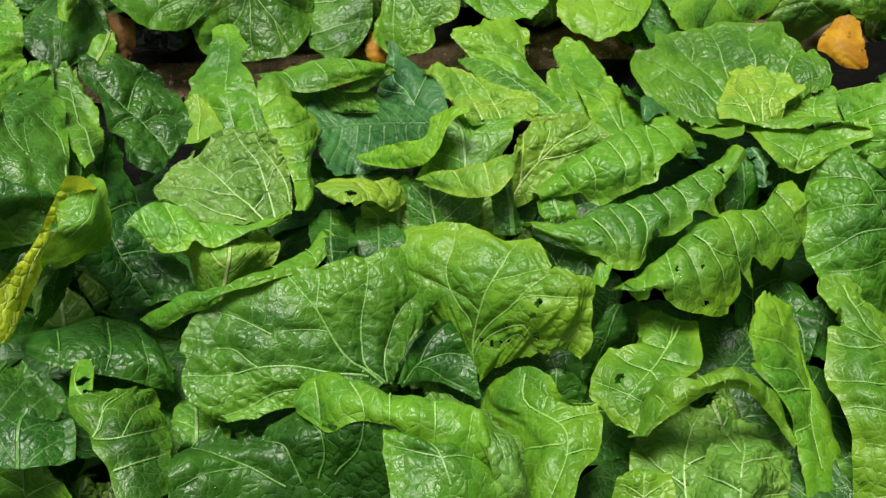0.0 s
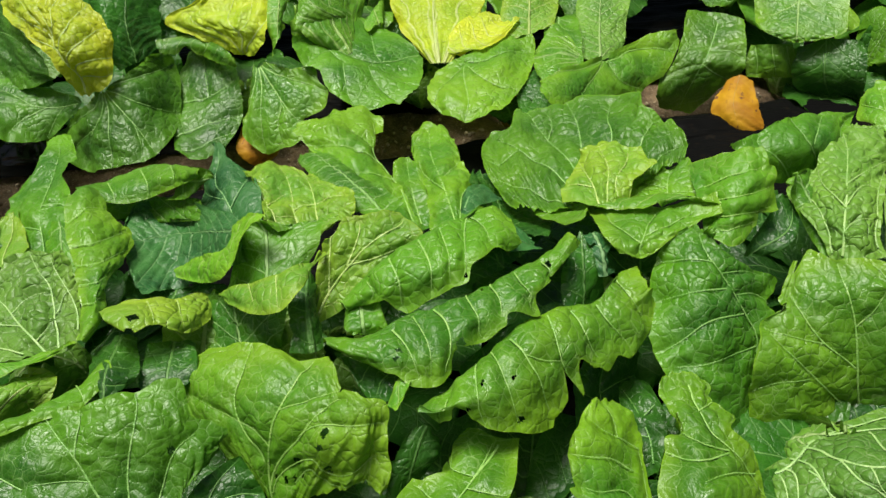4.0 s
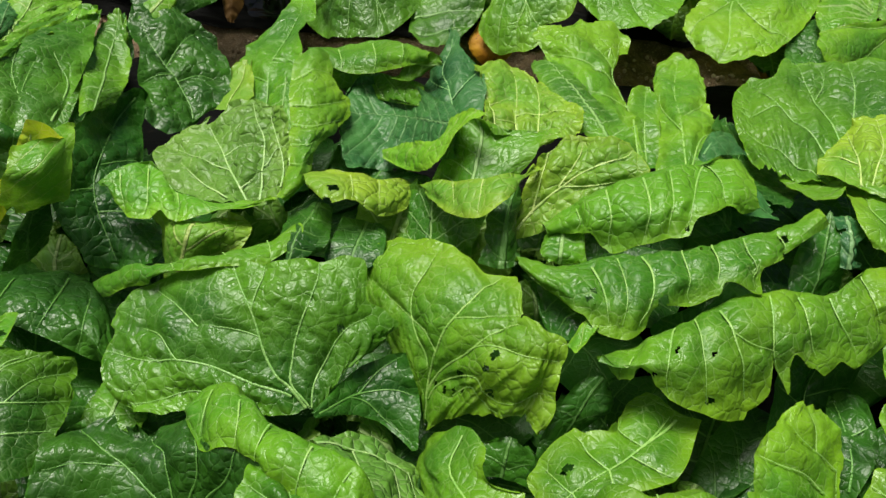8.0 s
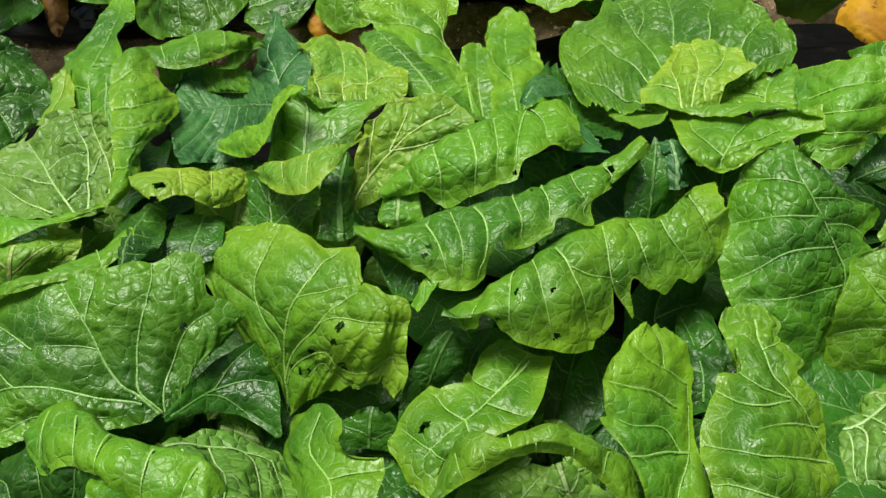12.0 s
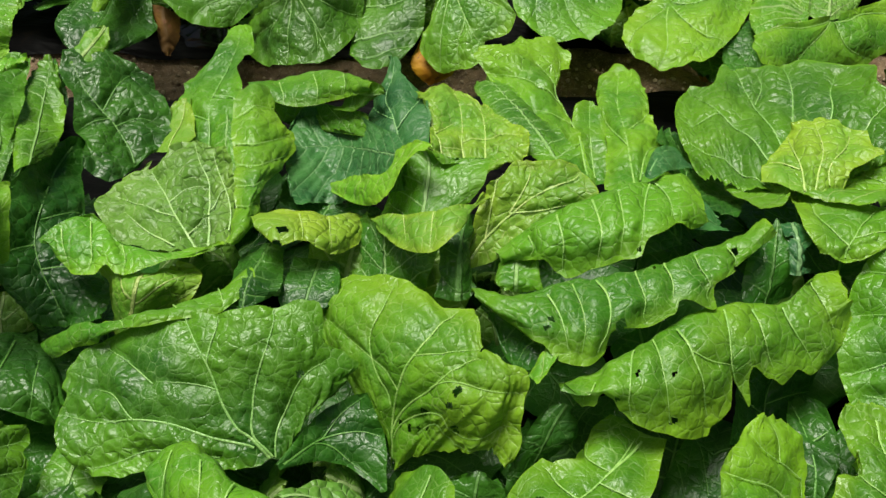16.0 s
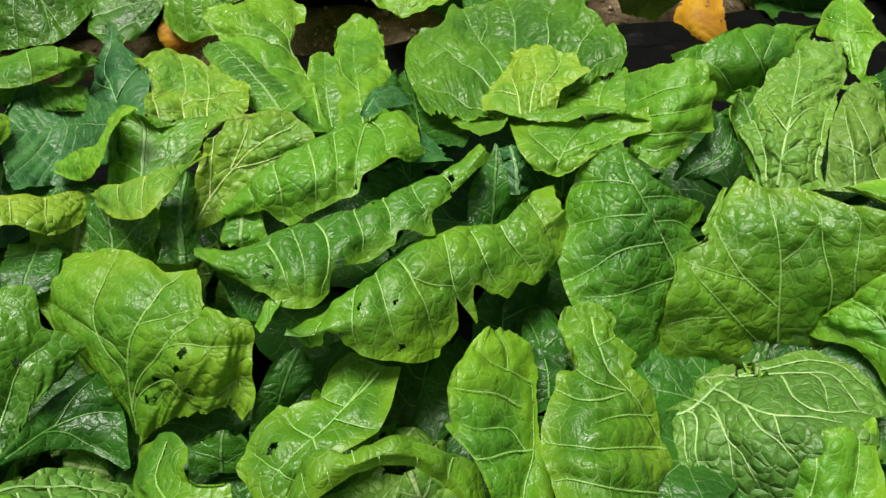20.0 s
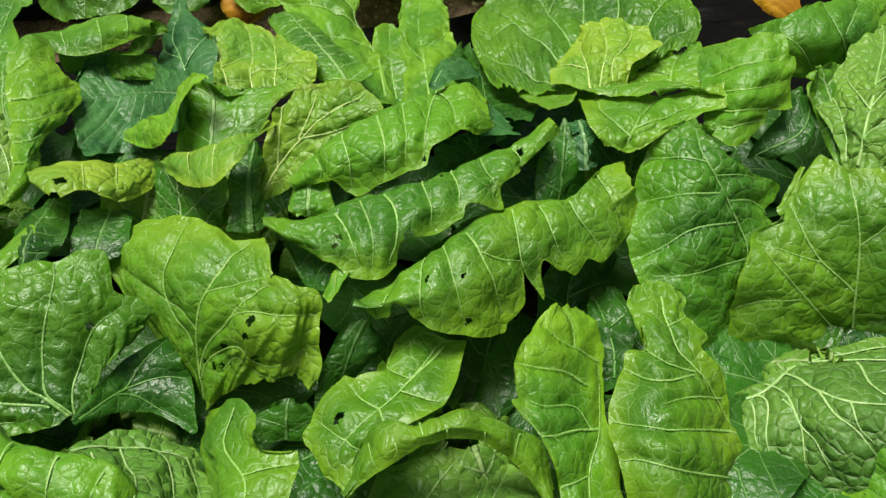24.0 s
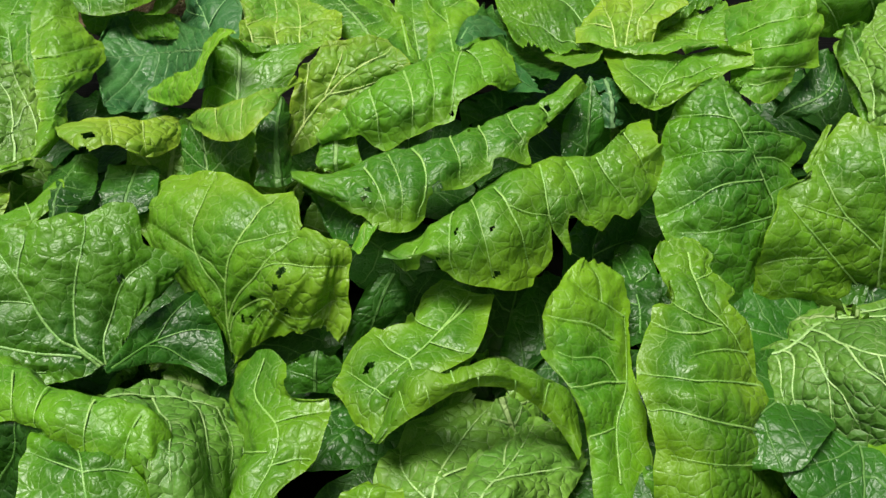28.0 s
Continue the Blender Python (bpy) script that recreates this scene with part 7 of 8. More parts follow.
leaf(P9, 'f', [[(-0.337, 0.439, 0.326), (-0.316, 0.446, 0.314), (-0.300, 0.474, 0.296)],
     [(-0.374, 0.492, 0.347), (-0.338, 0.499, 0.337), (-0.312, 0.525, 0.297)],
     [(-0.393, 0.515, 0.350), (-0.352, 0.525, 0.343), (-0.324, 0.572, 0.291)],
     [(-0.424, 0.553, 0.351), (-0.377, 0.560, 0.345), (-0.341, 0.607, 0.293)],
     [(-0.405, 0.577, 0.346), (-0.376, 0.593, 0.329), (-0.353, 0.614, 0.302)]], lobe=0, round_=0, ruffle=0.45, serr=0.03, step=0.0036, left=[(0.01, 0.96), (0.16, 0.88), (0.25, 1.08), (0.47, 0.96), (0.58, 1.12), (0.73, 1.02)], right=[(0.25, 1.02), (0.52, 0.98), (0.61, 0.88), (0.72, 0.98), (1.0, 1.0)], veins=[(1, (-0.94, 0.42), (-0.18, 0.71), (0.14, 0.94)), (0.9, (-0.92, 0.41), (0.04, 0.43), (0.96, 0.48)), (0.8, (-0.72, 0.16), (0.34, 0.21), (0.98, 0.24)), (0.6, (-0.1, 0.86), (-0.38, 0.61), (-0.84, 0.46)), (0.6, (-0.16, 0.42), (0.34, 0.63), (0.86, 0.74))])
leaf(P9, 'l', [[(-0.427, 0.560, 0.352), (-0.413, 0.560, 0.352), (-0.404, 0.573, 0.346)],
     [(-0.439, 0.598, 0.345), (-0.424, 0.596, 0.345), (-0.416, 0.607, 0.340)],
     [(-0.445, 0.625, 0.338), (-0.437, 0.630, 0.336), (-0.430, 0.629, 0.335)]], thick=0, lobe=0, round_=0, ruffle=0.45, serr=0.05, step=0.0036, veins=[(0.6, (0.12, 0.0), (-0.64, 0.39), (-0.5, 0.89))], holes=[(-0.16, 0.39, 0.0074), (0.36, 0.07, 0.0039), (-0.64, 0.0, 0.0039)])
leaf(P2, 'h', [[(0.254, 0.450, 0.209), (0.295, 0.443, 0.224), (0.339, 0.442, 0.226)],
     [(0.229, 0.532, 0.251), (0.283, 0.519, 0.266), (0.340, 0.512, 0.267)],
     [(0.254, 0.600, 0.239), (0.308, 0.588, 0.247), (0.381, 0.603, 0.224)],
     [(0.301, 0.632, 0.239), (0.344, 0.643, 0.229), (0.388, 0.631, 0.216)]], puck=2.0, lobe=0, round_=0, ruffle=0.45, serr=0.03, step=0.0036, veins=[(1.4, (-0.04, 0.02), (0.12, 0.34), (0.08, 0.94)), (0.8, (0.12, 0.28), (-0.44, 0.39), (-0.88, 0.57)), (0.8, (0.2, 0.41), (0.68, 0.56), (0.92, 0.68)), (0.7, (0.08, 0.2), (0.66, 0.27), (0.98, 0.3))])
leaf(P2, 'h', [[(0.284, 0.463, 0.185), (0.334, 0.425, 0.260), (0.423, 0.447, 0.219)],
     [(0.288, 0.504, 0.252), (0.335, 0.482, 0.316), (0.417, 0.507, 0.261)],
     [(0.331, 0.560, 0.262), (0.370, 0.553, 0.275), (0.438, 0.567, 0.228)],
     [(0.371, 0.627, 0.223), (0.395, 0.631, 0.226), (0.439, 0.615, 0.209)]], puck=2.0, lobe=0, round_=0, ruffle=0.45, serr=0.03, step=0.0036, veins=[(1.5, (0.0, 0.03), (0.0, 0.33), (-0.08, 0.95)), (0.8, (0.0, 0.27), (-0.66, 0.42), (-1.0, 0.47)), (0.8, (-0.06, 0.47), (0.48, 0.59), (0.96, 0.64)), (0.7, (0.02, 0.19), (0.58, 0.26), (0.98, 0.3)), (0.7, (-0.12, 0.6), (-0.54, 0.78), (-0.92, 0.95))])
leaf(P2, 'n', [[(0.202, 0.452, 0.204), (0.234, 0.437, 0.234), (0.272, 0.430, 0.249)],
     [(0.204, 0.497, 0.275), (0.234, 0.493, 0.294), (0.268, 0.495, 0.292)],
     [(0.218, 0.511, 0.283), (0.242, 0.516, 0.287), (0.264, 0.506, 0.290)]], puck=1.5, lobe=0, round_=0, ruffle=0.45, serr=0.03, step=0.0036, veins=[(0.9, (0.0, 0.04), (0.0, 0.45), (0.02, 0.92)), (0.6, (0.0, 0.36), (-0.56, 0.48), (-0.88, 0.54)), (0.6, (0.0, 0.36), (0.56, 0.45), (0.92, 0.51))])
leaf(P9, 'm', [[(-0.537, 0.442, 0.211), (-0.471, 0.443, 0.210), (-0.362, 0.397, 0.303)],
     [(-0.502, 0.472, 0.317), (-0.455, 0.470, 0.322), (-0.395, 0.445, 0.342)],
     [(-0.498, 0.498, 0.340), (-0.468, 0.503, 0.341), (-0.439, 0.493, 0.338)]], lobe=0, round_=0, ruffle=0.45, serr=0.03, step=0.0036, veins=[(0.9, (0.02, 0.04), (-0.02, 0.46), (-0.02, 0.95)), (0.6, (0.02, 0.38), (0.58, 0.51), (0.92, 0.63)), (0.6, (0.0, 0.42), (-0.42, 0.5), (-0.8, 0.57))])
leaf(P4, 'n', [[(0.200, 1.111, 0.327), (0.229, 1.131, 0.315), (0.257, 1.141, 0.315)],
     [(0.186, 1.217, 0.345), (0.214, 1.225, 0.339), (0.240, 1.222, 0.337)],
     [(0.183, 1.291, 0.347), (0.203, 1.317, 0.340), (0.223, 1.292, 0.344)]], lobe=0, round_=0, ruffle=0.45, serr=0.03, step=0.0036, veins=[(0.8, (0.06, 0.02), (0.0, 0.5), (0.0, 0.97))])
leaf(P4, 'b', [[(0.330, 1.021, 0.418), (0.343, 0.994, 0.410), (0.353, 0.965, 0.397)],
     [(0.359, 1.041, 0.395), (0.366, 1.003, 0.393), (0.374, 0.974, 0.386)],
     [(0.389, 1.018, 0.373), (0.397, 1.014, 0.367), (0.405, 1.015, 0.358)]], lobe=0, round_=0, ruffle=0.45, serr=0.03, step=0.0036, veins=[(0.7, (-0.16, 0.0), (0.0, 0.5), (0.44, 0.98))])
leaf(P4, 'b', [[(0.290, 1.001, 0.440), (0.295, 0.999, 0.438), (0.301, 0.998, 0.436)],
     [(0.302, 1.067, 0.433), (0.312, 1.046, 0.432), (0.319, 1.030, 0.428)],
     [(0.324, 1.104, 0.411), (0.334, 1.081, 0.411), (0.343, 1.068, 0.405)],
     [(0.345, 1.090, 0.399), (0.349, 1.081, 0.399), (0.352, 1.071, 0.398)]], mid=0, lobe=0, round_=0, ruffle=0.25, serr=0.01, step=0.0036, veins=[(0.9, (-0.24, 0.02), (-0.46, 0.28), (-0.82, 0.62))])
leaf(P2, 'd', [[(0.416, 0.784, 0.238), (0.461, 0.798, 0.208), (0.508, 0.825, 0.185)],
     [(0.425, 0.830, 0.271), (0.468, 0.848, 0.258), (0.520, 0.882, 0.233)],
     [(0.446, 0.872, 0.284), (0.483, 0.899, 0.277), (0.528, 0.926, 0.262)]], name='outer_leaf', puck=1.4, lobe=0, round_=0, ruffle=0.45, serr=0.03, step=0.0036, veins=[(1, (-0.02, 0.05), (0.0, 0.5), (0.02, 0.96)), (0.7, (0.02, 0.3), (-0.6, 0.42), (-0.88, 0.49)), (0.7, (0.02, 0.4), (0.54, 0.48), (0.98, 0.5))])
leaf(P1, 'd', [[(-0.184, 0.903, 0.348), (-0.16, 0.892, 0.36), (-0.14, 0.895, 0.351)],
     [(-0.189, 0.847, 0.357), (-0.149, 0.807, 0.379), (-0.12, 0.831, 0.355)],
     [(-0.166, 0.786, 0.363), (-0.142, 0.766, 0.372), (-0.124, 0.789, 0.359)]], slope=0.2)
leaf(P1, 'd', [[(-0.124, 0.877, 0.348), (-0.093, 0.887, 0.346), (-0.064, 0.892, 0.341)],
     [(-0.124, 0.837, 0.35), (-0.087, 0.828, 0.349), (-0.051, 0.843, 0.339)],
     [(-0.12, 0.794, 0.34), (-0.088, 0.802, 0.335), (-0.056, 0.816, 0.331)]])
# Low leaves filling gaps; kind d carries part of the gap shade as colour.
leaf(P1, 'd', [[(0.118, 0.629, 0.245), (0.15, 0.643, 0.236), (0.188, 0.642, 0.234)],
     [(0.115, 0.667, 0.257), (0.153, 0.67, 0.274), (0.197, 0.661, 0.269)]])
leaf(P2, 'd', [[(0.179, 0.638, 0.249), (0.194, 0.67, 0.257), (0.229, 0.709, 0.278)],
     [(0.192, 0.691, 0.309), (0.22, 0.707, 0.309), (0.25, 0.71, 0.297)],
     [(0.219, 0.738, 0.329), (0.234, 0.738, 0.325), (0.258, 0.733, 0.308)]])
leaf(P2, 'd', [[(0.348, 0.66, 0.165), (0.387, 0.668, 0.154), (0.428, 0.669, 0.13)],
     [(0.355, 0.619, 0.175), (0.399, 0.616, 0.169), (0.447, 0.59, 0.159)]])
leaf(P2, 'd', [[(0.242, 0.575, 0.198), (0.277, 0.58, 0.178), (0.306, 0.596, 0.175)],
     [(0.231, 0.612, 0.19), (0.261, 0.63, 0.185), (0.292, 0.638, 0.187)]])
leaf(P2, 'm', [[(0.499, 0.529, 0.224), (0.517, 0.526, 0.245), (0.541, 0.528, 0.229)],
     [(0.498, 0.573, 0.22), (0.519, 0.57, 0.228), (0.541, 0.568, 0.232)]])
leaf(P4, 'm', [[(0.136, 0.891, 0.385), (0.157, 0.89, 0.382), (0.182, 0.892, 0.383)],
     [(0.135, 0.864, 0.383), (0.161, 0.859, 0.384), (0.191, 0.865, 0.383)],
     [(0.141, 0.84, 0.382), (0.163, 0.845, 0.38), (0.206, 0.849, 0.381)]])
leaf(P2, 'd', [[(0.418, 0.914, 0.33), (0.446, 0.928, 0.317), (0.482, 0.97, 0.308)],
     [(0.421, 0.961, 0.357), (0.453, 0.971, 0.354), (0.482, 0.976, 0.35)],
     [(0.442, 1.012, 0.362), (0.459, 1.028, 0.363), (0.474, 1.003, 0.364)]])
leaf(P4, 'p', [[(-0.006, 0.882, 0.3), (0.036, 0.872, 0.306), (0.095, 0.857, 0.314)],
     [(-0.038, 0.927, 0.333), (0.031, 0.896, 0.353), (0.102, 0.885, 0.356)],
     [(-0.005, 0.941, 0.364), (0.042, 0.923, 0.379), (0.111, 0.94, 0.377)]])
leaf(P4, 'p', [[(-0.118, 0.882, 0.309), (-0.067, 0.886, 0.301), (-0.006, 0.882, 0.3)],
     [(-0.126, 0.943, 0.338), (-0.064, 0.937, 0.337), (0.002, 0.93, 0.338)]])
leaf(P4, 'm', [[(0.159, 1.048, 0.399), (0.185, 1.063, 0.397), (0.208, 1.089, 0.388)],
     [(0.065, 1.191, 0.383), (0.091, 1.221, 0.383), (0.136, 1.228, 0.37)],
     [(0.019, 1.28, 0.362), (0.027, 1.333, 0.355), (0.069, 1.312, 0.368)]])
leaf(P4, 'd', [[(0.082, 0.837, 0.361), (0.098, 0.829, 0.365), (0.107, 0.843, 0.361)],
     [(0.071, 0.875, 0.39), (0.092, 0.869, 0.396), (0.103, 0.89, 0.377)],
     [(0.077, 0.923, 0.408), (0.085, 0.939, 0.405), (0.097, 0.946, 0.398)]])
leaf(P4, 'm', [[(-0.059, 0.895, 0.312), (-0.003, 0.876, 0.321), (0.059, 0.869, 0.343)],
     [(-0.087, 0.961, 0.321), (-0.014, 0.919, 0.35), (0.064, 0.885, 0.39)],
     [(-0.096, 1.006, 0.32), (-0.016, 0.945, 0.372), (0.056, 0.899, 0.411)]])
leaf(P4, 'd', [[(-0.22, 1.039, 0.304), (-0.141, 0.998, 0.306), (-0.039, 1, 0.308)],
     [(-0.224, 1.083, 0.307), (-0.135, 1.059, 0.306), (-0.037, 1.015, 0.332)]])
leaf(P5, 'y', [[(-0.34, 0.771, 0.283), (-0.297, 0.749, 0.315), (-0.266, 0.772, 0.322)],
     [(-0.363, 0.813, 0.342), (-0.279, 0.771, 0.375), (-0.223, 0.826, 0.351)],
     [(-0.36, 0.833, 0.356), (-0.288, 0.816, 0.366), (-0.23, 0.859, 0.35)]])
leaf(P5, 'm', [[(-0.347, 1.14, 0.372), (-0.314, 1.122, 0.387), (-0.284, 1.096, 0.385)],
     [(-0.322, 1.058, 0.363), (-0.284, 1.04, 0.373), (-0.25, 1.01, 0.358)],
     [(-0.268, 0.978, 0.344), (-0.248, 0.973, 0.347), (-0.227, 0.936, 0.34)]])
leaf(P5, 'd', [[(-0.505, 0.874, 0.435), (-0.491, 0.872, 0.425), (-0.505, 0.949, 0.398)],
     [(-0.588, 1.039, 0.426), (-0.562, 1.049, 0.417), (-0.541, 1.054, 0.389)],
     [(-0.63, 1.14, 0.44), (-0.614, 1.159, 0.435), (-0.582, 1.139, 0.421)]])
leaf(P5, 'd', [[(-0.436, 0.754, 0.223), (-0.383, 0.772, 0.211), (-0.306, 0.729, 0.255)],
     [(-0.446, 0.812, 0.235), (-0.383, 0.819, 0.248), (-0.292, 0.746, 0.295)]])
leaf(P8, 'f', [[(-0.573, 0.763, 0.398), (-0.513, 0.746, 0.424), (-0.484, 0.759, 0.441)],
     [(-0.56, 0.775, 0.501), (-0.514, 0.79, 0.489), (-0.476, 0.832, 0.464)],
     [(-0.594, 0.871, 0.518), (-0.56, 0.909, 0.492), (-0.541, 0.969, 0.447)],
     [(-0.658, 1.038, 0.475), (-0.621, 1.054, 0.465), (-0.602, 1.084, 0.447)],
     [(-0.655, 1.106, 0.463), (-0.636, 1.114, 0.462), (-0.619, 1.124, 0.453)]], round_=0.15, veins=[(1.2, (0.9, 0.27), (0.83, 0.42), (0.43, 0.52), (0.17, 0.57)), (0.9, (0.47, 0.1), (0.17, 0.3), (-0.07, 0.52)), (0.7, (0.37, 0.1), (-0.13, 0.23), (-0.6, 0.32)), (0.5, (0.13, 0.35), (-0.37, 0.47), (-0.63, 0.57))])
leaf(P8, 'l', [[(-0.464, 0.745, 0.486), (-0.451, 0.778, 0.485), (-0.448, 0.84, 0.474)],
     [(-0.455, 0.708, 0.474), (-0.418, 0.734, 0.478), (-0.429, 0.799, 0.469)],
     [(-0.501, 0.726, 0.416), (-0.434, 0.722, 0.441), (-0.419, 0.763, 0.438)],
     [(-0.511, 0.74, 0.387), (-0.472, 0.736, 0.405), (-0.442, 0.764, 0.405)]], mid=0, slope=0.5, round_=0.1, lobe=0.05, name='outer_leaf')
leaf(P8, 'd', [[(-0.545, 0.714, 0.292), (-0.539, 0.752, 0.284), (-0.526, 0.793, 0.287)],
     [(-0.519, 0.762, 0.376), (-0.49, 0.759, 0.388), (-0.468, 0.776, 0.391)],
     [(-0.466, 0.735, 0.465), (-0.456, 0.745, 0.465), (-0.451, 0.75, 0.444)]])
leaf(P8, 'p', [[(-0.591, 0.792, 0.318), (-0.585, 0.778, 0.308), (-0.581, 0.757, 0.3)],
     [(-0.602, 0.752, 0.389), (-0.609, 0.746, 0.344), (-0.599, 0.689, 0.335)],
     [(-0.632, 0.736, 0.413), (-0.643, 0.712, 0.383), (-0.633, 0.678, 0.355)]])
leaf(P8, 'd', [[(-0.665, 0.808, 0.307), (-0.643, 0.813, 0.3), (-0.615, 0.814, 0.307)],
     [(-0.673, 0.786, 0.441), (-0.552, 0.755, 0.479), (-0.483, 0.787, 0.445)],
     [(-0.674, 0.832, 0.483), (-0.586, 0.83, 0.502), (-0.489, 0.833, 0.457)]], fan=1)
leaf(P8, 'l', [[(-0.67, 0.886, 0.491), (-0.628, 0.91, 0.495), (-0.627, 1.013, 0.453)],
     [(-0.726, 1.008, 0.49), (-0.673, 1.019, 0.49), (-0.656, 1.121, 0.46)],
     [(-0.75, 1.18, 0.498), (-0.729, 1.208, 0.497), (-0.671, 1.177, 0.477)],
     [(-0.76, 1.23, 0.5), (-0.744, 1.272, 0.496), (-0.702, 1.267, 0.489)]], puck=1.5)
leaf(P8, 'm', [[(-0.688, 0.845, 0.464), (-0.608, 0.831, 0.489), (-0.601, 0.931, 0.467)],
     [(-0.742, 0.975, 0.473), (-0.654, 0.933, 0.495), (-0.635, 1.024, 0.449)]])
leaf(P8, 'm', [[(-0.486, 0.876, 0.444), (-0.488, 0.897, 0.434), (-0.502, 0.954, 0.411)],
     [(-0.558, 0.98, 0.444), (-0.546, 1.017, 0.429), (-0.528, 1.031, 0.405)],
     [(-0.612, 1.095, 0.44), (-0.587, 1.108, 0.442), (-0.551, 1.078, 0.42)],
     [(-0.619, 1.136, 0.448), (-0.604, 1.144, 0.449), (-0.581, 1.132, 0.438)]])
leaf(P8, 'l', [[(-0.584, 0.874, 0.518), (-0.589, 0.9, 0.509), (-0.628, 0.985, 0.487)],
     [(-0.614, 0.986, 0.481), (-0.624, 1.02, 0.474), (-0.64, 1.068, 0.468)],
     [(-0.63, 1.067, 0.465), (-0.625, 1.081, 0.464), (-0.635, 1.103, 0.465)],
     [(-0.616, 1.094, 0.459), (-0.614, 1.105, 0.46), (-0.618, 1.118, 0.461)]], mid=0, slope=0.1, round_=0.1)
leaf(P8, 'b', [[(-0.65, 0.894, 0.483), (-0.637, 0.923, 0.478), (-0.634, 0.973, 0.468)],
     [(-0.68, 0.949, 0.51), (-0.665, 0.973, 0.5), (-0.704, 1.069, 0.463)],
     [(-0.723, 1.021, 0.499), (-0.737, 1.077, 0.479), (-0.753, 1.164, 0.449)]])
leaf(P9, 'm', [[(-0.33, 0.539, 0.239), (-0.304, 0.547, 0.231), (-0.265, 0.571, 0.222)],
     [(-0.342, 0.593, 0.248), (-0.31, 0.596, 0.241), (-0.268, 0.597, 0.229)],
     [(-0.351, 0.646, 0.238), (-0.332, 0.657, 0.228), (-0.3, 0.646, 0.221)]])
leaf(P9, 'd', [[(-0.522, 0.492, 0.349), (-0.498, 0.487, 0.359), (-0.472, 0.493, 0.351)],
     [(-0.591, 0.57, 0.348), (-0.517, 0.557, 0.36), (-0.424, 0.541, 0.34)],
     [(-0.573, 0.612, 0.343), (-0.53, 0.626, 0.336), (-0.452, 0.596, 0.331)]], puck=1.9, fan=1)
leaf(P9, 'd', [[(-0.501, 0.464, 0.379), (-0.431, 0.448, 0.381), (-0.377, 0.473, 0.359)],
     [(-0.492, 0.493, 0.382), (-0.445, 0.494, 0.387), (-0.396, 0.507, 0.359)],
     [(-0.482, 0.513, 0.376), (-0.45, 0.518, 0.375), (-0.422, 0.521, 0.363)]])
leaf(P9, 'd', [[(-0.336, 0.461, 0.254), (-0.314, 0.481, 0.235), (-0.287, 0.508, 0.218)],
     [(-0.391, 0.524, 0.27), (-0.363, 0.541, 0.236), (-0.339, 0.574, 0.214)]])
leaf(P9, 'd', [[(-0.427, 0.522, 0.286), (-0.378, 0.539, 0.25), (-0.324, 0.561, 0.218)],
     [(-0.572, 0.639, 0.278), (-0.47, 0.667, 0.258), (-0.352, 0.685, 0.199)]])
leaf(P3, 'l', [[(0.867, 0.946, 0.365), (0.877, 0.932, 0.371), (0.884, 0.928, 0.366)],
     [(0.907, 0.943, 0.374), (0.9, 0.911, 0.382), (0.907, 0.9, 0.37)],
     [(0.96, 0.945, 0.378), (0.948, 0.918, 0.384), (0.959, 0.917, 0.371)],
     [(1.004, 0.932, 0.391), (0.997, 0.916, 0.392), (0.998, 0.911, 0.383)]], slope=0.1, mid=0)
leaf(P3, 'd', [[(0.862, 0.802, 0.201), (0.883, 0.788, 0.209), (0.91, 0.792, 0.215)],
     [(0.835, 0.837, 0.213), (0.879, 0.836, 0.226), (0.913, 0.837, 0.241)],
     [(0.846, 0.85, 0.232), (0.87, 0.847, 0.245), (0.898, 0.84, 0.258)]])
leaf(P3, 'm', [[(0.659, 0.547, 0.19), (0.665, 0.544, 0.194), (0.672, 0.542, 0.201)],
     [(0.657, 0.603, 0.2), (0.675, 0.598, 0.204), (0.701, 0.589, 0.204)],
     [(0.662, 0.633, 0.199), (0.679, 0.637, 0.2), (0.702, 0.636, 0.191)]], fan=1)
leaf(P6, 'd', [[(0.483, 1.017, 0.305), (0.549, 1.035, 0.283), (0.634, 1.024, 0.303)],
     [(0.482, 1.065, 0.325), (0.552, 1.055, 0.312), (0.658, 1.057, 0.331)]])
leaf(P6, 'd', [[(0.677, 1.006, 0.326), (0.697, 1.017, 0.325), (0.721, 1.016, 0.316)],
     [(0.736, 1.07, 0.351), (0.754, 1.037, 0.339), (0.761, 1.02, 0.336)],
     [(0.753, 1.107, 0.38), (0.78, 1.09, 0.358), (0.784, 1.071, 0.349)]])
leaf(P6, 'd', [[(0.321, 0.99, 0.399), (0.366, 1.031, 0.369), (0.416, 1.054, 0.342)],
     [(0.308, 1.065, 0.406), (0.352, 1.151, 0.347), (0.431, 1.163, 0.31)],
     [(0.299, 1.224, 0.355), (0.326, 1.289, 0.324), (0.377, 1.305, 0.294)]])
leaf(P7, 'm', [[(0.784, 0.976, 0.338), (0.802, 0.976, 0.339), (0.82, 0.976, 0.339)],
     [(0.77, 1.061, 0.367), (0.792, 1.076, 0.375), (0.835, 1.094, 0.363)],
     [(0.754, 1.073, 0.403), (0.782, 1.106, 0.399), (0.845, 1.168, 0.367)]])
leaf(P7, 'm', [[(0.956, 0.965, 0.354), (0.99, 0.963, 0.356), (1.027, 0.948, 0.369)],
     [(0.967, 1.062, 0.368), (0.995, 1.036, 0.397), (1.045, 1.026, 0.404)],
     [(0.993, 1.159, 0.402), (1.038, 1.169, 0.42), (1.073, 1.127, 0.439)]])
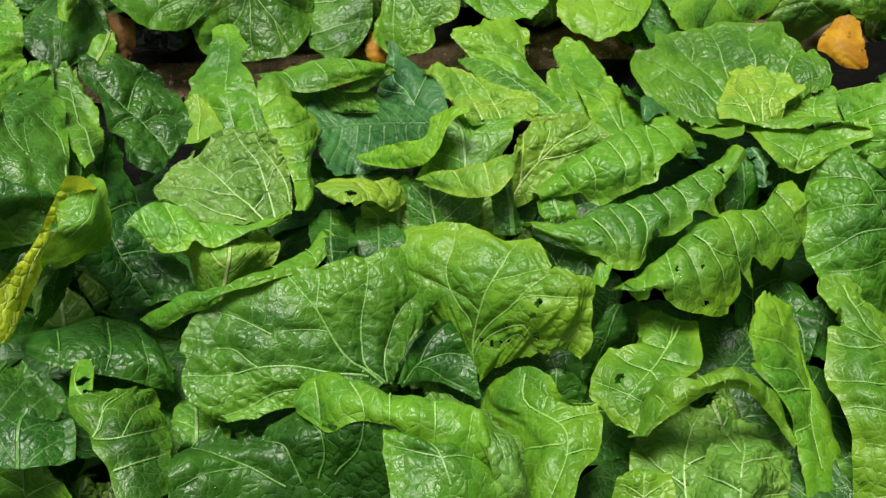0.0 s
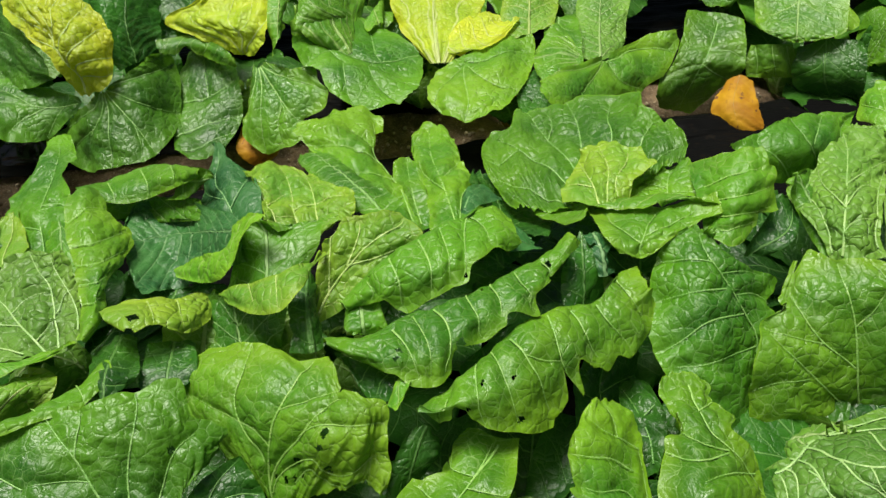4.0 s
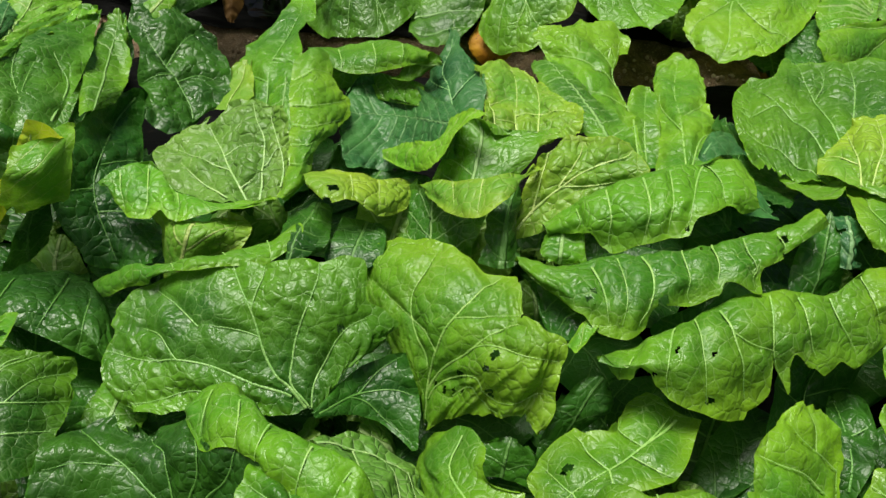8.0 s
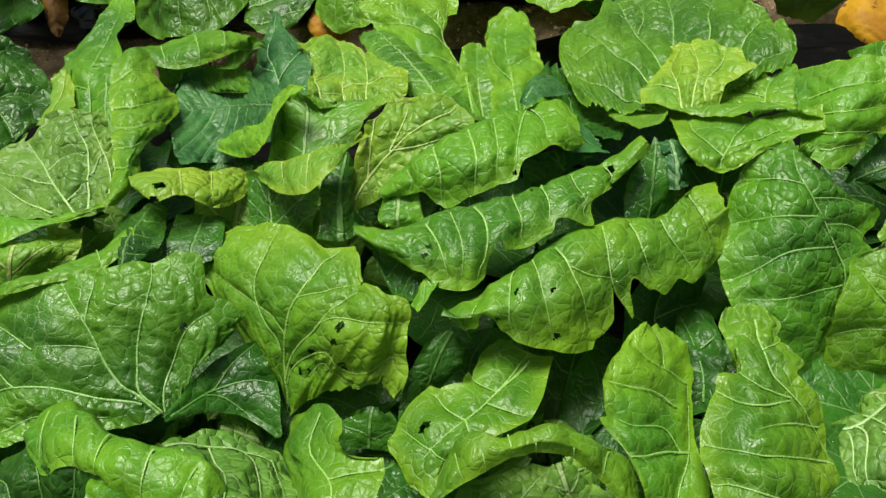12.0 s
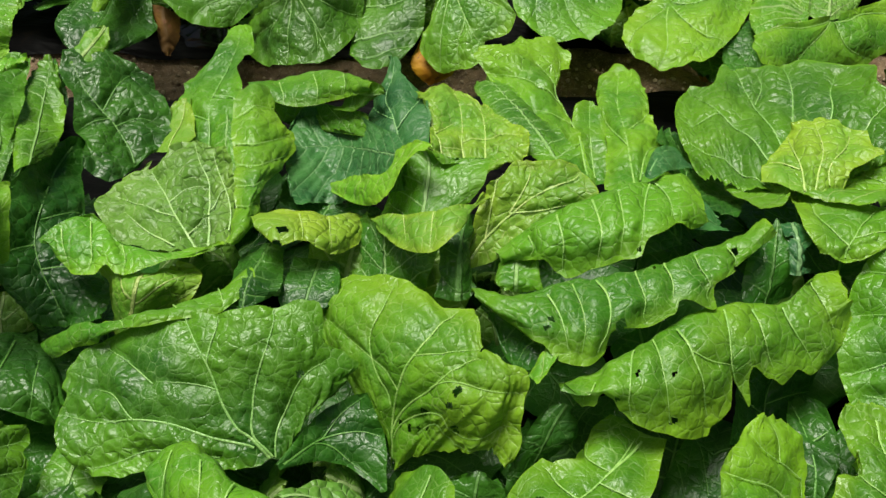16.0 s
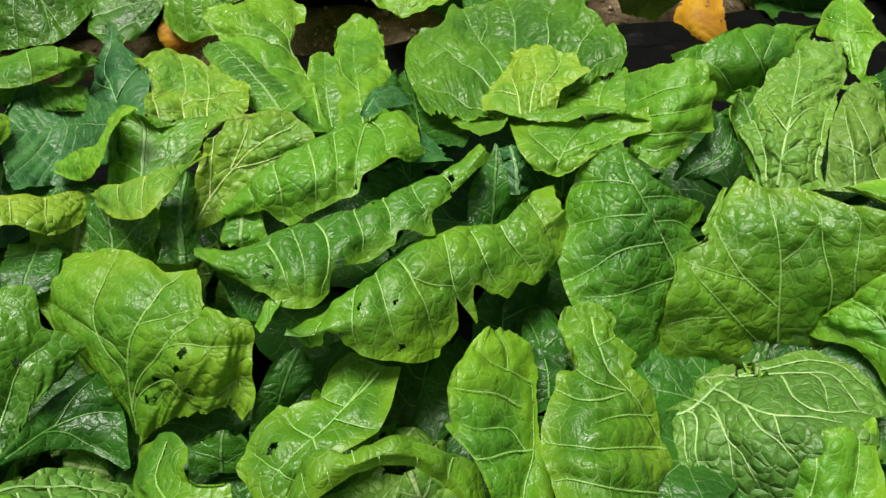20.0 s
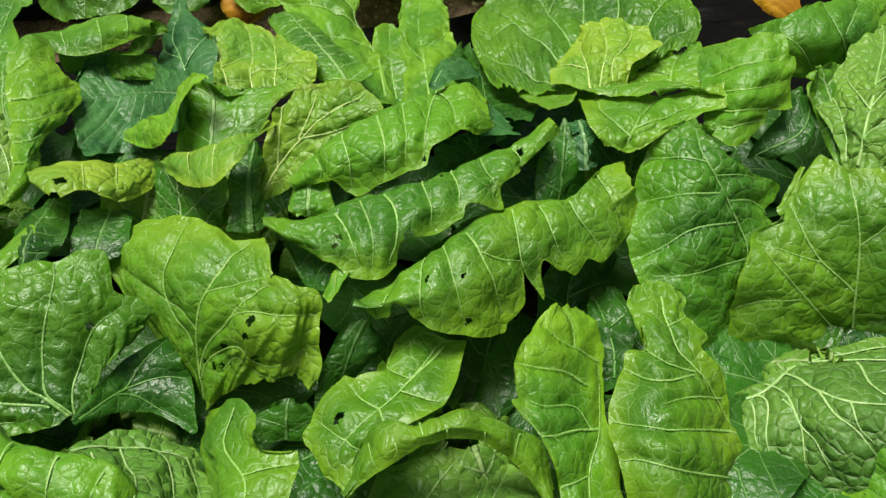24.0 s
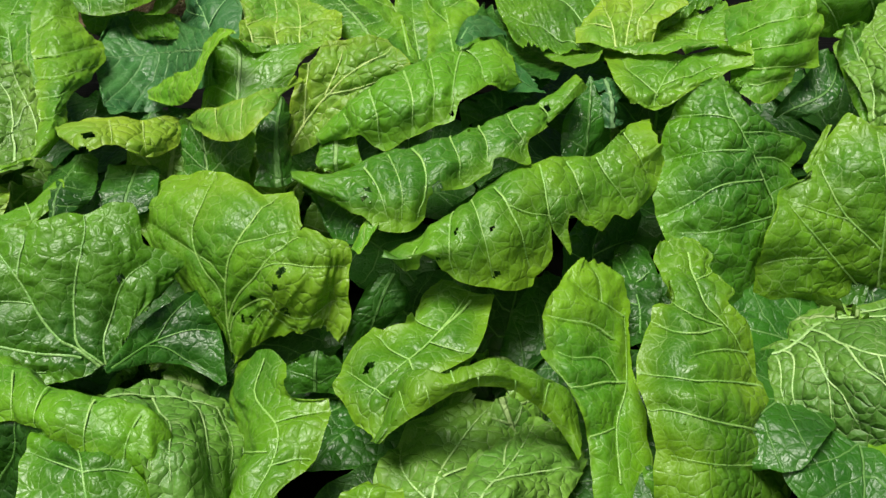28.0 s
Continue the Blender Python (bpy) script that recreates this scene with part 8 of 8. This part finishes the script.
leaf(P7, 'l', [[(0.938, 1.12, 0.372), (0.95, 1.14, 0.378), (0.966, 1.146, 0.383)],
     [(0.95, 1.13, 0.389), (0.968, 1.118, 0.392), (0.981, 1.111, 0.393)]])
leaf(B2, 'd', [[(-0.559, 1.822, 0.47), (-0.46, 1.795, 0.429), (-0.394, 1.848, 0.327)],
     [(-0.583, 1.988, 0.52), (-0.479, 2.006, 0.473), (-0.39, 2.02, 0.385)]])
leaf(B2, 'd', [[(-0.42, 1.709, 0.282), (-0.382, 1.81, 0.27), (-0.335, 1.878, 0.245)],
     [(-0.425, 1.761, 0.385), (-0.389, 1.864, 0.334), (-0.339, 1.901, 0.296)],
     [(-0.432, 1.875, 0.42), (-0.399, 1.961, 0.38), (-0.352, 1.96, 0.346)]])
leaf(B3, 'd', [[(-0.4, 1.952, 0.37), (-0.296, 1.929, 0.367), (-0.208, 1.911, 0.421)],
     [(-0.431, 2.071, 0.459), (-0.31, 2.052, 0.459), (-0.19, 2.01, 0.452)]])
leaf(B3, 'l', [[(-0.092, 1.737, 0.343), (-0.07, 1.735, 0.382), (-0.067, 1.787, 0.4)],
     [(-0.096, 1.802, 0.424), (-0.071, 1.82, 0.428), (-0.056, 1.854, 0.426)],
     [(-0.097, 1.948, 0.45), (-0.071, 1.952, 0.446), (-0.045, 1.956, 0.441)]])
leaf(B4, 'l', [[(0.044, 1.782, 0.323), (0.07, 1.777, 0.326), (0.088, 1.825, 0.321)],
     [(-0.03, 1.768, 0.39), (0.036, 1.837, 0.381), (0.097, 2.011, 0.362)],
     [(-0.043, 1.892, 0.43), (0.007, 1.972, 0.436), (0.071, 2.047, 0.431)]], fan=1)
leaf(B4, 'g', [[(0.241, 1.78, 0.291), (0.264, 1.757, 0.299), (0.293, 1.77, 0.294)],
     [(0.155, 1.964, 0.33), (0.257, 1.911, 0.339), (0.374, 1.929, 0.333)],
     [(0.16, 2.122, 0.38), (0.265, 2.101, 0.39), (0.385, 2.075, 0.371)]], fan=1)
leaf(B4, 'y', [[(0.399, 1.828, 0.307), (0.469, 1.854, 0.307), (0.533, 1.889, 0.309)],
     [(0.405, 1.927, 0.33), (0.48, 1.961, 0.334), (0.561, 1.992, 0.33)],
     [(0.435, 2.069, 0.36), (0.493, 2.068, 0.368), (0.563, 2.06, 0.363)]])
leaf(B4, 'l', [[(0.091, 1.903, 0.333), (0.117, 1.971, 0.346), (0.142, 2.073, 0.348)],
     [(0.114, 1.859, 0.335), (0.131, 1.904, 0.342), (0.146, 1.887, 0.333)]])
leaf(B5, 'm', [[(0.52, 1.947, 0.309), (0.546, 1.933, 0.314), (0.594, 1.964, 0.308)],
     [(0.483, 1.768, 0.303), (0.523, 1.755, 0.304), (0.574, 1.732, 0.295)],
     [(0.494, 1.647, 0.286), (0.53, 1.62, 0.282), (0.57, 1.664, 0.286)]])
leaf(B5, 'p', [[(0.566, 1.791, 0.276), (0.614, 1.762, 0.276), (0.681, 1.827, 0.261)],
     [(0.597, 2.02, 0.315), (0.652, 1.993, 0.319), (0.734, 2.039, 0.307)],
     [(0.624, 2.087, 0.346), (0.671, 2.069, 0.354), (0.731, 2.08, 0.336)]])
leaf(B5, 'd', [[(0.333, 1.68, 0.236), (0.398, 1.695, 0.235), (0.464, 1.71, 0.234)],
     [(0.378, 1.607, 0.227), (0.415, 1.596, 0.229), (0.479, 1.617, 0.224)]])
leaf(B6, 'l', [[(1.086, 1.954, 0.321), (1.114, 1.93, 0.331), (1.162, 1.933, 0.324)],
     [(0.993, 1.885, 0.306), (1.084, 1.832, 0.302), (1.217, 1.852, 0.29)],
     [(1.015, 1.819, 0.277), (1.096, 1.814, 0.263), (1.166, 1.821, 0.267)]], fan=1)
leaf(B6, 'd', [[(1.158, 1.849, 0.203), (1.208, 1.85, 0.225), (1.252, 1.88, 0.264)],
     [(1.161, 1.839, 0.145), (1.238, 1.835, 0.17), (1.309, 1.848, 0.214)],
     [(1.194, 1.833, 0.109), (1.259, 1.823, 0.106), (1.303, 1.796, 0.163)]])
leaf(B6, 'm', [[(1.28, 1.867, 0.166), (1.344, 1.875, 0.199), (1.44, 1.857, 0.209)],
     [(1.245, 1.866, 0.27), (1.368, 1.956, 0.25), (1.479, 1.959, 0.25)]])
leaf(B1, 'd', [[(-0.853, 1.701, 0.321), (-0.837, 1.707, 0.316), (-0.813, 1.703, 0.307)],
     [(-0.871, 1.506, 0.328), (-0.789, 1.508, 0.307), (-0.712, 1.597, 0.264)],
     [(-0.817, 1.402, 0.297), (-0.774, 1.423, 0.27), (-0.735, 1.486, 0.256)]], fan=1)
leaf(B1, 'm', [[(-1.065, 1.634, 0.371), (-1.024, 1.629, 0.37), (-0.997, 1.626, 0.356)],
     [(-1, 1.489, 0.348), (-0.955, 1.484, 0.347), (-0.926, 1.462, 0.33)]])
leaf(B1, 'd', [[(-1.051, 1.735, 0.348), (-0.96, 1.702, 0.342), (-0.873, 1.701, 0.322)],
     [(-1.007, 1.594, 0.318), (-0.95, 1.583, 0.319), (-0.892, 1.599, 0.32)]])
leaf(B6, 'o', [[(0.89, 1.745, 0.22), (0.916, 1.737, 0.23), (0.944, 1.719, 0.222)],
     [(0.854, 1.701, 0.181), (0.888, 1.674, 0.203), (0.942, 1.66, 0.189)],
     [(0.861, 1.661, 0.155), (0.89, 1.635, 0.172), (0.945, 1.623, 0.166)],
     [(0.883, 1.632, 0.142), (0.902, 1.619, 0.142), (0.923, 1.615, 0.151)]], ruffle=0.5, thick=0.3, round_=0.3)
leaf(B5, 'o', [[(0.375, 1.753, 0.242), (0.407, 1.748, 0.245), (0.445, 1.736, 0.238)],
     [(0.375, 1.714, 0.203), (0.403, 1.709, 0.206), (0.43, 1.699, 0.199)],
     [(0.389, 1.697, 0.178), (0.404, 1.689, 0.169), (0.422, 1.687, 0.172)]], ruffle=0.3, thick=0.3)
leaf(B3, 'o', [[(-0.179, 1.694, 0.212), (-0.125, 1.681, 0.215), (-0.066, 1.697, 0.202)],
     [(-0.186, 1.642, 0.189), (-0.133, 1.635, 0.185), (-0.083, 1.648, 0.185)],
     [(-0.162, 1.627, 0.159), (-0.142, 1.625, 0.152), (-0.112, 1.632, 0.159)]], ruffle=0.3, thick=0.3)
leaf(B1, 'w', [[(-0.745, 1.637, 0.288), (-0.714, 1.63, 0.289), (-0.69, 1.648, 0.263)],
     [(-0.729, 1.602, 0.248), (-0.7, 1.595, 0.249), (-0.686, 1.609, 0.226)],
     [(-0.711, 1.57, 0.213), (-0.7, 1.57, 0.205), (-0.686, 1.578, 0.207)]], ruffle=0.3, thick=0.3)
leaf(P4, 'm', [[(-0.054, 0.978, 0.34), (0.034, 0.918, 0.399), (0.092, 0.965, 0.405)],
     [(-0.023, 0.975, 0.402), (0.032, 0.966, 0.421), (0.103, 0.992, 0.417)],
     [(-0.009, 0.995, 0.434), (0.025, 1.004, 0.433), (0.101, 1.025, 0.426)],
     [(-0.01, 1.02, 0.437), (0.01, 1.002, 0.445), (0.05, 0.99, 0.432)]], round_=0.2)
leaf(P5, 'm', [[(-0.14, 1.205, 0.419), (-0.144, 1.194, 0.401), (-0.166, 1.187, 0.366)],
     [(-0.101, 1.178, 0.431), (-0.105, 1.163, 0.416), (-0.132, 1.163, 0.384)],
     [(-0.072, 1.156, 0.436), (-0.08, 1.151, 0.427), (-0.103, 1.16, 0.406)]], thick=0)
leaf(P5, 'm', [[(-0.291, 1.225, 0.367), (-0.222, 1.233, 0.35), (-0.107, 1.163, 0.383)],
     [(-0.273, 1.186, 0.361), (-0.217, 1.206, 0.339), (-0.09, 1.131, 0.381)],
     [(-0.263, 1.17, 0.35), (-0.215, 1.189, 0.326), (-0.076, 1.102, 0.382)]], thick=0)
leaf(P4, 'b', [[(-0.023, 1.065, 0.414), (-0.002, 1.004, 0.427), (0.003, 0.959, 0.408)],
     [(-0.175, 1.233, 0.338), (-0.147, 1.143, 0.332), (-0.128, 1.029, 0.311)],
     [(-0.258, 1.2, 0.36), (-0.229, 1.11, 0.345), (-0.174, 0.951, 0.357)]], slope=0.6)
leaf(P5, 'l', [[(-0.589, 1.144, 0.443), (-0.569, 1.142, 0.434), (-0.521, 1.147, 0.395)],
     [(-0.584, 1.193, 0.454), (-0.56, 1.188, 0.446), (-0.536, 1.177, 0.424)],
     [(-0.576, 1.224, 0.454), (-0.564, 1.236, 0.449), (-0.549, 1.227, 0.438)]], thick=0)
leaf(P4, 'd', [[(0.298, 0.965, 0.344), (0.346, 0.991, 0.346), (0.416, 1.087, 0.317)],
     [(0.29, 0.991, 0.363), (0.331, 1.014, 0.363), (0.399, 1.14, 0.306)]])
leaf(P2, 'd', [[(0.282, 0.841, 0.257), (0.321, 0.875, 0.26), (0.389, 0.935, 0.27)],
     [(0.268, 0.869, 0.286), (0.306, 0.899, 0.286), (0.368, 0.951, 0.305)]])
leaf(B6, 'm', [[(1.048, 1.84, 0.233), (1.142, 1.842, 0.239), (1.246, 1.848, 0.218)],
     [(1.066, 1.825, 0.17), (1.159, 1.826, 0.164), (1.247, 1.832, 0.162)],
     [(1.131, 1.848, 0.112), (1.186, 1.834, 0.104), (1.226, 1.837, 0.119)]])
leaf(B1, 'l', [[(-0.92, 1.816, 0.386), (-0.914, 1.814, 0.384), (-0.912, 1.824, 0.384)],
     [(-1.015, 1.928, 0.435), (-0.954, 1.94, 0.422), (-0.886, 1.886, 0.391)],
     [(-1.064, 2.067, 0.49), (-0.963, 2.072, 0.483), (-0.891, 2.092, 0.427)],
     [(-1.055, 2.125, 0.528), (-0.949, 2.121, 0.523), (-0.873, 2.094, 0.5)]], fan=1, thick=0.7)
leaf(B1, 'm', [[(-0.906, 1.643, 0.382), (-0.888, 1.659, 0.378), (-0.862, 1.682, 0.37)],
     [(-0.973, 1.761, 0.403), (-0.926, 1.779, 0.403), (-0.888, 1.863, 0.388)],
     [(-0.986, 1.867, 0.414), (-0.954, 1.888, 0.407), (-0.919, 1.916, 0.397)]])
leaf(B2, 'd', [[(-0.412, 1.725, 0.351), (-0.397, 1.775, 0.344), (-0.37, 1.835, 0.327)],
     [(-0.466, 1.769, 0.444), (-0.413, 1.839, 0.421), (-0.371, 1.913, 0.37)],
     [(-0.515, 1.957, 0.488), (-0.437, 1.983, 0.482), (-0.361, 2.019, 0.415)]])
leaf(B4, 'n', [[(0.069, 1.888, 0.347), (0.072, 1.895, 0.347), (0.075, 1.904, 0.347)],
     [(-0.038, 1.756, 0.389), (0.006, 1.834, 0.409), (0.08, 2.001, 0.393)],
     [(-0.042, 1.804, 0.413), (-0.026, 1.885, 0.428), (0.032, 1.951, 0.452)]], fan=1)
leaf(B4, 'l', [[(0.236, 1.804, 0.298), (0.242, 1.801, 0.297), (0.249, 1.805, 0.298)],
     [(0.185, 1.945, 0.326), (0.275, 1.907, 0.33), (0.347, 1.876, 0.318)],
     [(0.151, 2.083, 0.353), (0.291, 2.055, 0.367), (0.398, 2.041, 0.336)]], fan=1, thick=1.3)
leaf(B4, 'g', [[(0.261, 1.802, 0.306), (0.282, 1.785, 0.305), (0.314, 1.796, 0.307)],
     [(0.309, 1.863, 0.329), (0.345, 1.799, 0.325), (0.381, 1.79, 0.318)],
     [(0.375, 1.977, 0.34), (0.427, 1.894, 0.332), (0.493, 1.942, 0.33)]], mid=0, slope=0.3, name='inner_leaf')
leaf(B5, 'n', [[(0.57, 1.754, 0.298), (0.57, 1.739, 0.296), (0.568, 1.726, 0.295)],
     [(0.538, 1.864, 0.319), (0.517, 1.735, 0.312), (0.5, 1.593, 0.291)],
     [(0.493, 1.819, 0.315), (0.463, 1.713, 0.308), (0.475, 1.605, 0.292)]], fan=1)
leaf(B5, 'd', [[(0.447, 1.625, 0.261), (0.5, 1.637, 0.262), (0.556, 1.605, 0.256)],
     [(0.425, 1.722, 0.274), (0.507, 1.74, 0.283), (0.563, 1.694, 0.268)],
     [(0.41, 1.55, 0.263), (0.443, 1.533, 0.26), (0.482, 1.547, 0.262)]])
leaf(B6, 'd', [[(1.053, 1.792, 0.258), (1.114, 1.789, 0.278), (1.189, 1.757, 0.281)],
     [(1.043, 1.785, 0.204), (1.101, 1.735, 0.219), (1.18, 1.71, 0.219)],
     [(1.09, 1.778, 0.147), (1.131, 1.739, 0.145), (1.197, 1.716, 0.154)]])
leaf(B6, 'n', [[(0.982, 1.924, 0.332), (1.076, 1.885, 0.341), (1.177, 1.835, 0.337)],
     [(0.975, 1.854, 0.293), (1.045, 1.789, 0.299), (1.148, 1.769, 0.301)],
     [(1.011, 1.796, 0.28), (1.043, 1.776, 0.279), (1.079, 1.767, 0.286)]])

# ---- the rest of the field round about ----
for n, (x, y) in enumerate(((-1.15, 1.95), (-0.75, 2.22), (-0.30, 2.26), (0.15, 2.22), (0.60, 2.26), (1.05, 2.22), (1.45, 1.90), (1.50, 2.3), (-1.2, 2.35),
                            (-0.95, 1.12), (-0.98, 0.66), (1.30, 1.15), (1.28, 0.70), (-0.62, 0.30), (-0.2, 0.18), (0.24, 0.14), (0.66, 0.2), (1.1, 0.28))):
    field_cabbage(x, y, 100 + n, "cabbages of the field round about")
pebbles(1300, 7)
film_scrap(-0.700, 1.790, 0.19, 0.10, 0.05, 0.1, 3, SHINY_FILM)
film_scrap(-0.60, 1.505, 0.16, 0.09, 0.022, 0.1, 5, FILM)
film_scrap(0.85, 1.66, 0.42, 0.10, 0.02, 0.15, 8, FILM)
